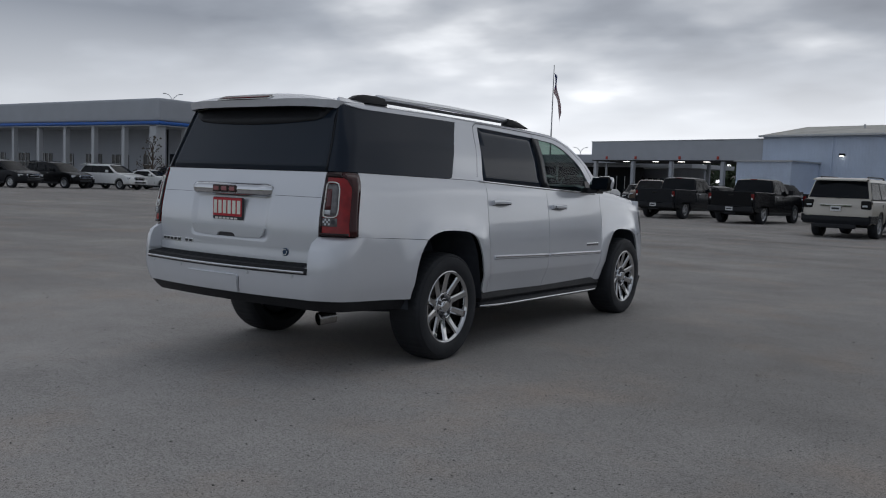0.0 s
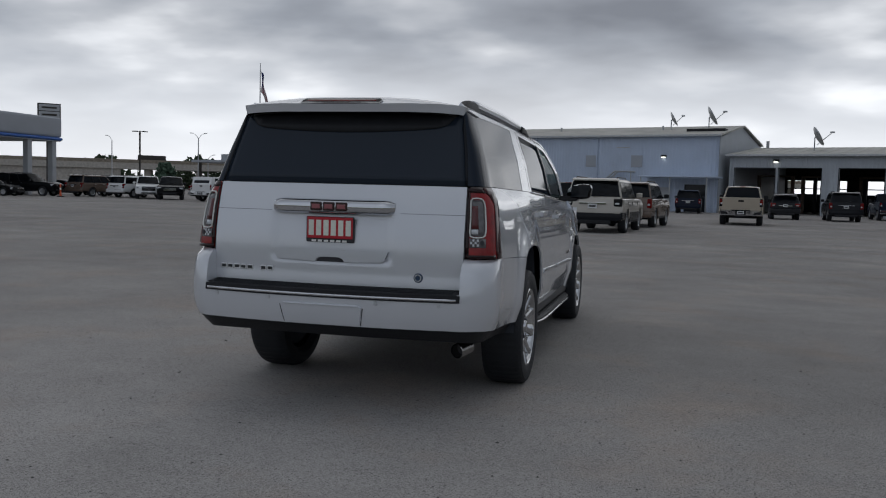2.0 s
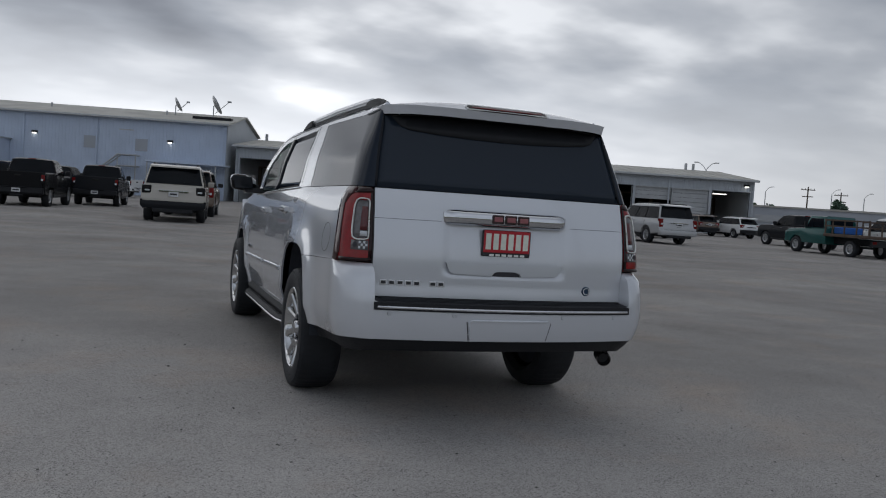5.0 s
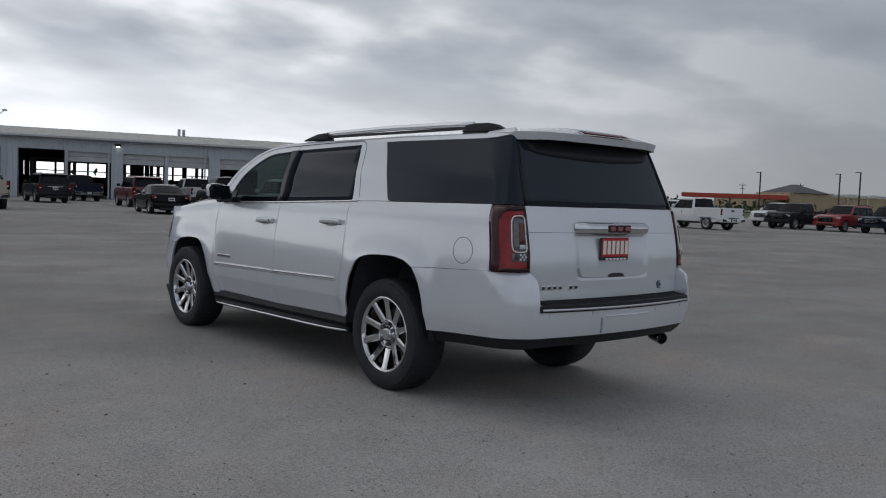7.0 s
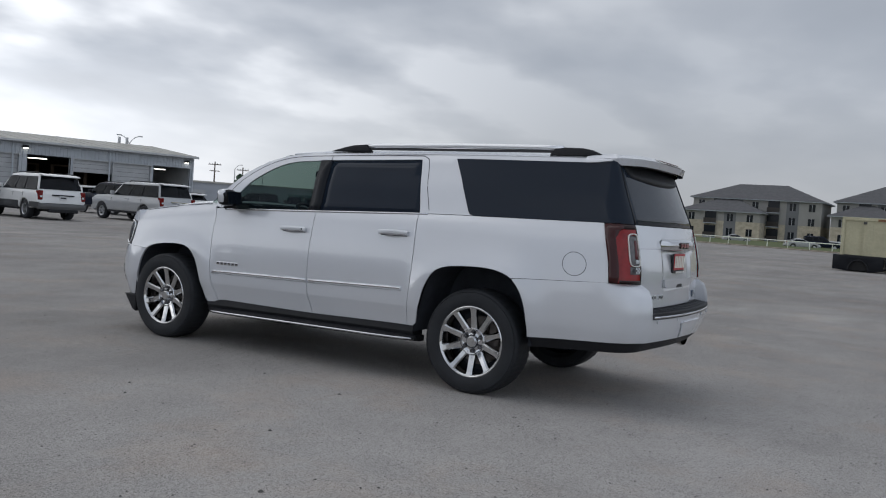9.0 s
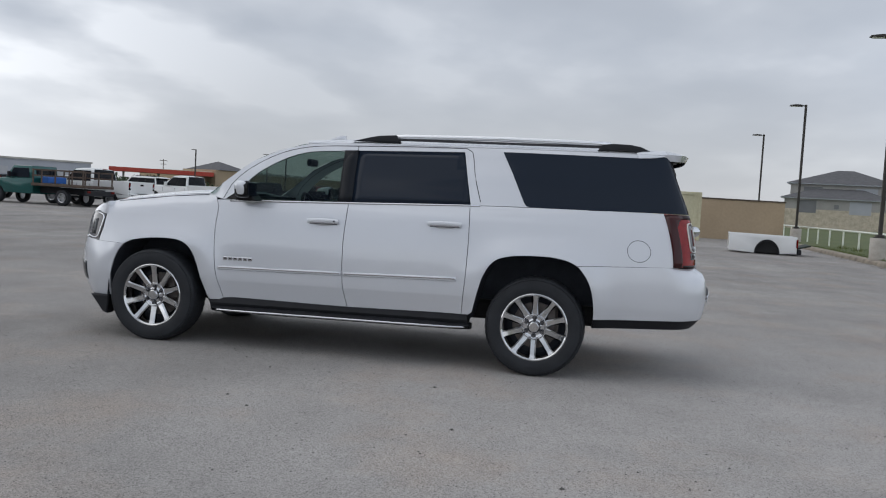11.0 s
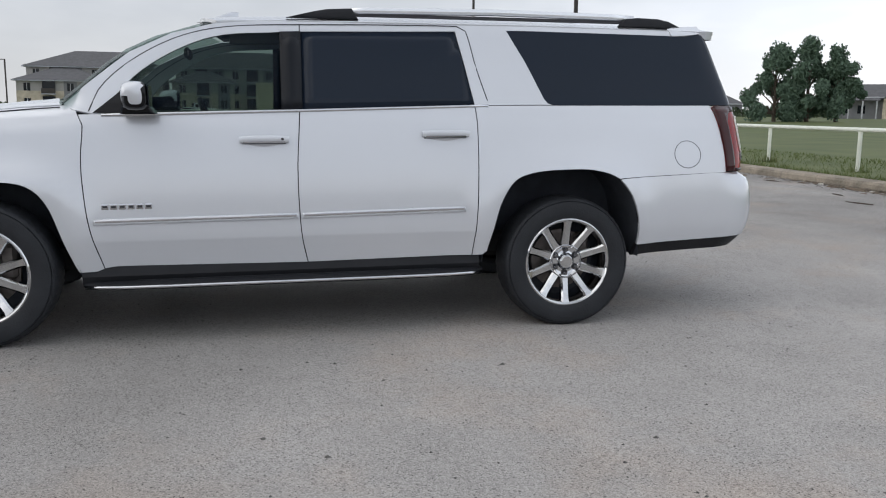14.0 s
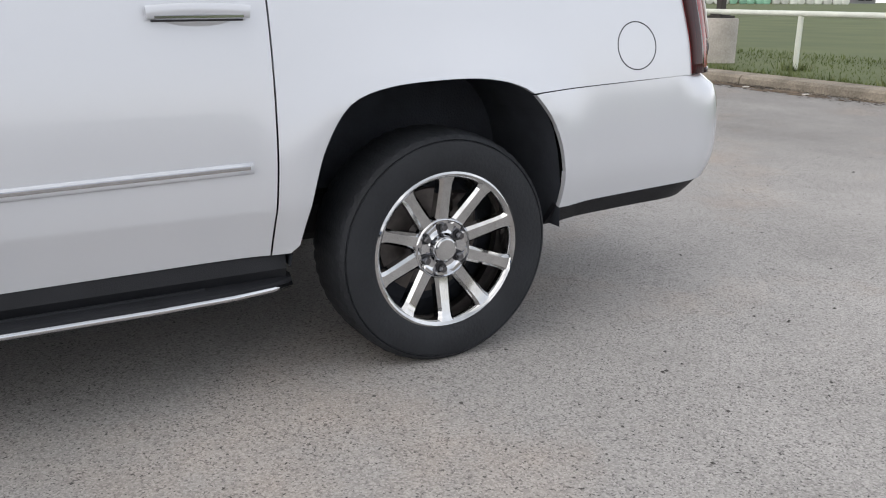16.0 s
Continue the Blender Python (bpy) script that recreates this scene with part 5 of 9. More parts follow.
def apartment(x, y, az, w, label, low=None, fh=3.05, z=0.4, windows=True, pitch=0.24):
    """A flat block seen from its -y side: stone base, stucco above, balconies and hipped roofs."""
    root = thing("apartment_block", pose(x, y, z, 0, 0, az), label, "apartment building", "apartment blocks")
    d = 16.0

    def wing(x0, x1, floors, y0):
        h = floors * fh
        part("wall", box((x0 + x1) / 2, y0 + d / 2, 1.9, x1 - x0, d, 3.8), M["stone"], root, "cream stone base")
        part("wall", box((x0 + x1) / 2, y0 + d / 2, (3.8 + h) / 2, x1 - x0 - 0.04, d - 0.04, h - 3.8), M["apartment_wall"], root)
        e = 0.7
        r = bmesh.new()
        zr = h + min((x1 - x0), d) * pitch
        k = min((x1 - x0), d) / 2
        base = [r.verts.new(p) for p in ((x0 - e, y0 - e, h), (x1 + e, y0 - e, h), (x1 + e, y0 + d + e, h), (x0 - e, y0 + d + e, h))]
        if x1 - x0 > d:
            rg = [r.verts.new((x0 + k, y0 + d / 2, zr)), r.verts.new((x1 - k, y0 + d / 2, zr))]
            for f in ((base[0], base[1], rg[1], rg[0]), (base[1], base[2], rg[1]), (base[2], base[3], rg[0], rg[1]), (base[3], base[0], rg[0])):
                r.faces.new(f)
        else:
            rg = [r.verts.new(((x0 + x1) / 2, y0 + k, zr)), r.verts.new(((x0 + x1) / 2, y0 + d - k + 0.01, zr))]
            for f in ((base[0], base[1], rg[0]), (base[1], base[2], rg[1], rg[0]), (base[2], base[3], rg[1]), (base[3], base[0], rg[0], rg[1])):
                r.faces.new(f)
        r.faces.new(base[::-1])
        part("roof", r, M["shingle"], root)
        part("eave", box((x0 + x1) / 2, y0 + d / 2, h - 0.12, x1 - x0 + 1.3, d + 1.3, 0.2), M["stucco_grey"], root)
        n = int((x1 - x0) / 3.4)
        if not windows:
            part("siding_panel", box(x0 + (x1 - x0) * 0.22, y0 - 0.03, h * 0.72, (x1 - x0) * 0.18, 0.08, h * 0.40), M["siding"], root)
            part("siding_panel", box(x0 + (x1 - x0) * 0.72, y0 - 0.03, h * 0.72, (x1 - x0) * 0.20, 0.08, h * 0.40), M["stucco_grey"], root)
            part("vent", box((x0 + x1) / 2, y0 - 0.04, h * 0.74, 0.8, 0.08, 0.8), M["siding"], root)
            return
        for i in range(n):
            if i % 3 == 2:
                part("siding_panel", box(x0 + (i + 0.5) * (x1 - x0) / n, y0 - 0.01, h / 2, 2.4, 0.08, h - 0.3), M["siding"], root)
        for fl in range(floors):
            for i in range(n):
                cx = x0 + (i + 0.5) * (x1 - x0) / n
                z = fl * fh + 1.6
                if i % 3 == 1:
                    p = part("balcony", box(cx, y0 - 0.02, z - 0.1, 2.3, 0.5, 2.6), M["pane"], root, "shaded balcony recess")
                    part("railing", box(cx, y0 - 0.75, z - 0.75, 2.5, 0.08, 1.0), M["pole"], p)
                    part("balcony_floor", box(cx, y0 - 0.45, z - 1.35, 2.6, 0.8, 0.18), M["stucco_grey"], p)
                else:
                    p = part("window", box(cx, y0 - 0.02, z, 1.2, 0.1, 1.5), M["pane"], root)
                    part("window_frame", box(cx, y0 - 0.05, z, 0.08, 0.1, 1.5), M["stucco_pale"], p)

    if low:
        wing(-w / 2, w / 2, 3, 0)
        wing(low[0], low[1], 2, low[2])
    else:
        wing(-w / 2, w / 2, 3, 0)
    return root


def house(x, y, z, az, w, label, gable=True, h=5.6, rise=3.2):
    """A low house under a hipped roof; a gabled one has a stone porch and deep verandas on both sides of it."""
    root = thing("house", pose(x, y, z, 0, 0, az), label, "house", "houses")
    d = 11.0
    part("wall", box(0, d / 2, h / 2, w, d, h), M["house_wall"], root)
    r = bmesh.new()
    zr = h + rise
    base = [r.verts.new(p) for p in ((-w / 2 - 0.6, -0.6, h), (w / 2 + 0.6, -0.6, h), (w / 2 + 0.6, d + 0.6, h), (-w / 2 - 0.6, d + 0.6, h))]
    rg = [r.verts.new((-w / 2 + 4, d / 2, zr)), r.verts.new((w / 2 - 4, d / 2, zr))]
    for f in ((base[0], base[1], rg[1], rg[0]), (base[1], base[2], rg[1]), (base[2], base[3], rg[0], rg[1]), (base[3], base[0], rg[0])):
        r.faces.new(f)
    r.faces.new(base[::-1])
    part("roof", r, M["shingle"], root)
    part("eaves_board", box(0, -0.62, h - 0.10, w + 1.2, 0.05, 0.22), M["stucco_pale"], root)
    gx = w * 0.12
    if gable:
        for s in (-1, 1):
            part("gable_porch", box(gx + s * 1.5, -0.75, (h - 0.6) / 2, 0.8, 1.7, h - 0.6), M["stone"], root, "pale stone porch pier")
        part("gable_front", prism([(gx - 1.9, h - 1.0), (gx + 1.9, h - 1.0), (gx + 1.9, h - 0.5), (gx, h + 1.2), (gx - 1.9, h - 0.5)], -1.6, 0.2, axis="y"), M["stone"], root, "pale gabled entrance")
        part("gable_vent", box(gx, -1.62, h + 0.05, 0.5, 0.06, 0.6), M["pane"], root)
        part("porch_door", box(gx, -0.03, (h - 1.1) / 2, 1.9, 0.08, h - 1.1), M["pane"], root)
        g = bmesh.new()
        for s in (-1, 1):
            g.faces.new([g.verts.new(p) for p in ((gx, -1.9, h + 1.45), (gx + s * 2.4, -1.9, h - 0.72), (gx + s * 2.4, 4.5, h - 0.72), (gx, 4.5, h + 1.45))])
        bmesh.ops.solidify(g, geom=g.faces[:], thickness=0.12)
        part("porch_roof", g, M["shingle"], root)
        part("veranda_roof", prism([(-2.2, h - 0.62), (0.1, h - 0.10), (0.1, h - 0.24), (-2.2, h - 0.76)], -w / 2 + 0.4, gx - 2.4), M["shingle"], root)
        for k in range(4):
            cx = -w / 2 + 0.6 + k * (gx - 2.9 + w / 2 - 0.6) / 3
            part("veranda_post", box(cx, -2.05, (h - 0.7) / 2, 0.22, 0.22, h - 0.7), M["stucco_pale"], root)
    n = int(w / 3.2)
    for i in range(n):
        cx = -w / 2 + (i + 0.5) * w / n
        if gable and abs(cx - gx) < 2.6:
            continue
        for zz in ((1.5, 4.2) if h > 5.2 else (h * 0.47,)):
            p = part("window", box(cx, -0.03, zz, 1.3 if i % 2 else 2.2, 0.1, min(1.5, h * 0.42)), M["pane"], root)
            part("window_frame", box(cx, -0.09, zz, 0.09, 0.05, min(1.5, h * 0.42)), M["stucco_pale"], p)
    return root


def tree(x, y, h, r, seed, label, group="trees", z=0.0, mat_="leaf", trunk=True, leaves=2600, size=0.30):
    """Tapered trunk, limbs, and a ragged crown of many leaf clumps."""
    rnd = random.Random(seed)
    root = thing("tree", pose(x, y, z), label, "tree", group)
    limbs = tube([(0, 0, -0.1), (0.05, 0, h * 0.3), (0.1, 0.1, h * 0.62), (0.0, 0, h * 0.9)], [h * 0.03, h * 0.022, h * 0.012, 0.02], 7)
    blobs = []
    for i in range(34):
        a, zz = rnd.uniform(0, 6.283), rnd.uniform(0.10, 0.96)
        reach = r * (0.95 - 0.75 * max(0, zz - 0.35) / 0.6) * rnd.uniform(0.35, 1.05)
        tip = Vector((math.cos(a) * reach, math.sin(a) * reach, h * zz))
        base = Vector((0.03, 0, h * max(0.12, zz - 0.22)))
        tube([base, (base + tip) / 2 + Vector((0, 0, 0.15)), tip], [h * 0.012, h * 0.007, 0.02], 5, limbs)
        blobs.append((tip, r * rnd.uniform(0.16, 0.34)))
    part("trunk", limbs, M["bark"], root)
    verts, faces = [], []
    for i in range(leaves):
        c, br = blobs[i % len(blobs)]
        v = Vector((rnd.gauss(0, 1), rnd.gauss(0, 1), rnd.gauss(0, 1))).normalized() * br * rnd.random() ** 0.33 * rnd.uniform(0.8, 1.25)
        p = c + Vector((v.x, v.y, v.z * 1.05))
        s = size * rnd.uniform(0.6, 1.5)
        q = Euler((rnd.uniform(0, 3.1), rnd.uniform(0, 3.1), rnd.uniform(0, 6.2))).to_matrix()
        k = len(verts)
        for cx, cy, cz in ((-1, -0.6, 0), (0.2, -0.8, 0.25), (1, 0.1, -0.1), (0.1, 0.9, 0.2), (-0.9, 0.5, -0.2)):
            verts.append(p + q @ Vector((cx * s, cy * s, cz * s)))
        faces += [(k, k + 1, k + 2), (k, k + 2, k + 3), (k, k + 3, k + 4)]
    me = bpy.data.meshes.new("crown")
    me.from_pydata([tuple(v) for v in verts], [], faces)
    me.materials.append(M[mat_])
    o = new("crown", me)
    o.parent = root
    return root


def far_woods(points, name="far_woods"):
    """Distant hedges and tree lines: one mass of leaf clumps."""
    rnd = random.Random(5)
    verts, faces = [], []
    for x, y, w, d, h, n in points:
        for i in range(n):
            px, py = x + rnd.gauss(0, w / 2.4), y + rnd.gauss(0, d / 2.4)
            hump = h * (0.55 + 0.45 * math.sin(px * 0.21 + x) * math.cos(py * 0.13 + y))
            p = Vector((px, py, rnd.random() ** 0.8 * max(1.0, hump)))
            s = rnd.uniform(0.4, 1.0) * (0.35 + h / 16)
            q = Euler((rnd.uniform(0, 3.1), rnd.uniform(0, 3.1), rnd.uniform(0, 6.2))).to_matrix()
            k = len(verts)
            for c in ((-1, -0.6, 0), (0.2, -0.8, 0.3), (1, 0.1, -0.2), (0.1, 0.9, 0.3), (-0.9, 0.5, -0.2)):
                verts.append(tuple(p + q @ (Vector(c) * s)))
            faces += [(k, k + 1, k + 2), (k, k + 2, k + 3), (k, k + 3, k + 4)]
    me = bpy.data.meshes.new(name)
    me.from_pydata(verts, [], faces)
    me.materials.append(M["leaf_far"])
    tagged(new(name, me), "distant bushes and tree lines", "trees", kind="stuff")


def build_store():
    m, n = wall_frame(194.8, 98.7, 243, 76.6)
    root = thing("store", m, "long tan store with hipped corner tower", "building", kind="structure")
    part("wall", box(n / 2, 15, 2.55, n, 30, 5.1), M["tan_wall"], root)
    part("cornice", box(n / 2, 15, 5.15, n + 0.4, 30.4, 0.3), M["stone"], root)
    part("tower", box(6.0, 5, 2.85, 12, 13, 5.7), M["tan_wall"], root)
    r = bmesh.new()
    b = [r.verts.new(p) for p in ((0.8, -2.0, 5.7), (11.2, -2.0, 5.7), (11.2, 11.5, 5.7), (0.8, 11.5, 5.7))]
    t = [r.verts.new((6.0, 4, 7.9)), r.verts.new((6.0, 6, 7.9))]
    for f in ((b[0], b[1], t[0]), (b[1], b[2], t[1], t[0]), (b[2], b[3], t[1]), (b[3], b[0], t[0], t[1])):
        r.faces.new(f)
    part("tower_roof", r, M["shingle"], root)
    for i in range(9):
        part("roof_unit", box(17 + i * 3.6, 10, 5.7, 2.4, 2, 0.7 + 0.3 * (i % 2)), M["galv"], root)
    for x in (12, 18, 24, 30):
        part("pilaster", box(x, -0.1, 2.7, 0.5, 0.3, 5.4), M["stone"], root)
    root = thing("fuel_canopy", pose(188, 105, 0, 0, 0, -62), "red fuel station canopy on posts", "canopy", kind="structure")
    part("canopy", box(-3, 0, 4.35, 24, 10, 1.0), M["red_canopy"], root)
    for x in (-12, -4, 4):
        part("post", box(x, 0, 1.95, 0.5, 0.5, 3.9), M["stucco_pale"], root)
    m, n = wall_frame(64, 88, 92, 65)
    root = thing("grey_shed", m, "long low grey block building", "building", kind="structure")
    part("wall", box(n / 2, 5, 1.7, n, 10, 3.4), M["stucco_grey"], root)
    part("roof_edge", box(n / 2, 5, 3.5, n + 0.3, 10.3, 0.22), M["roof_metal"], root)
    for i in range(5):
        part("window", box(4 + i * 7, -0.03, 2.0, 3.0, 0.08, 0.9), M["door_panel"], root)


build_bays()
build_blue_hall()
build_canopy()
build_showroom()
build_far()
build_store()
apartment(183.0, 32.4, -90, 26, "three-storey stone and stucco flats with grey hipped roof", low=(-13.6, 2.2, -6.0), fh=2.95, z=0.3, pitch=0.22)
apartment(186.0, 3.0, -90, 28, "stone and stucco flats with grey hipped roof behind cars", low=(-14.4, -2.0, -5.0))
apartment(170.7, -44.6, -106, 19, "flats with stone base and grey hipped roof by the field", low=(-10.0, 8.6, -5.0), fh=3.0, z=0.0, windows=False, pitch=0.19)
house(134.0, -112.5, 0.5, -129, 17, "pale house with gabled stone porch", h=4.4, rise=2.5)
house(118.0, -128.0, 0.5, -135, 15, "grey house with wide dark roof", h=4.2, rise=2.4)
house(194.0, -110.0, 1.0, -119, 18, "grey house with pale gabled porch", h=3.0, rise=2.3)
house(214.0, -98.0, 0.6, -115, 11, "small grey-roofed house beyond the field", gable=False, h=2.2, rise=1.5)
house(205.0, -112.0, 0.6, -119, 10, "low brown-roofed house beyond the field", gable=False, h=2.0, rise=1.4)
tree(168.0, -72.5, 5.2, 2.4, 41, "round dark tree at the edge of the field", "field trees", z=0.4, leaves=2600, size=0.22)
tree(171.0, -80.5, 4.0, 1.9, 42, "low dark tree at the edge of the field", "field trees", z=0.4, leaves=1800, size=0.22)
for x, y, az_ in ((275, -98, -109), (262, -116, -113)):
    house(x, y, 1.0, az_, 11, "far small house among trees", gable=False, h=2.3, rise=1.3)
for i in range(4):
    x, y = ((7.91, -10.23), (25.26, -10.04), (45.3, -11.25), (64.65, -12.18))[i]
    street_lamp(x, y, 8.1, 90, "dark bronze lot lamp on a round concrete base", "lot lamps", base=True)
for x, y, az in ((137.9, 74.1, 90), (143.2, 62.4, 90), (137, 56.3, 90), (134.7, 37.1, 90)):
    street_lamp(x, y, 8.0, az, "far dark bronze lot lamp", "far lot lamps", w=1.5)
for x, y, h, az, s in ((-116, 88.6, 14.4, -52, 2), (-85, 140.6, 11, -30, 2), (-82.4, 175.7, 10.4, -25, 2), (-98.5, 167.5, 8, -30, 1), (121.2, 138.9, 9, 40, 1), (130.5, 130.5, 9.1, 44, 1), (134.7, 126.3, 8.6, 46, 1), (69.8, 90.4, 8.9, 37, 2)):
    curved_lamp(x, y, h, az, s)
street_lamp(-57.3, 81.2, 7.3, -34, "tall lot lamp with two flat heads", "far lot lamps", double=True, w=1.6)
for x, y, h, az in ((120.4, 126.2, 9, 40), (131.7, 129.3, 8.6, 40), (281, 160, 10.5, 60), (290, 143, 11, 60), (305, 106, 9.3, 70), (-60, 190, 12, 0)):
    utility_pole(x, y, h, az)
tree(112, -116, 6.2, 2.6, 31, "dark tree behind the stacked bales", "field trees", z=0.6, leaves=2600, size=0.2)
tree(108, -120, 5.6, 2.3, 32, "dark tree behind the stacked bales", "field trees", z=0.6, leaves=2200, size=0.2)
house(106.2, -136.0, 0.6, -141, 17, "grey barn behind the stacked bales", gable=False, h=3.4, rise=1.8)
tree(128, 126, 6.4, 2.9, 21, "round dark tree behind the long low building", "far trees", leaves=1500, size=0.26)
tree(121, 137, 5.2, 2.4, 22, "low tree behind the long low building", "far trees", leaves=900, size=0.26)
tree(-57.7, 87, 3.6, 2.1, 23, "round dark bush beneath the viaduct", "far trees", leaves=1200, size=0.2)


def build_trailer():
    root = thing("box_trailer", pose(-119, 176.5, 5.75, 0, 0, 29), "dark box trailer on the viaduct", "trailer")
    part("body", box(0, 3, 1.55, 6.4, 2.4, 1.5, 0.04), M["pole"], root)
    part("frame", box(0, 3, 0.7, 6.2, 1.6, 0.2), M["black"], root)
    ty = wheel_meshes(0.40, 0.27, 0.24)[0]
    for x in (-1.8, 1.8):
        w = new("tyre", ty)
        w.parent = root
        w.matrix_local = pose(x, 2.0, 0.4, 0, 0, 90)


build_trailer()
curved_lamp(-115, 156, 11.4, 180, 1)
tree(98.6, -66.9, 9.9, 4.0, 3, "large dark green broadleaf tree in the field", "field trees", z=0.2, leaves=11000, size=0.15)
tree(96.8, -70.6, 10.8, 3.9, 4, "tall dark green broadleaf tree in the field", "field trees", z=0.2, leaves=11000, size=0.15)
tree(95.6, -74.2, 10.0, 3.8, 8, "broad dark green tree with pale trunk base", "field trees", z=0.2, leaves=11000, size=0.15)
tree(-52.5, 37.2, 4.0, 1.5, 9, "thin bare-looking young tree by the showroom", "small trees", leaves=260, size=0.07, mat_="twig")
far_woods([(230, -86, 40, 22, 3.4, 1500), (205, -100, 30, 20, 3.2, 1200), (190, -118, 34, 20, 3.0, 1300), (330, -110, 110, 60, 5, 2600), (300, -30, 60, 60, 4.5, 1500), (260, -190, 110, 60, 5, 2600), (150, -128, 40, 14, 3.0, 900), (200, 92, 30, 6, 2.4, 500), (172, 70, 30, 4, 1.6, 300), (170, 105, 40, 20, 3.5, 700), (150, 130, 60, 20, 5, 800), (215, 60, 20, 30, 3.5, 500), (-60, 160, 40, 12, 5, 600), (-92, 208, 60, 14, 4.5, 900), (-128, 226, 50, 14, 5, 1200), (90, 130, 60, 14, 4.5, 900), (-24, 112, 12, 6, 7, 900), (-108, 203, 90, 6, 9, 2600)])


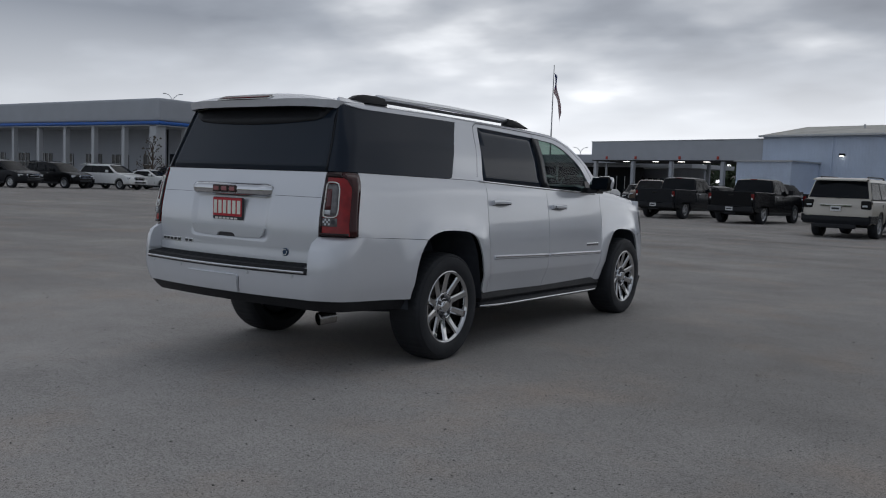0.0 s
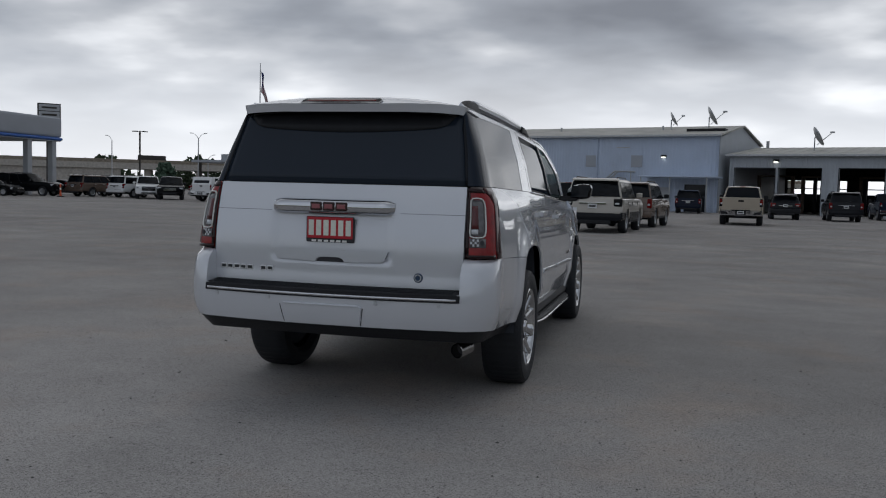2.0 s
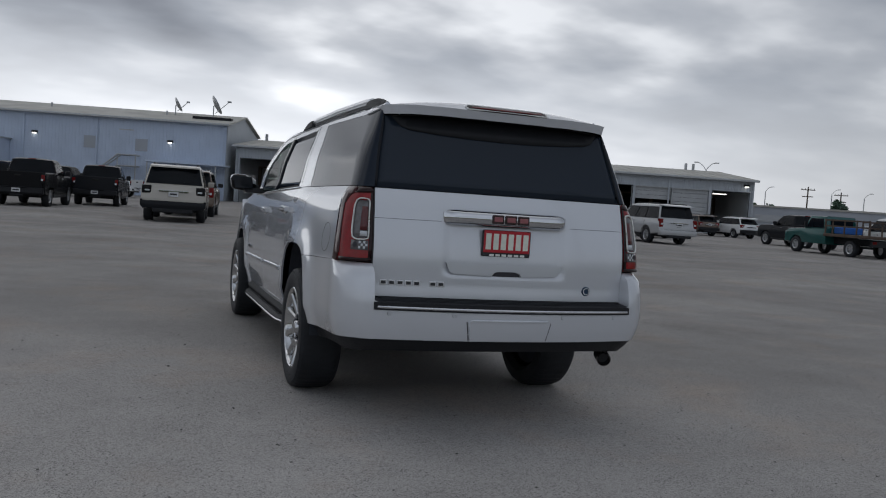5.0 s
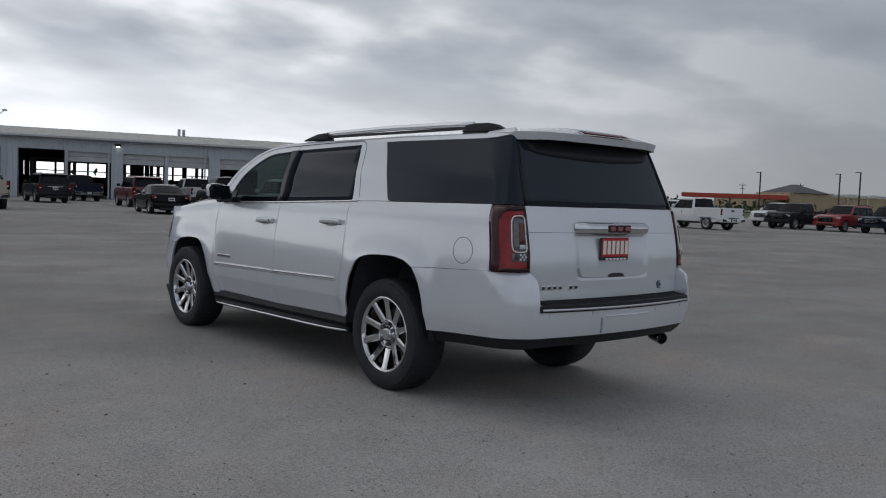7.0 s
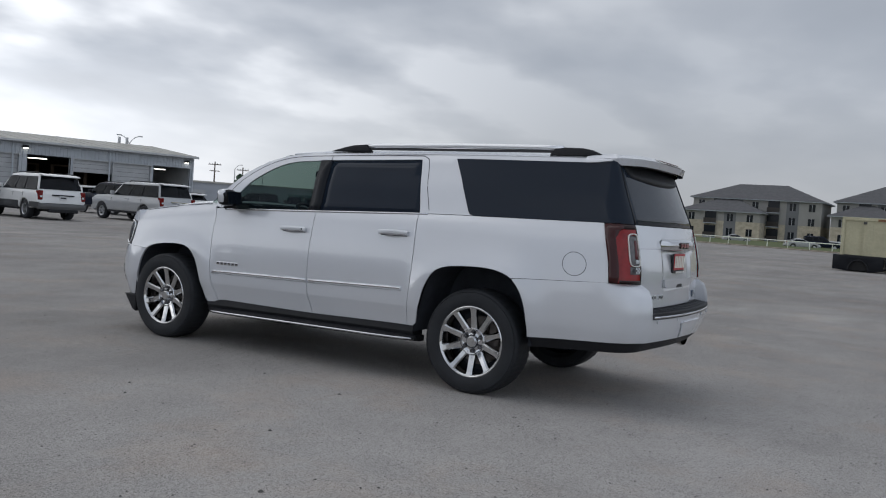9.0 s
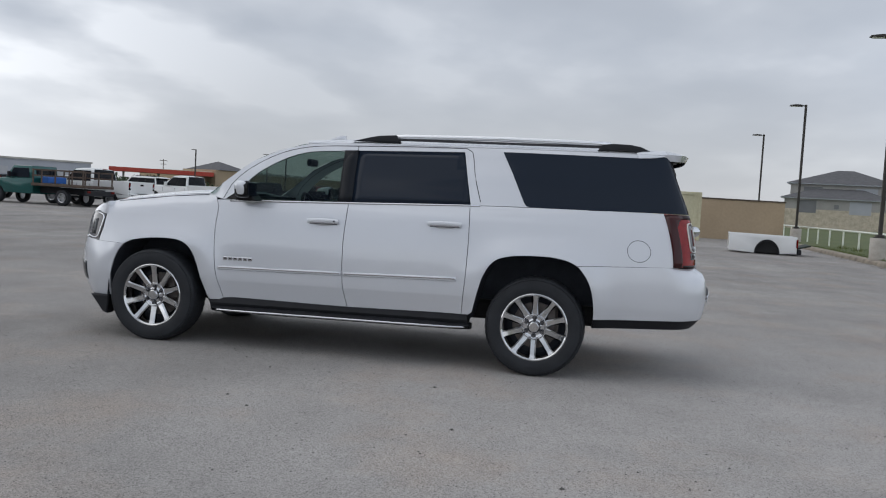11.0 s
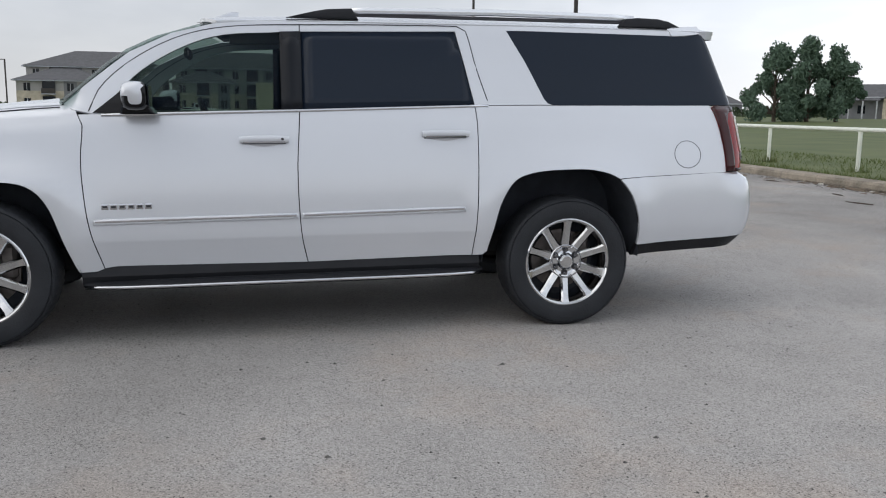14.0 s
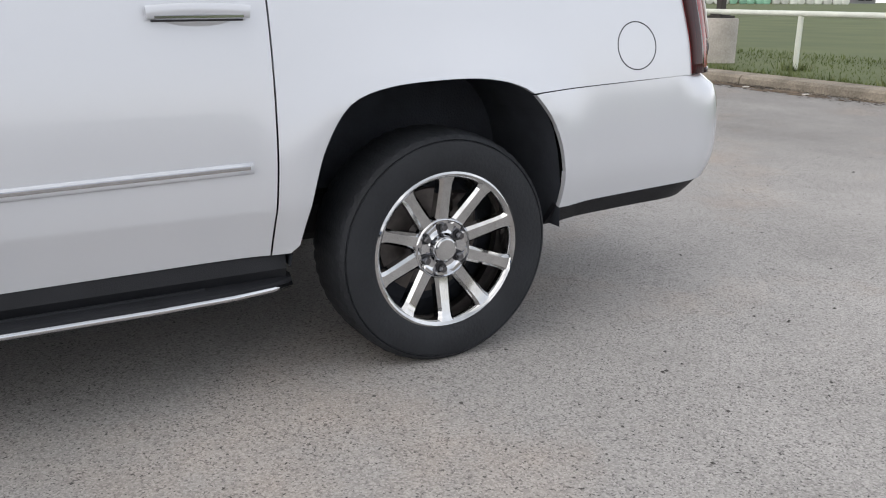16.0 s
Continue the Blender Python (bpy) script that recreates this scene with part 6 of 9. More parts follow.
# ---- the parked rows ----
BLACK, DKBLUE, WHITE, SILVER, BEIGE, BROWN, GREY, RED, MAROON, GREEN, DKGREY, TAN = (0.004, 0.0045, 0.006), (0.007, 0.011, 0.024), (0.72, 0.73, 0.73), (0.42, 0.43, 0.44), (0.42, 0.395, 0.35), (0.13, 0.095, 0.075), (0.085, 0.088, 0.092), (0.25, 0.02, 0.02), (0.11, 0.012, 0.02), (0.012, 0.085, 0.08), (0.013, 0.0145, 0.018), (0.38, 0.33, 0.26)
ROW = [
    ("large_suv", BEIGE, -0.55, 25.4, 6, "beige full-size suv with dark lower bumper", dict(dual_tone=DKGREY, dark_lamps=True)),
    ("large_suv", BROWN, 0.35, 32.0, 8, "brown full-size suv with roof rails", {}),
    ("pickup", BLACK, -6.1, 33.2, 7, "black crew-cab pickup with dark bumper", {}),
    ("pickup", DKGREY, -10.1, 34.8, 7, "dark grey crew-cab pickup with dark bumper", {}),
    ("pickup", DKGREY, -3.5, 39.2, 5, "dark grey pickup parked behind others", {}),
    ("pickup", WHITE, -17.25, 37.9, 8, "white crew-cab pickup beside a matching one", {}),
    ("pickup", WHITE, -19.9, 37.6, 8, "white crew-cab pickup beside a matching one", {}),
    ("pickup", BLACK, -11.6, 39.4, 7, "black pickup behind the dark grey one", {}),
    ("pickup", BROWN, -16.9, 51.5, 168, "brown pickup facing out by the canopy", {}),
    ("crossover", DKGREY, -20.6, 58.0, 165, "dark crossover facing out by the canopy", {}),
    ("sedan", BLACK, -53.2, 52.6, 80, "black sedan by the showroom columns", {}),
    ("large_suv", BLACK, -53.3, 57.0, 80, "black suv by the showroom columns", {}),
    ("pickup", TAN, 5.4, 39.8, 6, "tan pickup with bright rear bumper", dict(bright_bumper=True)),
    ("large_suv", DKBLUE, 3.4, 68.5, 3, "dark full-size suv near the hall", {}),
    ("crossover", DKGREY, 9.4, 56.0, 4, "dark grey crossover near the bays", {}),
    ("large_suv", DKGREY, 12.9, 55.0, 4, "charcoal boxy suv near the bays", {}),
    ("pickup", DKBLUE, 17.4, 62.0, 4, "dark blue pickup with chrome bumper near the bays", dict(bright_bumper=True)),
    ("sedan", BLACK, 12.9, 36.4, 10, "black four-door sedan with red lamps", {}),
    ("large_suv", MAROON, 16.4, 48.0, 8, "maroon suv between other cars", {}),
    ("pickup", SILVER, 20.2, 48.0, 10, "silver pickup between other cars", {}),
    ("pickup", BLACK, 15.7, 34.0, 10, "black lifted crew-cab pickup", {}),
    ("large_suv", WHITE, 16.5, 30.2, 9, "white suv with grey lower panels", dict(dual_tone=GREY)),
    ("long_suv", SILVER, 22.7, 30.3, 4, "silver long full-size suv", {}),
    ("large_suv", DKBLUE, 28.3, 39.6, 2, "dark blue suv between white and silver suvs", {}),
    ("crossover", WHITE, 36.0, 53.5, 8, "white crossover by the workshop", {}),
    ("sedan", WHITE, 32.2, 54.6, 14, "white sedan in front of the workshop doors", {}),
    ("crossover", BROWN, 42.3, 53.4, 5, "brown crossover near the bays", {}),
    ("crossover", WHITE, 45.0, 51.8, 0, "white crossover near the bays", {}),
    ("pickup", DKGREY, 36.9, 35.0, 4, "dark pickup behind the flatbed", {}),
    ("pickup", WHITE, 33.4, 24.6, 8, "white crew-cab pickup with dark bumper", {}),
    ("pickup", WHITE, 43.6, 24.6, 12, "white pickup in the far row", {}),
    ("pickup", WHITE, 50.0, 35.0, 12, "white pickup in the far row", {}),
    ("large_suv", WHITE, 60.0, 38.0, 10, "white suv in the far row", {}),
    ("pickup", WHITE, 63.6, 30.0, -88, "white pickup with black front", {}),
    ("pickup", DKGREY, 60.0, 26.6, -86, "dark grey pickup facing the lot", {}),
    ("large_suv", RED, 60.2, 23.4, -86, "red suv facing the lot", {}),
    ("large_suv", DKBLUE, 60.4, 20.2, -84, "dark blue suv facing the lot", {}),
    ("crossover", WHITE, 76, 24, -80, "white crossover in the far row", {}),
    ("sedan", DKBLUE, 74, 30, -80, "dark sedan in the far row", {}),
    ("sedan", SILVER, 153, 31, 160, "silver sedan far off by the fence", {}),
    ("sedan", SILVER, 124, 16, 160, "silver sedan far off by the fence", {}),
    ("large_suv", DKBLUE, 128, 14, 165, "dark suv far off by the fence", {}),
    ("pickup", WHITE, 132, 11.5, 165, "white pickup far off by the fence", {}),
    ("crossover", DKGREY, -50.6, 23.6, 78, "dark grey crossover facing out of the row", {}),
    ("crossover", BLACK, -51.3, 27.6, 78, "black crossover facing out of the row", {}),
    ("crossover", WHITE, -50.2, 31.0, 78, "white crossover facing out of the row", {}),
    ("sedan", WHITE, -50.5, 34.7, 78, "white sedan facing out of the row", {}),
    ("crossover", DKBLUE, -51.0, 38.0, 78, "dark blue crossover facing out of the row", {}),
    ("crossover", SILVER, -49.9, 40.5, 78, "silver crossover facing out of the row", {}),
    ("crossover", BLACK, -49.4, 42.9, 78, "black crossover facing out of the row", {}),
    ("sedan", BLACK, -56.5, 66.0, 80, "black sedan beyond the showroom", {}),
    ("large_suv", DKGREY, -51.5, 67.0, 78, "dark suv in the back row", {}),
    ("large_suv", BROWN, -48.2, 59.6, 10, "dark brown suv in the back row", {}),
    ("large_suv", WHITE, -44.8, 60.7, 10, "white suv in the back row", {}),
    ("large_suv", WHITE, -42.4, 60.4, 145, "white suv facing out in the back row", {}),
    ("large_suv", BLACK, -39.6, 59.8, 150, "black suv facing out in the back row", {}),
    ("large_suv", WHITE, -36.6, 60.5, 10, "white suv in the back row", {}),
    ("pickup", WHITE, -33.2, 55.2, 10, "white pickup with white bed cap", dict(cap=WHITE)),
    ("pickup", DKBLUE, -10.5, 52.0, 120, "dark blue pickup under the canopy", {}),
    ("crossover", DKGREY, -14.5, 55.0, 120, "dark crossover under the canopy", {}),
    ("pickup", BLACK, -7.0, 55.0, 20, "black pickup near the hall", {}),
    ("pickup", WHITE, -2.6, 66.5, -60, "small white utility truck by the hall", {}),
]
for kind_, color_, x_, y_, az_, label_, more_ in ROW:
    vehicle(kind_, color_, x_, y_, az_, label_, **more_)


def build_flatbed():
    """A teal truck with a stake-sided flatbed."""
    root = thing("flatbed_truck", heading(30.8, 25.6, 5), "teal flatbed truck with wooden stake sides", "truck")
    pm = paint(GREEN)
    WB = 3.9
    prof = [(WB + 0.9, 0.5)] + arch(WB, 0.41, 0.5) + [(1.7, 0.5), (1.7, 1.28), (WB - 0.5, 1.24), (WB + 0.6, 1.18), (WB + 0.9, 1.0)]
    part("body", prism(prof, -0.98, 0.98, bevel=0.06, seg=2), pm, root, smooth=True, angle=38)
    part("cabin", prism([(1.75, 1.25), (1.85, 1.88), (3.0, 1.88), (3.5, 1.25)], -0.86, 0.86, bevel=0.08, seg=2), pm, root, smooth=True, angle=38)
    for s in (-1, 1):
        part("side_window", prism([(2.0, 1.3), (2.05, 1.75), (2.95, 1.75), (3.25, 1.3)], s * 0.862, s * 0.872), M["glass_far"], root)
        part("mirror", box(s * 1.08, 3.05, 1.42, 0.18, 0.1, 0.26, 0.02), M["black"], root)
    part("rear_window", box(0, 1.785, 1.55, 1.3, 0.02, 0.35), M["glass_far"], root)
    part("flatbed", box(0, 0.15, 0.98, 2.25, 3.1, 0.14, 0.02), M["wood"], root)
    part("frame_rail", box(0, 0.4, 0.72, 0.9, 3.6, 0.3), M["black"], root)
    part("rear_bumper", box(0, -1.42, 0.68, 2.1, 0.14, 0.25, 0.02), M["black"], root)
    for s in (-1, 1):
        for y in (-1.3, -0.5, 0.3, 1.1, 1.6):
            part("stake", box(s * 1.08, y, 1.38, 0.05, 0.06, 0.74), M["wood"], root)
        for z in (1.42, 1.70):
            part("stake_board", box(s * 1.12, 0.15, z, 0.03, 3.0, 0.07), M["wood"], root)
        part("tail_lamp", box(s * 0.9, -1.5, 0.75, 0.2, 0.05, 0.1), M["lamp_red"], root)
        part("headlamp", box(s * 0.75, WB + 0.86, 0.95, 0.3, 0.12, 0.18), M["lamp_white"], root)
    part("tool_box", box(0, 1.3, 1.22, 1.3, 0.45, 0.32, 0.03), M["band_blue"], root)
    ty, rm = wheel_meshes(0.40, 0.27, 0.24)
    for s in (-1, 1):
        for cy in (0, WB):
            w = new("tyre", ty)
            w.parent = root
            w.matrix_local = pose(s * 0.85, cy, 0.39, 0, 0, 0 if s < 0 else 180)
            o = new("rim", rm)
            o.parent = w


def build_container():
    """A weathered shipping container; its long side faces -y."""
    root = thing("container", heading(41.4, -1.9, 90), "cream steel container with rust stains on the paving", "container")
    part("body", box(0, 0.05, 1.32, 6.8, 2.38, 2.5, 0.02), M["cream_box"], root)
    part("side", ribbed(-3.38, 3.38, 0.16, 2.46, -1.155, pitch=1.13, depth=0.03), M["cream_box"], root)
    for z in (0.10, 2.52):
        part("side_rail", box(0, -1.17, z, 6.8, 0.10, 0.16, 0.01), M["cream_box"], root)
    for x in (-3.36, 3.36):
        part("corner_post", box(x, -1.17, 1.3, 0.16, 0.12, 2.6, 0.01), M["cream_box"], root)
    part("patch_plate", box(-2.4, -1.19, 2.34, 0.16, 0.03, 0.12), M["joint"], root)
    part("rust_edge", box(-0.9, -1.225, 2.50, 1.9, 0.012, 0.10), M["rust"], root)
    for x in (-2.55, -1.2, 0.7, 2.2):
        part("seam", box(x, -1.19, 1.3, 0.03, 0.02, 2.2), M["cream_box"], root)


def build_bed(m, length, color, label, inside, gate):
    """A pickup bed taken off its truck, lying on the ground; its tail is at -y."""
    root = thing("truck_bed", m, label, "truck bed", "loose truck beds")
    pm = paint(color)
    h, r, c = 0.76, 0.44, -length / 2 + 1.08
    for s in (-1, 1):
        arc = [(c + r * math.cos(math.pi * k / 10), 0.03 + 0.52 * math.sin(math.pi * k / 10)) for k in range(11)]
        prof = [(length / 2, 0.08)] + arc + [(-length / 2, 0.10), (-length / 2, h - 0.03), (length / 2, h)]
        part("bed_side", prism(prof, s * 0.90, s * 0.99, bevel=0.025, seg=2), pm, root, smooth=True, angle=35)
        part("wheel_arch_trim", tube([(s * 0.985, y, z) for y, z in arc], 0.035, 6), M["black"], root)
        part("inner_arch", box(s * 0.78, c, 0.28, 0.26, 2 * r + 0.1, 0.5, 0.05), M["dark"], root)
        part("tail_lamp", box(s * 0.93, -length / 2 + 0.02, 0.48, 0.12, 0.12, 0.36, 0.03), M["lamp_red"] if max(color) > 0.3 else M["black_gloss"], root)
    part("bed_floor", box(0, 0, 0.24, 1.8, length - 0.02, 0.07), inside, root)
    part("front_panel", box(0, length / 2 - 0.03, 0.46, 1.8, 0.06, 0.56, 0.01), pm, root)
    part("cross_member", box(0, length * 0.2, 0.12, 1.5, 0.10, 0.14), M["black"], root)
    part("cross_member", box(0, -length * 0.3, 0.12, 1.5, 0.10, 0.14), M["black"], root)
    if gate:
        g = part("tailgate", box(0, -0.27, 0, 1.7, 0.54, 0.06, 0.02), inside, root, "lowered dark tailgate")
        g.matrix_local = pose(0, -length / 2, 0.28, -16)
        part("bumper", box(0, -length / 2 - 0.10, 0.16, 1.8, 0.16, 0.2, 0.03), M["black"], root)


def build_enclosure():
    m, n = wall_frame(46.2, -4.6, 47.2, -10.9)
    root = thing("enclosure", m, "tan walled bin enclosure at the end of the kerb", "enclosure", kind="structure")
    part("front_wall", box(n / 2, 0.1, 1.2, n, 0.2, 2.4), M["tan_wall"], root)
    part("cap", box(n / 2, 0.1, 2.44, n + 0.1, 0.3, 0.08), M["bark"], root)
    for x in (0.1, n - 0.1):
        part("side_wall", box(x, 2.0, 1.2, 0.2, 3.6, 2.4), M["tan_wall"], root)
        part("cap", box(x, 2.0, 2.44, 0.3, 3.5, 0.076), M["bark"], root)


def build_cone(x, y):
    root = thing("traffic_cone", pose(x, y, 0), "orange traffic delineator post", "traffic cone")
    part("base", box(0, 0, 0.04, 0.45, 0.45, 0.08, 0.02), M["black"], root)
    part("post", lathe([(0.10, 0.08), (0.06, 0.5), (0.05, 1.05), (0.0, 1.08)], 10, axis="z"), M["cone"], root)
    part("band", lathe([(0.068, 0.6), (0.064, 0.75)], 10, axis="z"), M["white_paint"], root)


build_flatbed()
build_container()
build_enclosure()
build_bed(heading(28.35, -6.55, 6), 2.5, WHITE, "white pickup bed lying on the ground, tailgate lowered", M["dark_green"], True)
build_bed(heading(38.4, 0.35, 8), 2.2, DKGREY, "black pickup bed lying before the container", M["black"], False)
build_cone(-47.4, 55.5)


# ---- the white suv ----
def curve(pairs):
    """A smooth line through (t, value) pairs."""
    ts, vs = [p[0] for p in pairs], [p[1] for p in pairs]
    if ts[0] > ts[-1]:
        ts, vs = ts[::-1], vs[::-1]
    n = len(ts)
    sl = []
    for i in range(n):
        a, b = max(i - 1, 0), min(i + 1, n - 1)
        sl.append((vs[b] - vs[a]) / (ts[b] - ts[a]))

    def at(t):
        if t <= ts[0]:
            return vs[0] + sl[0] * (t - ts[0])
        if t >= ts[-1]:
            return vs[-1] + sl[-1] * (t - ts[-1])
        i = 0
        while t > ts[i + 1]:
            i += 1
        h = ts[i + 1] - ts[i]
        s = (t - ts[i]) / h
        return (2 * s**3 - 3 * s**2 + 1) * vs[i] + (s**3 - 2 * s**2 + s) * h * sl[i] + (-2 * s**3 + 3 * s**2) * vs[i + 1] + (s**3 - s**2) * h * sl[i + 1]

    return at


def spline(points, step=0.05):
    """More points along a smooth open line."""
    d = [0.0]
    for a, b in zip(points, points[1:]):
        d.append(d[-1] + math.dist(a, b))
    fx, fy = curve(list(zip(d, [p[0] for p in points]))), curve(list(zip(d, [p[1] for p in points])))
    n = max(2, round(d[-1] / step))
    return [(fx(d[-1] * i / n), fy(d[-1] * i / n)) for i in range(n + 1)]


def dense(points, step=0.08):
    out = []
    for a, b in zip(points, points[1:]):
        n = max(1, round(math.dist(a, b) / step))
        out += [(a[0] + (b[0] - a[0]) * i / n, a[1] + (b[1] - a[1]) * i / n) for i in range(n)]
    return out + [points[-1]]


section = curve([(0.34, 0.900), (0.42, 0.940), (0.50, 0.962), (0.565, 0.982), (0.60, 0.9945), (0.65, 0.9980), (0.75, 1.0), (0.92, 0.992), (1.06, 0.977), (1.17, 0.962), (1.25, 0.948), (1.30, 0.925), (1.345, 0.893), (1.55, 0.820), (1.70, 0.762), (1.775, 0.735), (1.81, 0.716), (1.845, 0.65)])
taper = curve([(-1.3, 0.955), (-1.0, 0.972), (-0.5, 0.990), (0.0, 1.0), (1.5, 1.0), (2.4, 0.992), (3.0, 0.985), (3.5, 0.975), (3.8, 0.958), (4.1, 0.92)])
hood_line = curve([(2.70, 1.345), (2.82, 1.338), (3.07, 1.322), (3.41, 1.285), (3.67, 1.250), (3.84, 1.215), (3.95, 1.14)])
rear_face = curve([(0.45, -1.262), (0.76, -1.256), (0.95, -1.262), (1.10, -1.248), (1.35, -1.188), (1.55, -1.105), (1.75, -1.02), (1.82, -0.985)])
bumper_face = curve([(0.40, -1.24), (0.49, -1.325), (0.56, -1.365), (0.68, -1.385), (0.76, -1.382), (0.84, -1.370), (0.89, -1.350), (0.92, -1.318), (0.938, -1.275)])
nose_face = curve([(0.24, 4.10), (0.40, 4.21), (0.55, 4.285), (0.77, 4.305), (0.90, 4.275), (1.0, 4.255), (1.12, 4.20), (1.2, 4.10)])
FRONT_ARCH = [(3.748, 0.395), (3.735, 0.566), (3.690, 0.738), (3.620, 0.850), (3.509, 0.905), (3.276, 0.932), (3.085, 0.922), (3.000, 0.880), (2.937, 0.795), (2.892, 0.671), (2.850, 0.544), (2.800, 0.420)]
REAR_ARCH = [(0.522, 0.405), (0.497, 0.52), (0.467, 0.645), (0.429, 0.774), (0.352, 0.893), (0.243, 0.938), (0.031, 0.958), (-0.150, 0.953), (-0.290, 0.912), (-0.380, 0.822), (-0.424, 0.722), (-0.449, 0.575), (-0.455, 0.415)]
UC, CORNER, XB = -0.98, 0.30, 0.80


def flare(y, z):
    """How far the skin swells round the wheel openings."""
    f = 0.0
    for cy, top in ((0.025, 0.955), (3.275, 0.93)):
        dy, dz = abs(y - cy) / 0.50, max(0.0, z - 0.38) / (top - 0.38)
        q = (dy**3.2 + dz**3.2) ** (1 / 3.2)
        f = max(f, 0.026 * math.exp(-(((q - 1.0) / 0.17) ** 2)))
    return f


def side_half(y, z):
    k = max(0.0, min(1.0, (z - 1.25) / 0.3))
    x = section(z) * (1 - (1 - taper(y)) * (1 - 0.75 * k)) + flare(y, z)
    if y > 2.75:
        d = hood_line(y) - z
        if d < 0.09:
            k = min(1.0, (0.09 - d) / 0.09)
            x -= 0.085 * (1 - math.sqrt(max(0.0, 1 - k * k))) * min(1, (y - 2.75) / 0.15)
    return x


rear_in = curve([(0.45, 0.785), (1.0, 0.785), (1.34, 0.780), (1.45, 0.768), (1.60, 0.744), (1.77, 0.708), (1.82, 0.690)])


def skin(face, xin_drop=0.18, depth=0.18, crown=0.095):
    """A map from (u, z) to the half body: u runs along the side like y and on round the rear corner to the middle."""
    def at(u, z, s, off=0.0):
        yr = face(z)
        xs = side_half(-0.95, z)
        xin = rear_in(z) if xin_drop < 0.2 else xs - xin_drop
        drop = xs - xin
        yin = yr + crown * (xin / 0.8) ** 2 * 0.62
        start = yin + depth
        if u >= -0.4:
            p = Vector((side_half(u, z) + off, u, z))
        elif u >= UC:
            k = (u + 0.4) / (UC + 0.4)
            y = -0.4 + (start + 0.4) * k
            p = Vector((side_half(y, z) * (1 - k) + k * (xs + (side_half(y, z) - xs) * (1 - k)) + off, y, z))
        elif u >= UC - CORNER:
            a = (UC - u) / CORNER * math.pi / 2
            p = Vector((xin + (drop + off) * math.cos(a), start - (depth + off) * math.sin(a), z))
        else:
            k = max(0.0, 1 - (UC - CORNER - u) / XB)
            x = xin * k
            p = Vector((x, yr + crown * (x / 0.8) ** 2 * 0.62 - off, z))
        return Vector((p.x * s, p.y, p.z))
    return at


body_skin = skin(rear_face)
bumper_skin = skin(bumper_face, 0.22, 0.25, 0.13)


def rear_y(x, z, face=rear_face, crown=0.095):
    return face(z) + crown * (x / 0.8) ** 2 * 0.62


def front_skin(u, z, s, off=0.0):
    if u <= 3.78:
        return Vector((s * (side_half(u, z) + off), u, z))
    a = min(1.0, (u - 3.78) / 0.9) * math.pi / 2
    xs = side_half(3.78, min(z, 1.1))
    c, sn = max(0.0, math.cos(a)), math.sin(a)
    return Vector((s * (xs + off) * c**0.9, 3.78 + (nose_face(z) - 3.78 + off) * sn**0.95, z))


def panel(outline, fn, step=0.07, thick=0.014, bm=None, lines=()):
    """An outline in surface coordinates, cut fine, laid on a surface and given thickness."""
    tmp = bmesh.new()
    tmp.faces.new([tmp.verts.new((a, b, 0)) for a, b in outline])
    us, vs = [p[0] for p in outline], [p[1] for p in outline]
    for lo, hi, axis in ((min(us), max(us), 0), (min(vs), max(vs), 1)):
        n = int((hi - lo) / step)
        for i in range(1, n + 1):
            c = lo + (hi - lo) * i / (n + 1)
            co, no = [0, 0, 0], [0, 0, 0]
            co[axis], no[axis] = c, 1
            bmesh.ops.bisect_plane(tmp, geom=tmp.verts[:] + tmp.edges[:] + tmp.faces[:], plane_co=co, plane_no=no, dist=1e-5)
    for z in lines:
        bmesh.ops.bisect_plane(tmp, geom=tmp.verts[:] + tmp.edges[:] + tmp.faces[:], plane_co=(0, z, 0), plane_no=(0, 1, 0), dist=1e-5)
    bmesh.ops.triangulate(tmp, faces=[f for f in tmp.faces if len(f.verts) > 4])
    for v in tmp.verts:
        v.co = fn(v.co.x, v.co.y)
    tmp.normal_update()
    if thick:
        # normals face outward before the sheet grows inward
        if sum(f.normal.dot(Vector((f.calc_center_median().x, (f.calc_center_median().y - 1.4) * 0.6, f.calc_center_median().z - 0.75))) * f.calc_area() for f in tmp.faces) < 0:
            bmesh.ops.reverse_faces(tmp, faces=tmp.faces[:])
            tmp.normal_update()
        rim = [e for e in tmp.edges if e.is_boundary]
        nrm = {v: v.normal.copy() for v in tmp.verts}
        ext = bmesh.ops.extrude_edge_only(tmp, edges=rim)
        olds = {}
        for e in rim:
            for v in e.verts:
                olds[v] = True
        newv = [g for g in ext["geom"] if isinstance(g, bmesh.types.BMVert)]
        for v in newv:
            near = min((w for e in v.link_edges for w in e.verts if w in olds), key=lambda w: (w.co - v.co).length, default=None)
            if near is not None:
                v.co = near.co - nrm[near] * thick
    if bm is None:
        return tmp
    me = bpy.data.meshes.new("t")
    tmp.to_mesh(me)
    tmp.free()
    bm.from_mesh(me)
    bpy.data.meshes.remove(me)
    return bm


def on_side(s, off=0.0, fn=None):
    fn = fn or body_skin
    return lambda u, z: fn(u, z, s, off)


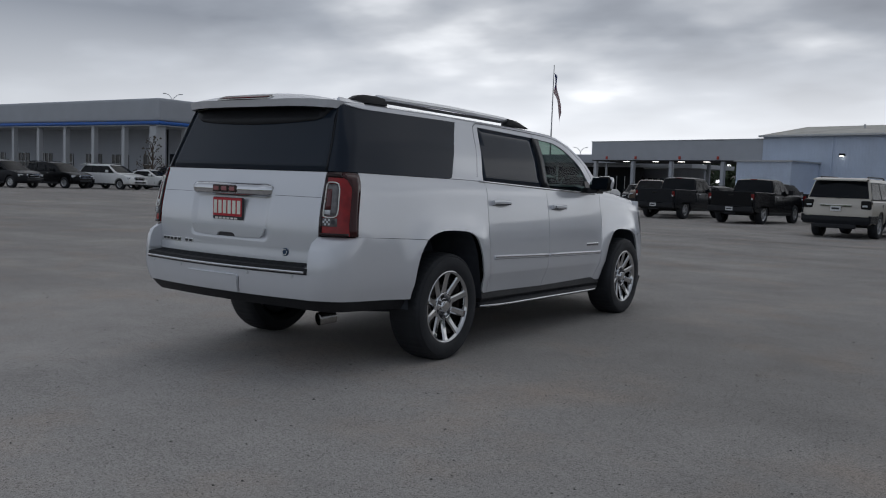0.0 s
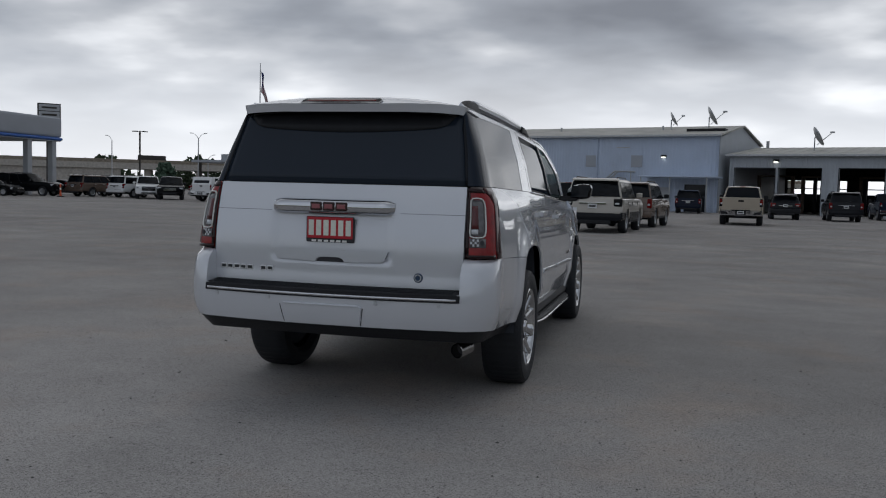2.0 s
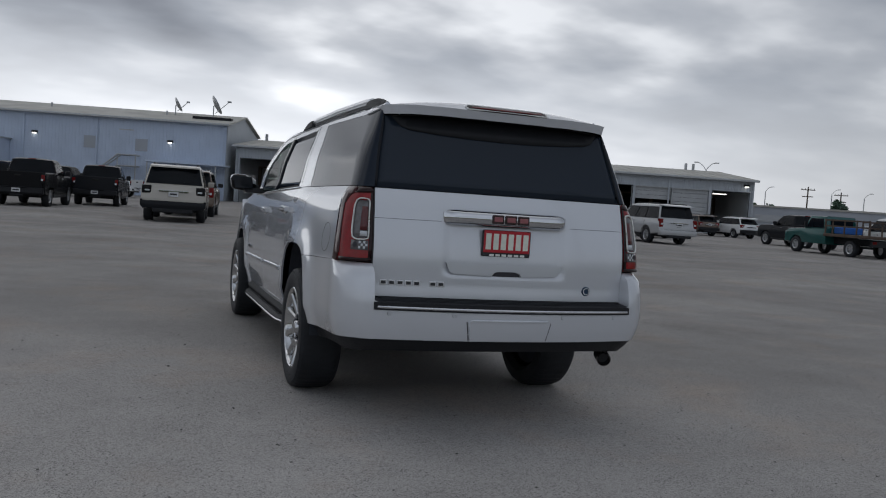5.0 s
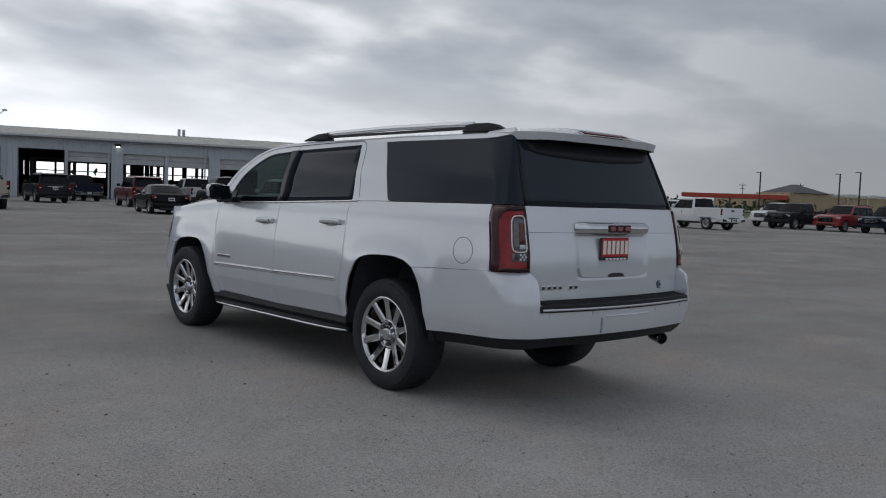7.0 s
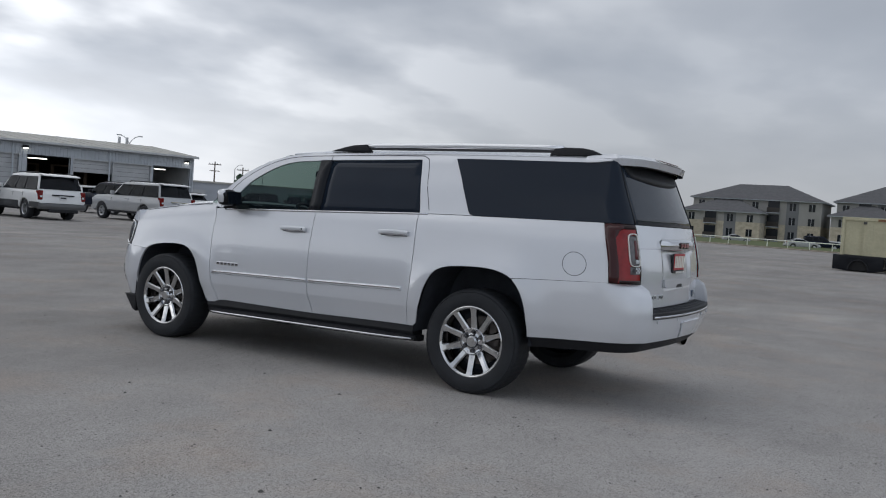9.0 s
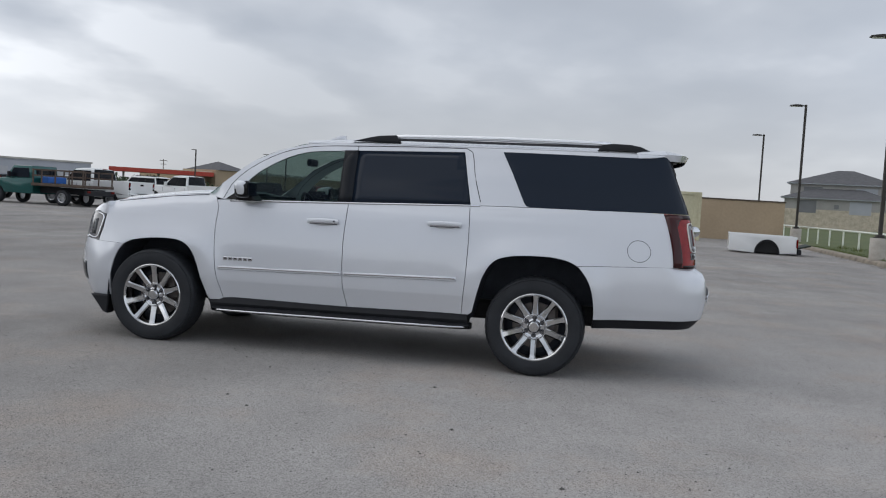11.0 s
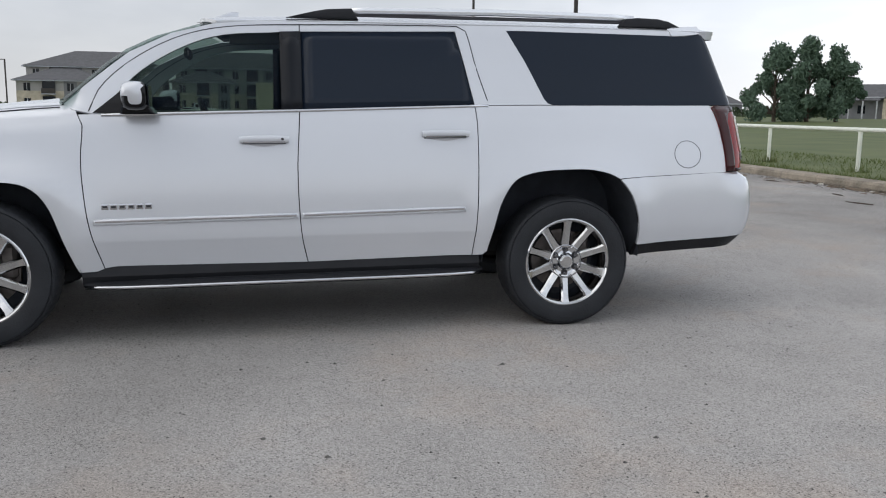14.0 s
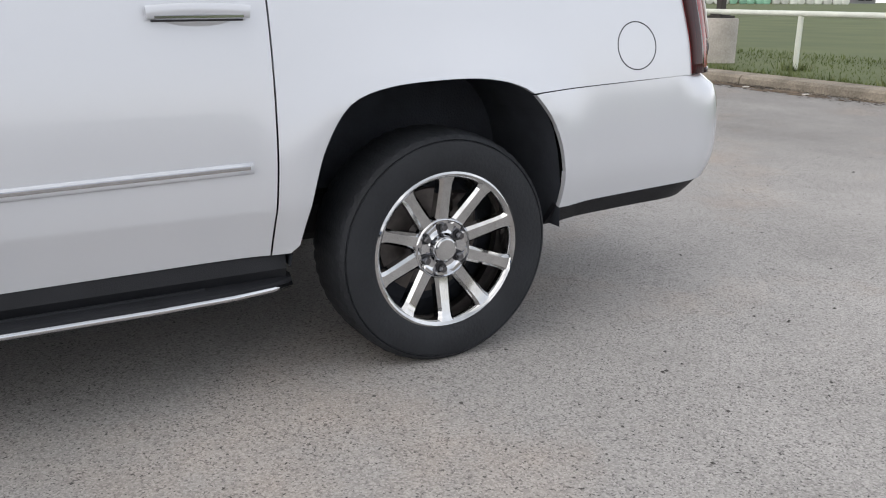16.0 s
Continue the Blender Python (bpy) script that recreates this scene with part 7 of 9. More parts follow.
def strip(points, fn, width, height, bm=None):
    """A bar with a rounded section that follows (u, z) points on a surface; width lies along the surface, height stands off it."""
    bm = bm or bmesh.new()
    rings = []
    for i, (u, z) in enumerate(points):
        a, b = points[max(i - 1, 0)], points[min(i + 1, len(points) - 1)]
        p, q = fn(*a, 0.0), fn(*b, 0.0)
        d = (q - p).normalized()
        n = (fn(u, z, 0.05) - fn(u, z, 0.0)).normalized()
        w = d.cross(n).normalized()
        c = fn(u, z, 0.0)
        rings.append([bm.verts.new(c + w * (width / 2 * cw) + n * (height * ch)) for cw, ch in ((-1, -0.3), (-1, 0.5), (-0.55, 1.0), (0.55, 1.0), (1, 0.5), (1, -0.3))])
    for a, b in zip(rings, rings[1:]):
        for k in range(6):
            bm.faces.new((a[k], a[(k + 1) % 6], b[(k + 1) % 6], b[k]))
    bm.faces.new(rings[0])
    bm.faces.new(rings[-1][::-1])
    bmesh.ops.recalc_face_normals(bm, faces=bm.faces[:])
    return bm


def suv_wheel(root, x, y, z, s):
    R = 0.399
    bm = lathe([(0.262, -0.10), (0.268, -0.128), (0.285, -0.137), (0.32, -0.141), (0.352, -0.139), (0.368, -0.135), (0.3715, -0.128), (0.375, -0.132), (0.388, -0.120), (0.396, -0.098), (R, -0.06), (R, 0.06), (0.394, 0.098), (0.37, 0.13), (0.30, 0.137), (0.262, 0.10)], 144)
    # tread: the shoulder rings step in and out
    for v in bm.verts:
        r = math.hypot(v.co.y, v.co.z)
        if r > 0.39:
            k = round(math.atan2(v.co.z, v.co.y) / (2 * math.pi) * 144)
            if k % 3 == 0:
                v.co.y *= (r - 0.005) / r
                v.co.z *= (r - 0.005) / r
    tyre = part("tyre", bm, M["rubber"], root, "black all-terrain tyre", smooth=True, angle=32)
    tyre.matrix_local = pose(x, y, z, 0, 0, 0 if s < 0 else 180)
    rim = part("rim", lathe([(0.272, -0.100), (0.274, -0.126), (0.262, -0.132), (0.252, -0.126), (0.246, -0.112), (0.240, -0.06), (0.232, 0.08)], 64), M["alloy"], tyre, "bright ten-spoke alloy wheel", smooth=True, angle=50)
    spokes = bmesh.new()
    for k in range(10):
        a = 2 * math.pi * k / 10
        prof = [(0.085, -0.088, 0.0285), (0.11, -0.092, 0.0275), (0.16, -0.102, 0.0255), (0.215, -0.114, 0.0245), (0.236, -0.120, 0.0270), (0.252, -0.126, 0.034)]
        rings = []
        for r, fx, hw in prof:
            ring = []
            for dy, dx in ((-hw * 1.04, 0.040), (-hw, 0.011), (-hw * 0.62, 0.0), (hw * 0.62, 0.0), (hw, 0.011), (hw * 1.04, 0.040)):
                v = Vector((fx + dx, dy, r))
                v.rotate(Matrix.Rotation(a, 3, "X"))
                ring.append(spokes.verts.new(v))
            rings.append(ring)
        for p, q in zip(rings, rings[1:]):
            for i in range(6):
                spokes.faces.new((p[i], p[(i + 1) % 6], q[(i + 1) % 6], q[i]))
    bmesh.ops.recalc_face_normals(spokes, faces=spokes.faces[:])
    part("spokes", spokes, M["alloy"], rim, smooth=True, angle=30)
    part("hub", lathe([(0.0, -0.110), (0.036, -0.110), (0.043, -0.104), (0.046, -0.088), (0.052, -0.078), (0.066, -0.074), (0.082, -0.076), (0.093, -0.085), (0.099, -0.0945), (0.106, -0.090), (0.110, -0.06), (0.110, -0.02)], 48), M["chrome"], rim, "polished wheel hub", smooth=True, angle=50)
    part("centre_cap", lathe([(0.0, -0.1145), (0.034, -0.1145), (0.039, -0.111), (0.040, -0.106)], 32), M["alloy"], rim)
    for k in range(6):
        a = 2 * math.pi * (k + 0.5) / 6
        part("wheel_nut", lathe([(0.0, -0.104), (0.009, -0.104), (0.0125, -0.099), (0.0132, -0.07)], 10, cy=0.073 * math.cos(a), cz=0.073 * math.sin(a)), M["nut"], rim, "dark wheel nut")
        part("nut_recess", lathe([(0.0195, -0.0775), (0.011, -0.079)], 16, cy=0.073 * math.cos(a), cz=0.073 * math.sin(a)), M["ink"], rim)
    part("brake_rotor", lathe([(0.0, -0.005), (0.085, -0.008), (0.09, 0.02), (0.185, 0.02), (0.185, 0.05), (0.05, 0.05)], 40), M["rotor"], tyre)
    part("brake_caliper", box(0.03, -0.13 * (1 if s < 0 else -1), 0.06, 0.10, 0.09, 0.20, 0.02), M["rotor"], tyre)
    part("wheel_back", lathe([(0.0, 0.07), (0.238, 0.07)], 32), M["liner"], tyre)
    return tyre


flank = curve([(-1.4, 1.0), (-1.2, 0.998), (-1.0, 0.990), (-0.7, 0.986), (-0.3, 0.980), (0.2, 0.972), (0.6, 0.962), (1.5, 0.953), (2.7, 0.948), (4.3, 0.945)])


def settle_body(root):
    """Draws the flanks in towards the nose and lets the nose sit a little lower than the tail."""
    bpy.context.view_layer.update()
    for ob in root.children_recursive:
        m = ob.matrix_world.copy()
        back = m.inverted()
        for v in ob.data.vertices:
            p = m @ v.co
            k = max(0.0, min(1.0, (p.z - 1.25) / 0.3))
            p.x *= 1 - (1 - flank(p.y)) * (1 - 0.75 * k)
            p.z -= 0.0135 * max(0.0, p.y - 0.2)
            v.co = back @ p


def build_suv():
    root = thing("suv", pose(0, 0, 0), "white long suv with dark glass and chrome trim, parked alone", "suv")
    W, BK = M["pearl"], M["black"]
    top_line = [(2.86, 1.340), (2.685, 1.482), (2.51, 1.622), (2.29, 1.728), (2.07, 1.785), (1.81, 1.808), (1.55, 1.815), (0.67, 1.818), (-0.20, 1.815), (-0.90, 1.806)]
    fw_top = [(2.634, 1.292), (2.606, 1.357), (2.458, 1.514), (2.241, 1.649), (2.024, 1.722), (1.698, 1.744)]
    for s in (-1, 1):
        side, low = on_side(s), on_side(s, 0.0, front_skin)
        fa, ra = spline(FRONT_ARCH, 0.035), spline(REAR_ARCH, 0.035)
        g = 0.0028
        s1 = spline([(2.775, 1.283), (2.752, 1.226), (2.764, 1.08), (2.762, 0.928), (2.732, 0.672), (2.668, 0.430)], 0.06)
        s2 = spline([(1.600, 1.302), (1.606, 1.20), (1.617, 0.957), (1.600, 0.615), (1.564, 0.442)], 0.06)
        s3 = spline([(0.580, 1.326), (0.572, 1.20), (0.568, 0.982), (0.574, 0.726), (0.594, 0.450)], 0.06)
        # fender: from the door seam over the arch to the lamp
        hood_edge = [(y, hood_line(y) - 0.004) for y in (2.87, 3.0, 3.15, 3.3, 3.45, 3.6, 3.72, 3.80)]
        arch_f = [p for p in fa if p[1] > 0.425]
        i_low = [p for p in arch_f if p[0] < 3.3]
        i_front = [p for p in arch_f if p[0] >= 3.3 and p[1] > 0.868]
        outline = [(p[0] + g, p[1]) for p in s1] + [(2.80, 0.428)] + i_low[::-1] + i_front[::-1] + [(3.603, 0.8645), (3.70, 0.8705), (3.872, 0.879), (3.835, 1.0), (3.818, 1.10), (3.80, 1.18)] + hood_edge[::-1] + [(2.80, 1.338)]
        part("front_fender", panel(outline, low, 0.055), W, root, smooth=True, angle=50)
        part("bonnet_seam", strip([(y, z - 0.010) for y, z in hood_edge[:-1]], lambda u, z, o: on_side(s, o, front_skin)(u, z), 0.007, 0.0009), M["ink"], root)
        # doors
        outline = [(p[0] - g, p[1]) for p in s1] + dense([(2.668 - g, 0.428), (1.564 + g, 0.442)], 0.2)[1:-1] + [(p[0] + g, p[1]) for p in s2[::-1]] + dense([(1.60 + g, 1.302), (2.775 - g, 1.283)], 0.2)[1:-1]
        fd = part("front_door", panel(outline, side, 0.055, lines=(0.59, 0.606)), W, root, smooth=True, angle=50)
        outline = [(p[0] - g, p[1]) for p in s2] + dense([(1.564 - g, 0.442), (0.594 + g, 0.452)], 0.2)[1:-1] + [(p[0] + g, p[1]) for p in s3[::-1]] + dense([(0.58 + g, 1.326), (1.60 - g, 1.302)], 0.2)[1:-1]
        rd = part("rear_door", panel(outline, side, 0.055, lines=(0.59, 0.606)), W, root, smooth=True, angle=50)
        # quarter panel
        arch_r = [p for p in ra if p[1] > 0.45]
        back = [p for p in arch_r if p[0] > -0.295]
        outline = [(p[0] - g, p[1]) for p in s3] + [(0.535, 0.452)] + back + [(-0.309, 0.9015)] + dense([(-0.34, 0.9045), (-0.42, 0.9095), (-0.99, 0.938)], 0.1) + [(-0.985, 1.05), (-0.978, 1.2), (-0.968, 1.348)] + dense([(-0.90, 1.347), (0.09, 1.333)], 0.12) + [(0.35, 1.331), (0.50, 1.329)]
        qp = part("quarter_panel", panel(outline, side, 0.05), W, root, smooth=True, angle=50)
        fz = [(-0.749 + 0.083 * math.cos(a), 1.047 + 0.083 * math.sin(a)) for a in (2 * math.pi * k / 40 for k in range(41))]
        if s < 0:
            part("fuel_door_gap", strip(fz, lambda u, z, o: body_skin(u, z, s, o), 0.004, 0.0009), M["ink"], qp)
        # upper frame in body colour
        outline = dense(top_line, 0.1) + [(-0.90, 1.778)] + dense([(-0.80, 1.778), (0.357, 1.778)], 0.15) + dense([(0.357, 1.778), (0.26, 1.60), (0.150, 1.372), (0.128, 1.345), (0.100, 1.338)], 0.06)[1:] + [(0.30, 1.336), (0.47, 1.334), (0.578, 1.334)] + dense([(0.578, 1.334), (0.673, 1.767)], 0.08)[1:] + dense([(0.673, 1.767), (1.582, 1.750), (1.698, 1.746)], 0.12)[1:] + spline(fw_top[::-1], 0.06)[1:] + [(2.70, 1.288), (2.80, 1.31)]
        part("upper_frame", panel(outline, side, 0.045), W, root, smooth=True, angle=50)
        # seams of the door frames
        part("door_frame_seam", strip(spline([(2.72, 1.30), (2.66, 1.43), (2.50, 1.575), (2.27, 1.702), (2.02, 1.766), (1.60, 1.788), (0.66, 1.797), (0.612, 1.775), (0.56, 1.55), (0.500, 1.36)], 0.06), lambda u, z, o: body_skin(u, z, s, o), 0.006, 0.0009), M["ink"], root)
        part("door_frame_seam", strip([(1.588, 1.752), (1.588, 1.79)], lambda u, z, o: body_skin(u, z, s, o), 0.006, 0.0009), M["ink"], root)
        # glass
        gl = on_side(s, -0.006)
        outline = spline(fw_top, 0.06) + [(1.700, 1.744), (1.696, 1.30)] + dense([(1.696, 1.30), (2.634, 1.284)], 0.15)[1:]
        part("front_window", panel(outline, gl, 0.08, 0.004), M["glass_front"], fd, "lightly tinted front window", smooth=True)
        outline = [(1.585, 1.306), (1.585, 1.748)] + dense([(1.585, 1.748), (0.674, 1.766)], 0.15)[1:] + dense([(0.674, 1.766), (0.579, 1.334)], 0.08)[1:] + dense([(0.579, 1.334), (1.585, 1.306)], 0.15)[1:-1]
        part("rear_side_window", panel(outline, gl, 0.08, 0.004), M["glass"], rd, "dark privacy glass", smooth=True)
        part("pillar_cover", panel([(1.700, 1.296), (1.702, 1.748), (1.583, 1.752), (1.583, 1.304)], on_side(s, 0.001), 0.1, 0.012), M["pillar"], root, "gloss black pillar cover", smooth=True)
        outline = dense([(0.357, 1.778), (0.26, 1.60), (0.150, 1.372), (0.128, 1.345), (0.100, 1.338)], 0.06) + dense([(0.09, 1.337), (-0.90, 1.351), (-1.285, 1.352)], 0.06)[1:] + dense([(-1.285, 1.352), (-1.285, 1.80)], 0.1)[1:] + [(-1.2, 1.80), (-1.05, 1.80), (-0.905, 1.80), (-0.905, 1.780)] + dense([(-0.80, 1.779), (0.357, 1.778)], 0.15)[:-1]
        part("quarter_window", panel(outline, on_side(s, -0.002), 0.05, 0.006), M["glass"], root, "dark privacy glass round the rear corner", smooth=True, angle=60)
        # belt moulding, side moulding, handles, badge bars
        part("belt_moulding", strip(dense([(2.655, 1.279), (1.6, 1.302), (0.50, 1.330)], 0.12), lambda u, z, o: body_skin(u, z, s, o), 0.018, 0.008), M["chrome"], root, smooth=True)
        for nm, a, b, par in (("side_moulding", (2.712, 0.706), (1.618, 0.716), fd), ("side_moulding", (1.596, 0.716), (0.646, 0.732), rd)):
            part(nm, strip(dense([a, b], 0.12), lambda u, z, o: body_skin(u, z, s, o), 0.034, 0.011), W, par, smooth=True)
            part("moulding_insert", strip(dense([(a[0] - 0.01, a[1] + 0.003), (b[0] + 0.01, b[1] + 0.003)], 0.12), lambda u, z, o: body_skin(u, z, s, o + 0.0095), 0.013, 0.004), M["chrome"], par, "chrome insert")
        for y0, y1, z, par in ((1.935, 1.665, 1.143, fd), (0.907, 0.629, 1.168, rd)):
            cup = panel([(y0 - 0.03 + 0.5 * (y1 - y0 + 0.06) * (1 - math.cos(a)) , z - 0.008 + 0.030 * math.sin(a)) for a in (2 * math.pi * k / 28 for k in range(28))], on_side(s, 0.0012), 0.04, 0.002)
            part("handle_cup", cup, W, par, smooth=True)
            h = strip(spline([(y0, z), (y0 - 0.04, z + 0.004), ((y0 + y1) / 2, z + 0.007), (y1 + 0.04, z + 0.004), (y1, z)], 0.02), lambda u, zz, o: body_skin(u, zz, s, o + 0.022), 0.036, 0.012)
            hd = part("door_handle", h, W, par, smooth=True, angle=60)
            part("handle_trim", strip(dense([(y0 - 0.02, z - 0.012), (y1 + 0.02, z - 0.012)], 0.05), lambda u, zz, o: body_skin(u, zz, s, o + 0.020), 0.012, 0.014), M["chrome"], hd)
            part("handle_shadow_gap", strip(dense([(y0 - 0.015, z - 0.022), (y1 + 0.015, z - 0.022)], 0.05), lambda u, zz, o: body_skin(u, zz, s, o + 0.001), 0.005, 0.006), M["ink"], hd)
            for e in (y0, y1):
                part("handle_foot", strip([(e - 0.014 * (1 if e == y0 else -1) * 2, z), (e - 0.002 * (1 if e == y0 else -1), z)], lambda u, zz, o: body_skin(u, zz, s, o), 0.030, 0.028), W, hd)
            if par is fd:
                part("lock", lathe([(0.0, 0.0), (0.008, 0.0), (0.009, 0.004)], 12), M["ink"], hd).location = body_skin(y1 + 0.035, z + 0.004, s, 0.036)
        for k in range(6):
            yy = 2.668 - k * 0.045
            part("badge_bar", strip([(yy, 0.789), (yy - 0.036, 0.789)], lambda u, z, o: body_skin(u, z, s, o), 0.030, 0.005), M["chrome"], fd)
            part("badge_bar_core", strip([(yy - 0.006, 0.789), (yy - 0.030, 0.789)], lambda u, z, o: body_skin(u, z, s, o + 0.0028), 0.014, 0.004), M["ink"], fd)
        # rocker and running board
        part("rocker", prism([(0.94 * s, 0.455), (0.955 * s, 0.40), (0.93 * s, 0.34), (0.80 * s, 0.33), (0.80 * s, 0.455)], 0.545, 2.79, axis="y"), BK, root)
        rb = bmesh.new()
        sec = [(0.80, 0.365), (0.99, 0.372), (1.012, 0.362), (1.016, 0.345), (1.000, 0.328), (0.90, 0.316), (0.80, 0.318)]
        ends = []
        for y, k in ((0.525, 0.64), (0.60, 0.83), (0.72, 0.94), (0.95, 1.0), (1.8, 1.0), (2.35, 1.0), (2.58, 0.96), (2.70, 0.86), (2.78, 0.68)):
            ends.append([rb.verts.new((s * (0.80 + (x - 0.80) * k), y, z)) for x, z in sec])
        for a, b in zip(ends, ends[1:]):
            for i in range(7):
                rb.faces.new((a[i], a[(i + 1) % 7], b[(i + 1) % 7], b[i]))
        rb.faces.new(ends[0])
        rb.faces.new(ends[-1])
        bmesh.ops.recalc_face_normals(rb, faces=rb.faces[:])
        rbo = part("running_board", rb, BK, root, "black running board with bright edge", smooth=True, angle=40)
        part("bright_strip", tube([(s * (0.80 + 0.216 * k), y, 0.345) for y, k in ((0.53, 0.66), (0.60, 0.83), (0.72, 0.94), (0.95, 1.0), (1.7, 1.0), (2.35, 1.0), (2.58, 0.96), (2.70, 0.86), (2.775, 0.69))], 0.0095, 8), M["chrome"], rbo, smooth=True)
        rib = bmesh.new()
        for k in range(5):
            box(s * (0.845 + k * 0.03), 1.65, 0.3735, 0.012, 1.7, 0.006, bm=rib)
        part("tread_ribs", rib, M["rubber"], rbo)
        # wheel wells
        for cy, nm in ((0.03, "rear"), (3.275, "front")):
            well = bmesh.new()
            pts = [(cy + (y - cy) * 1.025, 0.40 + (z - 0.40) * 1.02) for y, z in spline(REAR_ARCH if nm == "rear" else FRONT_ARCH, 0.07)]
            ins = [well.verts.new((s * 0.52, y, z)) for y, z in pts]
            outv = [well.verts.new((s * 0.965, y, z)) for y, z in pts]
            for i in range(len(pts) - 1):
                well.faces.new((ins[i], ins[i + 1], outv[i + 1], outv[i]))
            well.faces.new(ins)
            part("wheel_liner", well, M["liner"], root)
        # mirror
        mcol = bmesh.new()
        mo = []
        for x, w, h0, h1 in ((0.965, 0.10, 1.330, 1.405), (1.00, 0.135, 1.312, 1.435), (1.06, 0.145, 1.305, 1.452), (1.13, 0.14, 1.305, 1.455), (1.18, 0.115, 1.315, 1.445), (1.20, 0.07, 1.335, 1.42)):
            ring = []
            for k in range(16):
                a = 2 * math.pi * k / 16
                ca, sa = math.cos(a), math.sin(a)
                ring.append(mcol.verts.new((s * x, 2.475 + (x - 0.96) * -0.12 + w / 2 * math.copysign(abs(ca) ** 0.6, ca), (h0 + h1) / 2 + (h1 - h0) / 2 * math.copysign(abs(sa) ** 0.6, sa))))
            mo.append(ring)
        for a, b in zip(mo, mo[1:]):
            for k in range(16):
                mcol.faces.new((a[k], a[(k + 1) % 16], b[(k + 1) % 16], b[k]))
        mcol.faces.new(mo[0])
        mcol.faces.new(mo[-1])
        bmesh.ops.recalc_face_normals(mcol, faces=mcol.faces[:])
        mir = part("mirror", mcol, W, root, "white mirror with black foot", smooth=True, angle=60)
        mir.data.materials.append(M["black_gloss"])
        for p in mir.data.polygons:
            if p.center.z < 1.372 or p.center.y < 2.412:
                p.material_index = 1
        part("mirror_foot", prism([(2.36, 1.285), (2.54, 1.285), (2.53, 1.335), (2.40, 1.335)], s * 0.90, s * 1.08, bevel=0.01, seg=1), M["black_gloss"], mir)
        part("mirror_glass", box(s * 1.09, 2.475 - 0.02 - 0.0705, 1.38, 0.17, 0.006, 0.11, 0.002), M["glass_far"], mir)
        part("sail_panel", panel([(2.70, 1.292), (2.632, 1.292), (2.50, 1.292), (2.49, 1.40), (2.57, 1.40)], on_side(s, 0.002), 0.06, 0.01), M["black_gloss"], fd)
        # tail lamp on the corner
        tl = [(-0.990, 0.942), (-1.14, 0.944), (-1.275, 0.946), (-1.278, 1.15), (-1.278, 1.335), (-1.262, 1.346), (-1.13, 1.347), (-1.0, 1.347), (-0.973, 1.336), (-0.978, 1.2), (-0.985, 1.05)]
        lamp = part("tail_lamp", panel(tl, on_side(s, 0.004), 0.03, 0.03), M["lamp_core"], root, "red tail lamp with smoked edge and clear inner lens", smooth=True, angle=55)
        skin_at = lambda u, z, o: body_skin(u, z, s, o)
        rim_out = [(-0.990, 0.942), (-1.060, 0.943), (-1.064, 1.0), (-1.055, 1.15), (-1.053, 1.25), (-1.085, 1.300), (-1.12, 1.318), (-1.12, 1.347), (-1.0, 1.347), (-0.973, 1.336), (-0.978, 1.2), (-0.985, 1.05)]
        part("smoked_edge", panel(rim_out, on_side(s, 0.0075), 0.04, 0.004), M["lamp_edge"], lamp, "smoked outer edge", smooth=True)
        part("smoked_top", panel([(-1.118, 1.314), (-1.278, 1.316), (-1.278, 1.335), (-1.262, 1.346), (-1.118, 1.347)], on_side(s, 0.0075), 0.03, 0.004), M["lamp_smoke"], lamp, smooth=True)
        part("smoked_foot", panel([(-1.070, 0.943), (-1.275, 0.946), (-1.275, 0.964), (-1.070, 0.962)], on_side(s, 0.0075), 0.03, 0.004), M["lamp_smoke"], lamp, smooth=True)
        part("smoked_inner", panel([(-1.258, 0.963), (-1.277, 0.963), (-1.277, 1.317), (-1.258, 1.317)], on_side(s, 0.0075), 0.05, 0.004), M["lamp_smoke"], lamp, smooth=True)
        part("clear_lens", panel([(-1.170, 1.070), (-1.25, 1.070), (-1.252, 1.274), (-1.168, 1.274), (-1.155, 1.255), (-1.152, 1.10), (-1.158, 1.080)], on_side(s, 0.0075), 0.03, 0.004), M["lamp_grey"], lamp, "grey inner lens", smooth=True)
        part("red_core", panel([(-1.198, 1.112), (-1.244, 1.112), (-1.244, 1.240), (-1.203, 1.240)], on_side(s, 0.0115), 0.03, 0.003), M["lamp_maroon"], lamp, smooth=True)
        part("core_foot", panel([(-1.200, 1.082), (-1.244, 1.082), (-1.244, 1.108), (-1.202, 1.108)], on_side(s, 0.0115), 0.03, 0.003), M["lamp_white"], lamp, smooth=True)
        part("chrome_frame", strip(spline([(-1.252, 1.17), (-1.252, 1.274), (-1.240, 1.282), (-1.172, 1.281), (-1.153, 1.262), (-1.148, 1.18), (-1.149, 1.10), (-1.162, 1.068), (-1.240, 1.064), (-1.252, 1.075), (-1.252, 1.17)], 0.02), lambda u, z, o: skin_at(u, z, o + 0.006), 0.008, 0.008), M["lens"], lamp, "pale lens frame", smooth=True)
        rh = part("reverse_housing", panel([(-1.150, 1.006), (-1.254, 1.006), (-1.254, 1.058), (-1.150, 1.058)], on_side(s, 0.0078), 0.04, 0.004), M["lamp_grey"], lamp, "reversing lamp", smooth=True)
        part("bulb", panel([(-1.176 + 0.013 * math.cos(a), 1.034 + 0.015 * math.sin(a)) for a in (2 * math.pi * k / 14 for k in range(14))], on_side(s, 0.0122), 0.03, 0.002), M["ink"], rh)
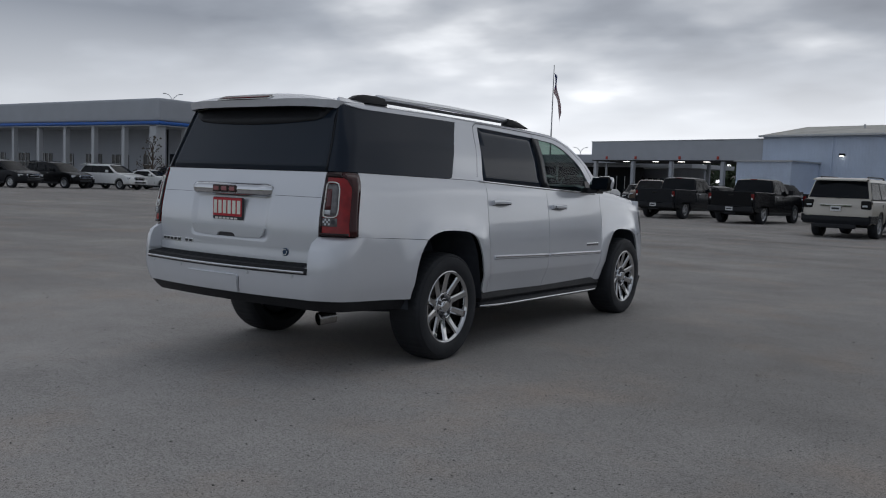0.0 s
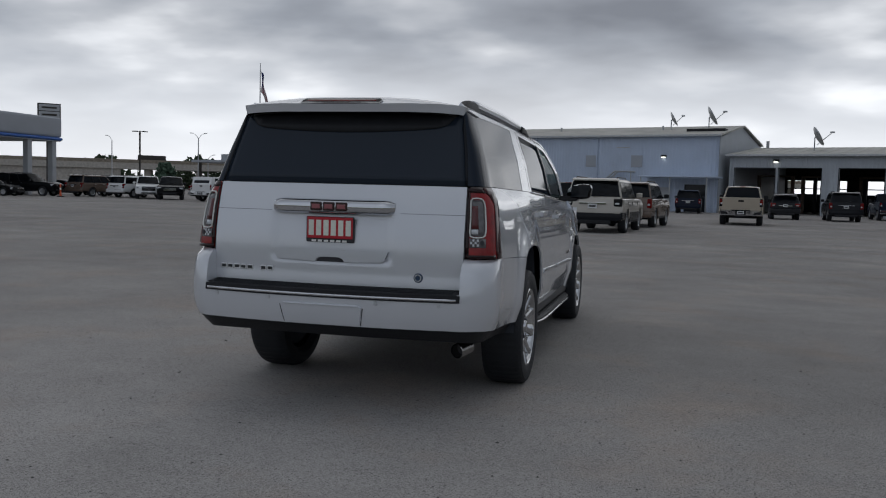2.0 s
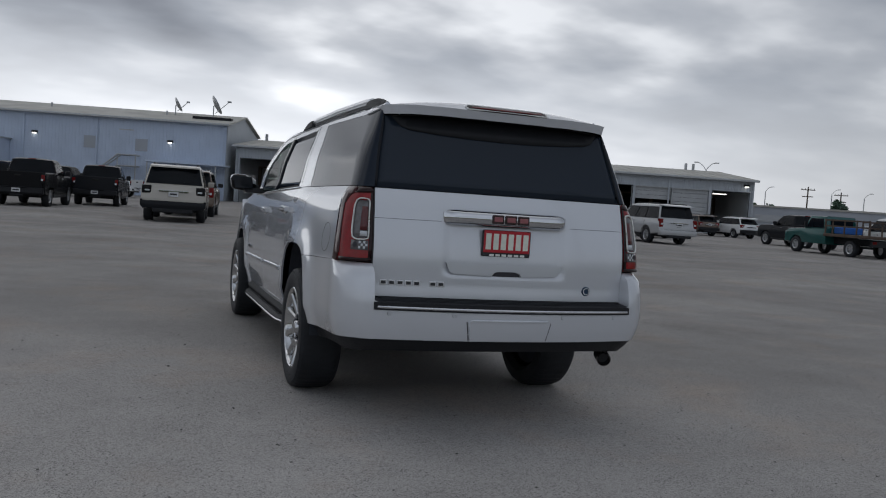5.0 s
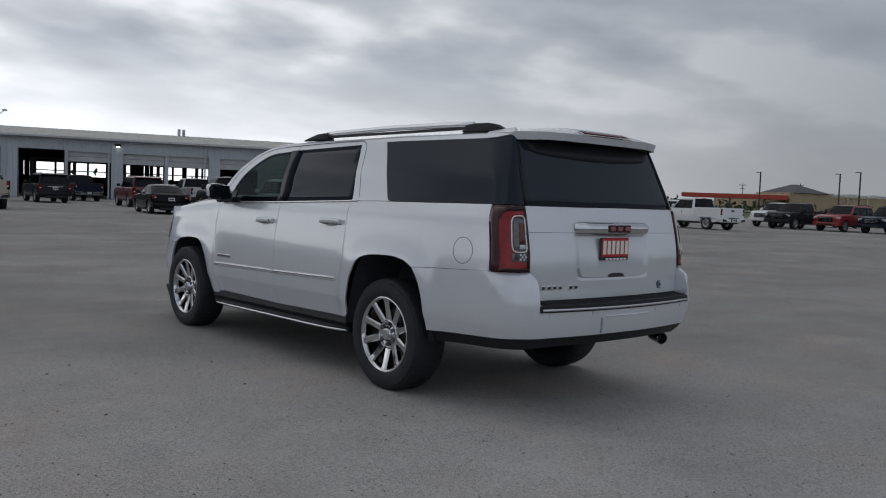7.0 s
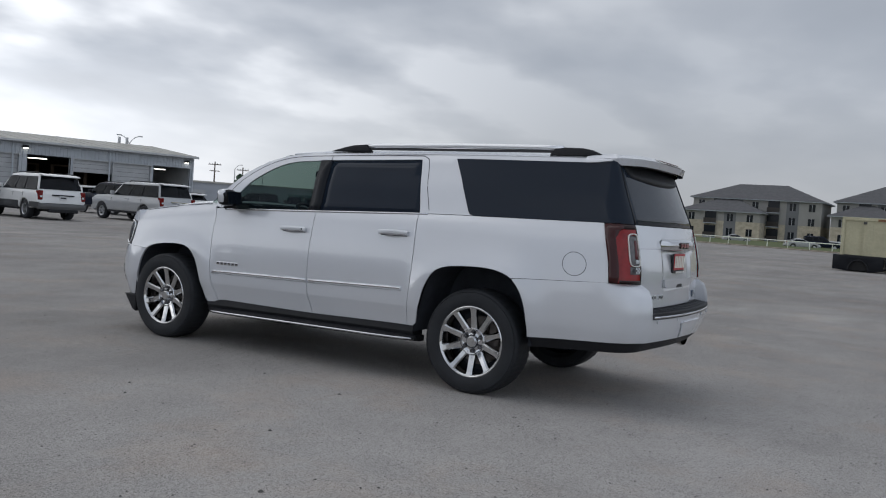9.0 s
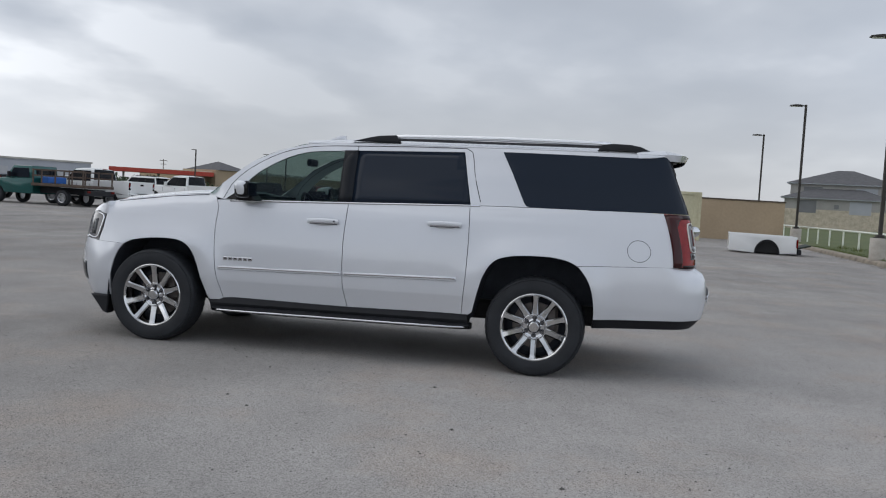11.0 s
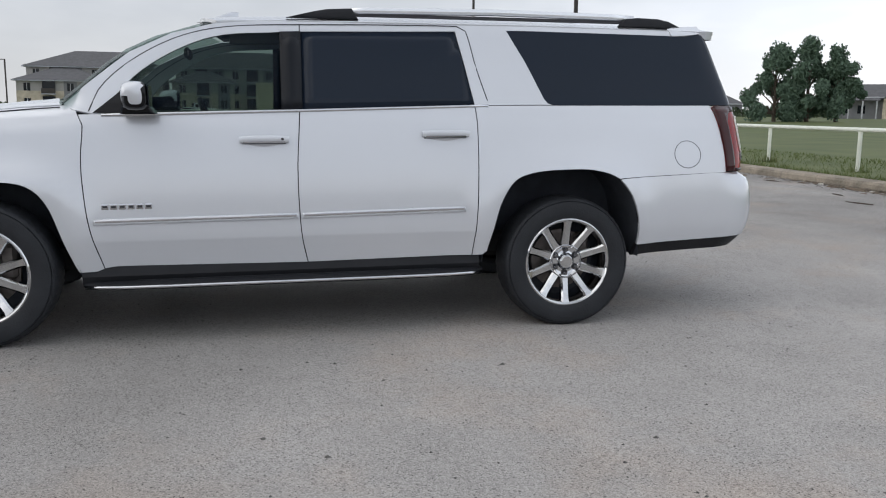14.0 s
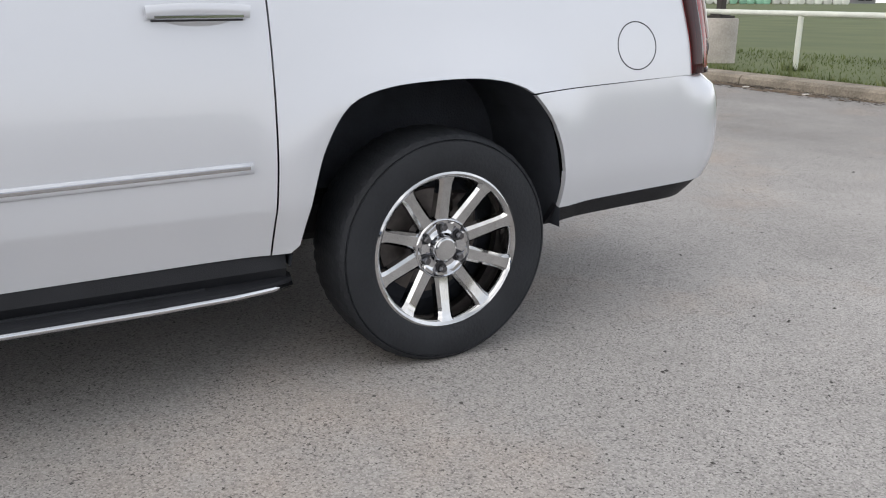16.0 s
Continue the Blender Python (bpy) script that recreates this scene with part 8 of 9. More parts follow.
        for k in range(4):
            for q in range(3):
                if (k + q) % 2 == 0:
                    u0, z0 = -1.198 - 0.013 * k, 1.013 + 0.014 * q
                    part("facet", panel([(u0, z0), (u0 - 0.012, z0), (u0 - 0.012, z0 + 0.013), (u0, z0 + 0.013)], on_side(s, 0.0122), 0.05, 0.002), M["lamp_white"], rh)
        # head lamp on the front corner
        hl = [(3.880, 0.884), (4.06, 0.905), (4.20, 0.93), (4.20, 1.09), (4.06, 1.125), (3.95, 1.135), (3.825, 1.112), (3.842, 1.0)]
        hlo = part("headlamp", panel(hl, on_side(s, 0.0, front_skin), 0.04, 0.02), M["lamp_grey"], root, "clear headlamp with chrome surround", smooth=True, angle=60)
        part("lamp_trim", strip(spline([(4.06, 0.915), (3.90, 0.905), (3.862, 1.0), (3.848, 1.095), (3.95, 1.118)], 0.03), lambda u, z, o: on_side(s, o + 0.003, front_skin)(u, z), 0.016, 0.006), M["chrome"], hlo, smooth=True)
        part("lamp_housing", panel([(3.935, 0.93), (4.0, 0.938), (4.0, 1.06), (3.925, 1.07)], on_side(s, 0.004, front_skin), 0.04, 0.004), M["lamp_dark"], hlo, smooth=True)
        part("lamp_seam", strip([(3.874, 0.886), (3.838, 1.0), (3.821, 1.112)], lambda u, z, o: on_side(s, o + 0.001, front_skin)(u, z), 0.008, 0.002), M["ink"], hlo)
        # fender tip between lamp and bonnet
        part("fender_tip", panel([(3.800, 1.115), (3.83, 1.117), (3.95, 1.140), (4.06, 1.130), (4.15, 1.108), (4.12, 1.145), (4.04, 1.175), (3.93, 1.200), (3.86, hood_line(3.86) + 0.004), (3.80, hood_line(3.80) - 0.002)], on_side(s, -0.001, front_skin), 0.04), W, hlo, smooth=True, angle=60)
        # exhaust, mud flaps
        part("mud_flap", prism([(3.755, 0.40), (3.93, 0.40), (3.88, 0.34), (3.81, 0.25), (3.765, 0.235)], s * 0.84, s * 0.955, bevel=0.01, seg=1), BK, root)
    # bonnet
    def bonnet(x, y):
        e = 1.0 - (abs(x) / 0.86) ** 2.2
        ridge = 0.014 * math.exp(-((abs(x) - 0.55) / 0.07) ** 2)
        return Vector((x, y, hood_line(min(y, 3.9)) - 0.002 + 0.045 * e + ridge - max(0, y - 3.9) * 0.5 - max(0.0, y - 4.05) * 0.6))
    pts = [(-0.845, 2.86)] + dense([(-0.84, 2.90), (-0.838, 3.4), (-0.825, 3.75), (-0.80, 3.88)], 0.12) + [(-0.70, 4.0), (-0.55, 4.10), (-0.30, 4.17), (0.0, 4.19), (0.30, 4.17), (0.55, 4.10), (0.70, 4.0)] + dense([(0.80, 3.88), (0.825, 3.75), (0.838, 3.4), (0.84, 2.90)], 0.12) + [(0.845, 2.86), (0.55, 2.93), (0.25, 2.97), (0, 2.98), (-0.25, 2.97), (-0.55, 2.93)]
    part("bonnet", panel(pts, bonnet, 0.07, 0.02), W, root, smooth=True, angle=50)
    part("cowl", prism([(-0.83, 2.70), (0.83, 2.70), (0.83, 2.88), (0.5, 2.95), (0, 3.0), (-0.5, 2.95), (-0.83, 2.88)], 1.27, 1.325, axis="z"), BK, root)
    # windscreen
    scr_side = curve([(1.335, 2.86), (1.482, 2.685), (1.622, 2.51), (1.728, 2.29), (1.80, 2.04)])
    def screen(x, z):
        hw = side_half(2.4, max(1.30, min(z, 1.79)))
        return Vector((x * hw / 0.88, scr_side(z) + 0.13 * (1 - (x / 0.88) ** 2) + (-0.005), z + 0.03 * (1 - (x / 0.88) ** 2)))
    pts = dense([(-0.87, 1.335), (0.87, 1.335), (0.87, 1.79), (-0.87, 1.79), (-0.87, 1.335)], 0.12)[:-1]
    part("windscreen", panel(pts, screen, 0.08, 0.005), M["glass_front"], root, "clear windscreen", smooth=True)
    # roof
    def roof(x, y):
        k = min(1.0, abs(x) / 0.716)
        zc = 1.888 - 0.010 * max(0, (y - 0.8)) ** 2 - 0.05 * max(0.0, y - 1.75) ** 1.5 - 0.03 * max(0.0, -0.6 - y)
        edge_z = 1.812 - 0.04 * max(0.0, y - 1.75)
        return Vector((x, y, edge_z + (zc - edge_z) * (1 - k**2.6)))
    pts = dense([(-0.716, -0.90), (0.716, -0.90)], 0.1) + dense([(0.716, -0.8), (0.716, 1.8), (0.69, 2.05)], 0.15) + [(0.45, 2.13), (0.2, 2.165), (0, 2.17), (-0.2, 2.165), (-0.45, 2.13)] + dense([(-0.69, 2.05), (-0.716, 1.8), (-0.716, -0.8)], 0.15)
    part("roof", panel(pts, roof, 0.07, 0.02), W, root, smooth=True, angle=50)
    fin = part("antenna_fin", prism([(0.0, 1.885), (0.26, 1.885), (0.20, 1.90), (0.05, 1.955), (0.0, 1.955)], -0.018, 0.018, bevel=0.008, seg=2), W, root, smooth=True, angle=40)
    fin.location = (0.0, 1.93, -0.030)
    for s in (-1, 1):
        rr_ = part("roof_rail", tube([(s * 0.645, y, z) for y, z in ((1.36, 1.872), (1.20, 1.884), (0.4, 1.890), (-0.35, 1.886), (-0.50, 1.880))], 0.021, 10), M["rail"], root, "silver roof rail with black feet", smooth=True)
        part("rail_foot", prism([(1.66, 1.835), (1.50, 1.873), (1.42, 1.887), (1.28, 1.893), (1.24, 1.83)], s * 0.615, s * 0.678, bevel=0.012, seg=2), BK, rr_, smooth=True, angle=45)
        part("rail_foot", prism([(-0.40, 1.83), (-0.44, 1.880), (-0.52, 1.888), (-0.66, 1.886), (-0.74, 1.872), (-0.84, 1.83)], s * 0.622, s * 0.672, bevel=0.012, seg=2), BK, rr_, smooth=True, angle=45)
        part("rail_seal", box(s * 0.645, 0.40, 1.858, 0.018, 1.75, 0.02), M["ink"], rr_)
    # spoiler over the rear glass
    def spoil(x, y):
        k = abs(x) / 0.716
        q = max(0.0, min(1.0, (-0.905 - y) / 0.26))
        z = 1.880 - (0.070 - 0.035 * q) * k**2.6 - 0.070 * q**2.2
        return Vector((x * (1 - 0.03 * q), y, z))
    rear_edge = [(x, -1.150 + 0.10 * (abs(x) / 0.70) ** 3) for x in (0.66, 0.5, 0.3, 0.1, -0.1, -0.3, -0.5, -0.66)]
    pts = dense([(-0.716, -0.905), (0.716, -0.905)], 0.1) + [(0.716, -0.98), (0.69, -1.04)] + rear_edge + [(-0.69, -1.04), (-0.716, -0.98)]
    sp = part("spoiler", panel(pts, spoil, 0.03, 0.052), W, root, "white roof spoiler with brake lamp", smooth=True, angle=50)
    for s in (-1, 1):
        part("spoiler_end", panel([(-0.900, 1.777), (-0.900, 1.822), (-1.0, 1.838), (-1.12, 1.846), (-1.22, 1.846), (-1.23, 1.812), (-1.14, 1.796), (-1.02, 1.782)], on_side(s, 0.008), 0.03, 0.02), W, sp, smooth=True, angle=60)
    pts_low = [(x * 0.96, y + 0.045) for x, y in pts]
    part("spoiler_underside", panel(pts_low, lambda x, y: spoil(x, y) - Vector((0, 0, 0.041)), 0.06, 0.030), M["black_gloss"], sp, smooth=True)
    def brake(x, v):
        p = spoil(x, -1.146 + 0.06 * v + 0.06 * (abs(x) / 0.70) ** 2)
        return p + Vector((0, -0.002, 0.0045))
    bl = part("brake_lamp", panel([(-0.262, -0.1), (0.242, -0.1), (0.25, 0.5), (0.225, 1.0), (-0.245, 1.0), (-0.27, 0.5)], brake, 0.2, 0.006), M["lamp_smoke"], sp, "high brake lamp", smooth=True)
    part("brake_core", panel([(-0.235, 0.30), (0.215, 0.30), (0.21, 0.55), (-0.23, 0.55)], lambda x, v: brake(x, v) + Vector((0, -0.005, 0.003)), 0.2, 0.004), M["lamp_red"], bl)
    part("brake_edge", tube([brake(x, v) for x, v in ((-0.262, -0.1), (0.242, -0.1), (0.25, 0.5), (0.225, 1.0), (-0.245, 1.0), (-0.27, 0.5), (-0.262, -0.1))], 0.004, 5), M["lens"], bl)
    # rear window, and the spoiler's shade laid over its top as a black sheet
    def gate(x, z, o=0.0):
        xin = rear_in(z)
        return Vector((x * xin / 0.78, rear_y(x * xin / 0.78, z) - o, z))
    pts = dense([(-0.775, 1.352), (0.775, 1.352)], 0.1) + dense([(0.775, 1.42), (0.775, 1.80)], 0.1) + dense([(0.70, 1.80), (-0.70, 1.80)], 0.1) + dense([(-0.775, 1.80), (-0.775, 1.42)], 0.1)
    part("rear_window", panel(pts, lambda x, z: gate(x, z, -0.001), 0.06, 0.006), M["glass_rear"], root, "dark rear window", smooth=True)
    pts = [(-0.70, 1.80), (0.70, 1.80), (0.716, 1.755), (0.66, 1.705), (0.60, 1.688), (0.45, 1.675), (0.2, 1.663), (0, 1.66), (-0.2, 1.663), (-0.45, 1.675), (-0.60, 1.688), (-0.66, 1.705), (-0.716, 1.755)]
    part("window_shade_panel", panel(pts, lambda x, z: gate(x, z, 0.008), 0.05, 0.012), M["black"], root, "black sheet painting the spoiler's shade on the glass", smooth=True)
    for s in (-1, 1):
        part("window_edge", panel([(s * 0.775, 1.355), (s * 0.763, 1.355), (s * 0.757, 1.70), (s * 0.775, 1.78)], lambda x, z: gate(x, z, 0.004), 0.06, 0.006), M["pillar"], root, smooth=True)
    # liftgate
    def step_in(v, a, w):
        k = max(0.0, min(1.0, (v - a) / w))
        return k * k * (3 - 2 * k)
    def gate_dent(x, z):
        inx = step_in(0.385 - abs(x + 0.01), 0.0, 0.05)
        inz = step_in(z, 0.885, 0.03) * step_in(1.195 - z, 0.0, 0.02)
        lower = 0.030 * step_in(0.86 - z, 0.0, 0.10)
        return 0.016 * inx * inz - lower * 0.3
    pts = dense([(-0.772, 0.762), (0.772, 0.762), (0.772, 1.346), (-0.772, 1.346), (-0.772, 0.762)], 0.05)[:-1]
    lg = part("liftgate", panel(pts, lambda x, z: gate(x, z, 0.002 - gate_dent(x, z)), 0.022, 0.015), W, root, "white liftgate with chrome bar and red plate", smooth=True, angle=55)
    for s in (-1, 1):
        part("gate_seam", strip(dense([(s * 0.776, 0.765), (s * 0.776, 1.34)], 0.1), lambda x, z, o: gate(x, z, o), 0.006, 0.001), M["ink"], lg)
        part("gate_crease", strip(dense([(s * 0.772, 1.184), (s * 0.40, 1.185)], 0.06), lambda x, z, o: gate(x, z, o + 0.002), 0.0022, 0.0006), M["ink"], lg)
    bar = bmesh.new()
    rings = []
    for i in range(25):
        x = -0.39 + 0.76 * i / 24
        e = min(1.0, min(i, 24 - i) / 1.6) ** 0.5
        yb = rear_y(x, 1.21)
        rings.append([bar.verts.new((x, yb - d * e - 0.004, 1.213 + h * (0.6 + 0.4 * e))) for d, h in ((0.0, -0.044), (0.026, -0.043), (0.048, -0.028), (0.058, -0.004), (0.054, 0.020), (0.032, 0.040), (0.0, 0.045))])
    for a, b in zip(rings, rings[1:]):
        for k in range(6):
            bar.faces.new((a[k], b[k], b[k + 1], a[k + 1]))
    bar.faces.new(rings[0])
    bar.faces.new(rings[-1][::-1])
    bmesh.ops.recalc_face_normals(bar, faces=bar.faces[:])
    cb = part("chrome_bar", bar, M["chrome"], lg, "polished chrome bar with dark red marks", smooth=True, angle=60)
    for i, x in enumerate((-0.090, -0.012, 0.066)):
        part("mark", box(x, rear_y(x, 1.21) - 0.062, 1.215, 0.070, 0.012, 0.050, 0.004), M["mark_edge"], cb)
        part("mark_core", box(x, rear_y(x, 1.21) - 0.0675, 1.215, 0.050, 0.006, 0.026, 0.002), M["mark_red"], cb)
    pl = part("plate", box(-0.014, rear_y(0, 1.08) + 0.002, 1.080, 0.300, 0.014, 0.150, 0.006), M["ink"], lg, "red dealer plate in black frame")
    part("plate_face", box(-0.014, rear_y(0, 1.08) - 0.0065, 1.090, 0.284, 0.006, 0.124, 0.003), M["plate_red"], pl)
    for i in range(6):
        part("plate_mark", box(-0.014 - 0.115 + i * 0.046, rear_y(0, 1.09) - 0.0115, 1.090, 0.032, 0.004, 0.090, 0.001), M["white_paint"], pl)
        part("plate_mark", box(-0.014 - 0.095 + i * 0.038, rear_y(0, 1.01) - 0.0085, 1.0145, 0.026, 0.004, 0.012), M["lens"], pl)
    def lip(x, z):
        return gate(x, z, 0.010)
    part("handle_panel", panel([(-0.370, 0.962), (-0.350, 0.915), (-0.335, 0.902), (-0.10, 0.894), (-0.085, 0.915), (-0.06, 0.922), (0.045, 0.922), (0.07, 0.913), (0.083, 0.894), (0.305, 0.902), (0.322, 0.915), (0.342, 0.962)], lip, 0.04, 0.016), W, lg, smooth=True, angle=50)
    part("handle_notch", panel([(-0.092, 0.894), (-0.078, 0.914), (-0.06, 0.920), (0.045, 0.920), (0.065, 0.912), (0.078, 0.894)], lambda x, z: gate(x, z, 0.004), 0.04, 0.006), M["ink"], lg)
    for i in range(8):
        if i != 5:
            x = -0.735 + i * 0.046
            part("badge_bar", box(x + 0.02, rear_y(x, 0.838) - 0.007, 0.838, 0.038, 0.008, 0.028, 0.002), M["rail"], lg)
            part("badge_bar_core", box(x + 0.02, rear_y(x, 0.838) - 0.0115, 0.838, 0.027, 0.004, 0.017), M["ink"], lg)
    em = part("emblem", lathe([(0.0, 0.0), (0.023, 0.0), (0.027, 0.004), (0.027, 0.010)], 24, axis="y"), M["emblem_blue"], lg, "small round dark blue sticker")
    part("emblem_ring", lathe([(0.020, -0.0012), (0.0165, -0.0012)], 24, axis="y"), M["lens"], em)
    em.location = (0.523, rear_y(0.523, 0.823) - 0.014, 0.823)
    # rear bumper
    bmp = bmesh.new()
    for s in (-1, 1):
        arch_part = [p for p in spline(REAR_ARCH, 0.035) if p[0] < -0.318 and p[1] > 0.492]
        outline = arch_part[::-1] + [(-0.316, 0.8965)] + dense([(-0.35, 0.9015), (-0.42, 0.9060), (-0.99, 0.9345), (-1.247, 0.9375)], 0.05) + [(-1.249, 0.93), (-1.2515, 0.90), (-1.254, 0.85), (-1.2555, 0.80), (-1.2565, 0.748), (-1.275, 0.740)] + dense([(-1.33, 0.738), (-2.08, 0.738)], 0.08) + [(-2.08, 0.538)] + dense([(-2.0, 0.538), (-1.30, 0.537), (-1.15, 0.536), (-0.9, 0.517), (-0.452, 0.490)], 0.07)[1:]
        panel(outline, on_side(s, 0.0, bumper_skin), 0.045, 0.02, bm=bmp)
        cheek = [(-1.247, 0.9375), (-1.2515, 0.90), (-1.254, 0.85), (-1.2555, 0.80), (-1.2565, 0.748)]
        edge = [bumper_skin(u, z, s) for u, z in cheek]
        outer = [bmp.verts.new(p) for p in edge]
        inner = [bmp.verts.new((p.x * 0.985, rear_y(p.x, p.z) + 0.03, p.z)) for p in edge]
        for k in range(4):
            bmp.faces.new((outer[k], outer[k + 1], inner[k + 1], inner[k])[::s])
    bmesh.ops.remove_doubles(bmp, verts=bmp.verts[:], dist=0.002)
    rb = part("rear_bumper", bmp, W, root, "white rear bumper with black step pad", smooth=True, angle=50)
    bb = lambda x, z: rear_y(x, z, bumper_face, 0.13)
    pad = bmesh.new()
    rows = []
    for i in range(21):
        x = -0.785 + 1.57 * i / 20
        rows.append([pad.verts.new((x, y, z)) for y, z in ((rear_y(x, 0.76) + 0.02, 0.757), (bb(x, 0.74) + 0.012, 0.747), (bb(x, 0.74) - 0.004, 0.741), (bb(x, 0.74) - 0.008, 0.700), (bb(x, 0.70) + 0.01, 0.694))])
    for a, b in zip(rows, rows[1:]):
        for k in range(4):
            pad.faces.new((a[k], b[k], b[k + 1], a[k + 1]))
    bmesh.ops.recalc_face_normals(pad, faces=pad.faces[:])
    sp_ = part("step_pad", pad, BK, rb, "ribbed black step pad", smooth=True, angle=35)
    for k in range(3):
        part("pad_rib", tube([(x, rear_y(x, 0.76) + (bb(x, 0.74) - rear_y(x, 0.76)) * (0.25 + 0.27 * k), 0.757 - 0.003 * k) for x in (-0.74 + 1.48 * i / 12 for i in range(13))], 0.004, 5), M["rubber"], sp_)
    part("chrome_strip", tube([(x, bb(x, 0.715) - 0.007, 0.715) for x in (-0.765 + 1.53 * i / 20 for i in range(21))], 0.0085, 8), M["chrome"], rb, smooth=True)
    cover = lambda x, z: Vector((x, bb(x, z) - 0.010, z))
    part("tow_cover", panel([(-0.262, 0.648), (-0.235, 0.662), (0.205, 0.662), (0.232, 0.648), (0.214, 0.543), (-0.240, 0.543)], cover, 0.05, 0.012), W, rb, smooth=True, angle=40)
    part("tow_cover_lip", tube([(x, bb(x, 0.66) - 0.010, 0.657) for x in (-0.24, -0.1, 0.1, 0.21)], 0.006, 6), W, rb)
    part("cover_seam", strip(dense([(0.238, 0.648), (0.222, 0.545)], 0.05), lambda x, z, o: Vector((x, bb(x, z) - o, z)), 0.006, 0.001), M["ink"], rb)
    part("cover_seam", strip(dense([(-0.270, 0.648), (-0.248, 0.545)], 0.05), lambda x, z, o: Vector((x, bb(x, z) - o, z)), 0.006, 0.001), M["ink"], rb)
    for x in (-0.70, -0.345, 0.315, 0.672):
        o = part("parking_sensor", lathe([(0.0, -0.002), (0.010, -0.002), (0.0125, 0.001), (0.0125, 0.006)], 16, axis="y"), M["stucco_pale"], rb)
        o.location = (x, bb(x, 0.682) - 0.002, 0.682)
    val = bmesh.new()
    for s in (-1, 1):
        outline = dense([(-0.455, 0.488), (-0.9, 0.515), (-1.15, 0.534), (-1.30, 0.536), (-2.08, 0.536)], 0.08) + [(-2.08, 0.47)] + dense([(-1.5, 0.468), (-1.25, 0.462), (-1.05, 0.450), (-0.447, 0.412)], 0.08)
        panel(outline, lambda u, z: bumper_skin(u, z + 0.03, s, -0.022 - (0.536 - z) * 0.35) - Vector((0, 0, 0.03)), 0.05, 0.02, bm=val)
    part("valance", val, BK, root, "black lower valance", smooth=True, angle=50)
    # front bumper, grille, chin: plain, seen only edge on
    fb = bmesh.new()
    for s in (-1, 1):
        arch_part = [p for p in spline(FRONT_ARCH, 0.035) if p[0] > 3.612 and 0.41 < p[1] < 0.862]
        outline = arch_part + [(3.606, 0.8615)] + dense([(3.70, 0.8685), (3.876, 0.877), (4.1, 0.90), (4.68, 0.92)], 0.06) + dense([(4.68, 0.86), (4.68, 0.40)], 0.1) + dense([(4.5, 0.40), (4.0, 0.40), (3.745, 0.402)], 0.06)
        panel(outline, on_side(s, 0.0, front_skin), 0.05, 0.02, bm=fb)
    bmesh.ops.remove_doubles(fb, verts=fb.verts[:], dist=0.002)
    fbo = part("front_bumper", fb, W, root, smooth=True, angle=50)
    chin = bmesh.new()
    for s in (-1, 1):
        panel(dense([(3.752, 0.398), (3.9, 0.398), (4.2, 0.40), (4.68, 0.40)], 0.08) + [(4.68, 0.30), (4.2, 0.28), (3.95, 0.27), (3.80, 0.245), (3.755, 0.24)], on_side(s, -0.012, front_skin), 0.06, 0.02, bm=chin)
    part("chin", chin, BK, root, smooth=True, angle=50)
    for s in (-1, 1):
        part("fog_lamp", panel([(4.03, 0.52), (4.16, 0.54), (4.16, 0.70), (4.02, 0.68)], on_side(s, 0.003, front_skin), 0.05, 0.01), M["lamp_dark"], fbo, smooth=True)
    gr = bmesh.new()
    for s in (-1, 1):
        panel([(4.22, 0.93), (4.68, 0.935), (4.68, 1.17), (4.35, 1.16), (4.22, 1.11)], on_side(s, -0.004, front_skin), 0.05, 0.02, bm=gr)
    part("grille", gr, M["chrome"], root, smooth=True, angle=50)
    # hidden inner shell, floor, cabin fittings
    part("inner_shell", box(0, 1.66, 0.86, 1.80, 2.20, 0.86), M["dark"], root)
    part("inner_shell", box(0, -0.78, 0.90, 1.64, 0.50, 0.78), M["dark"], root)
    part("inner_shell", box(0, 3.86, 0.72, 1.50, 0.18, 0.70), M["dark"], root)
    part("inner_shell", box(0, 1.50, 0.84, 1.02, 4.7, 0.80), M["dark"], root)
    part("underbody", box(0, 1.55, 0.47, 1.24, 4.5, 0.16, 0.03), M["dark"], root)
    part("rear_axle", tube([(-0.75, 0, 0.37), (-0.1, 0, 0.37), (0.1, 0, 0.37), (0.75, 0, 0.37)], [0.045, 0.05, 0.11, 0.045], 10), BK, root)
    ex = part("exhaust_tip", lathe([(0.040, 0.0), (0.044, 0.004), (0.044, 0.12), (0.034, 0.12), (0.036, 0.01)], 20, axis="y"), M["exhaust"], root, smooth=True, angle=40)
    ex.matrix_local = pose(0.74, -1.15, 0.400, 7, 0, -22)
    part("exhaust_bore", lathe([(0.0, 0.06), (0.037, 0.06)], 16, axis="y"), M["ink"], ex)
    part("dashboard", box(0, 2.42, 1.20, 1.50, 0.42, 0.20, 0.05), M["interior"], root)
    sw = part("steering_wheel", lathe([(0.175, -0.015), (0.19, -0.012), (0.197, 0.0), (0.19, 0.012), (0.175, 0.015), (0.165, 0.0), (0.175, -0.015)], 24, axis="y"), M["black"], root)
    sw.matrix_local = pose(-0.40, 2.10, 1.20, -22)
    part("steering_hub", box(0, 0.0, 0, 0.33, 0.04, 0.09, 0.02), M["black"], sw)
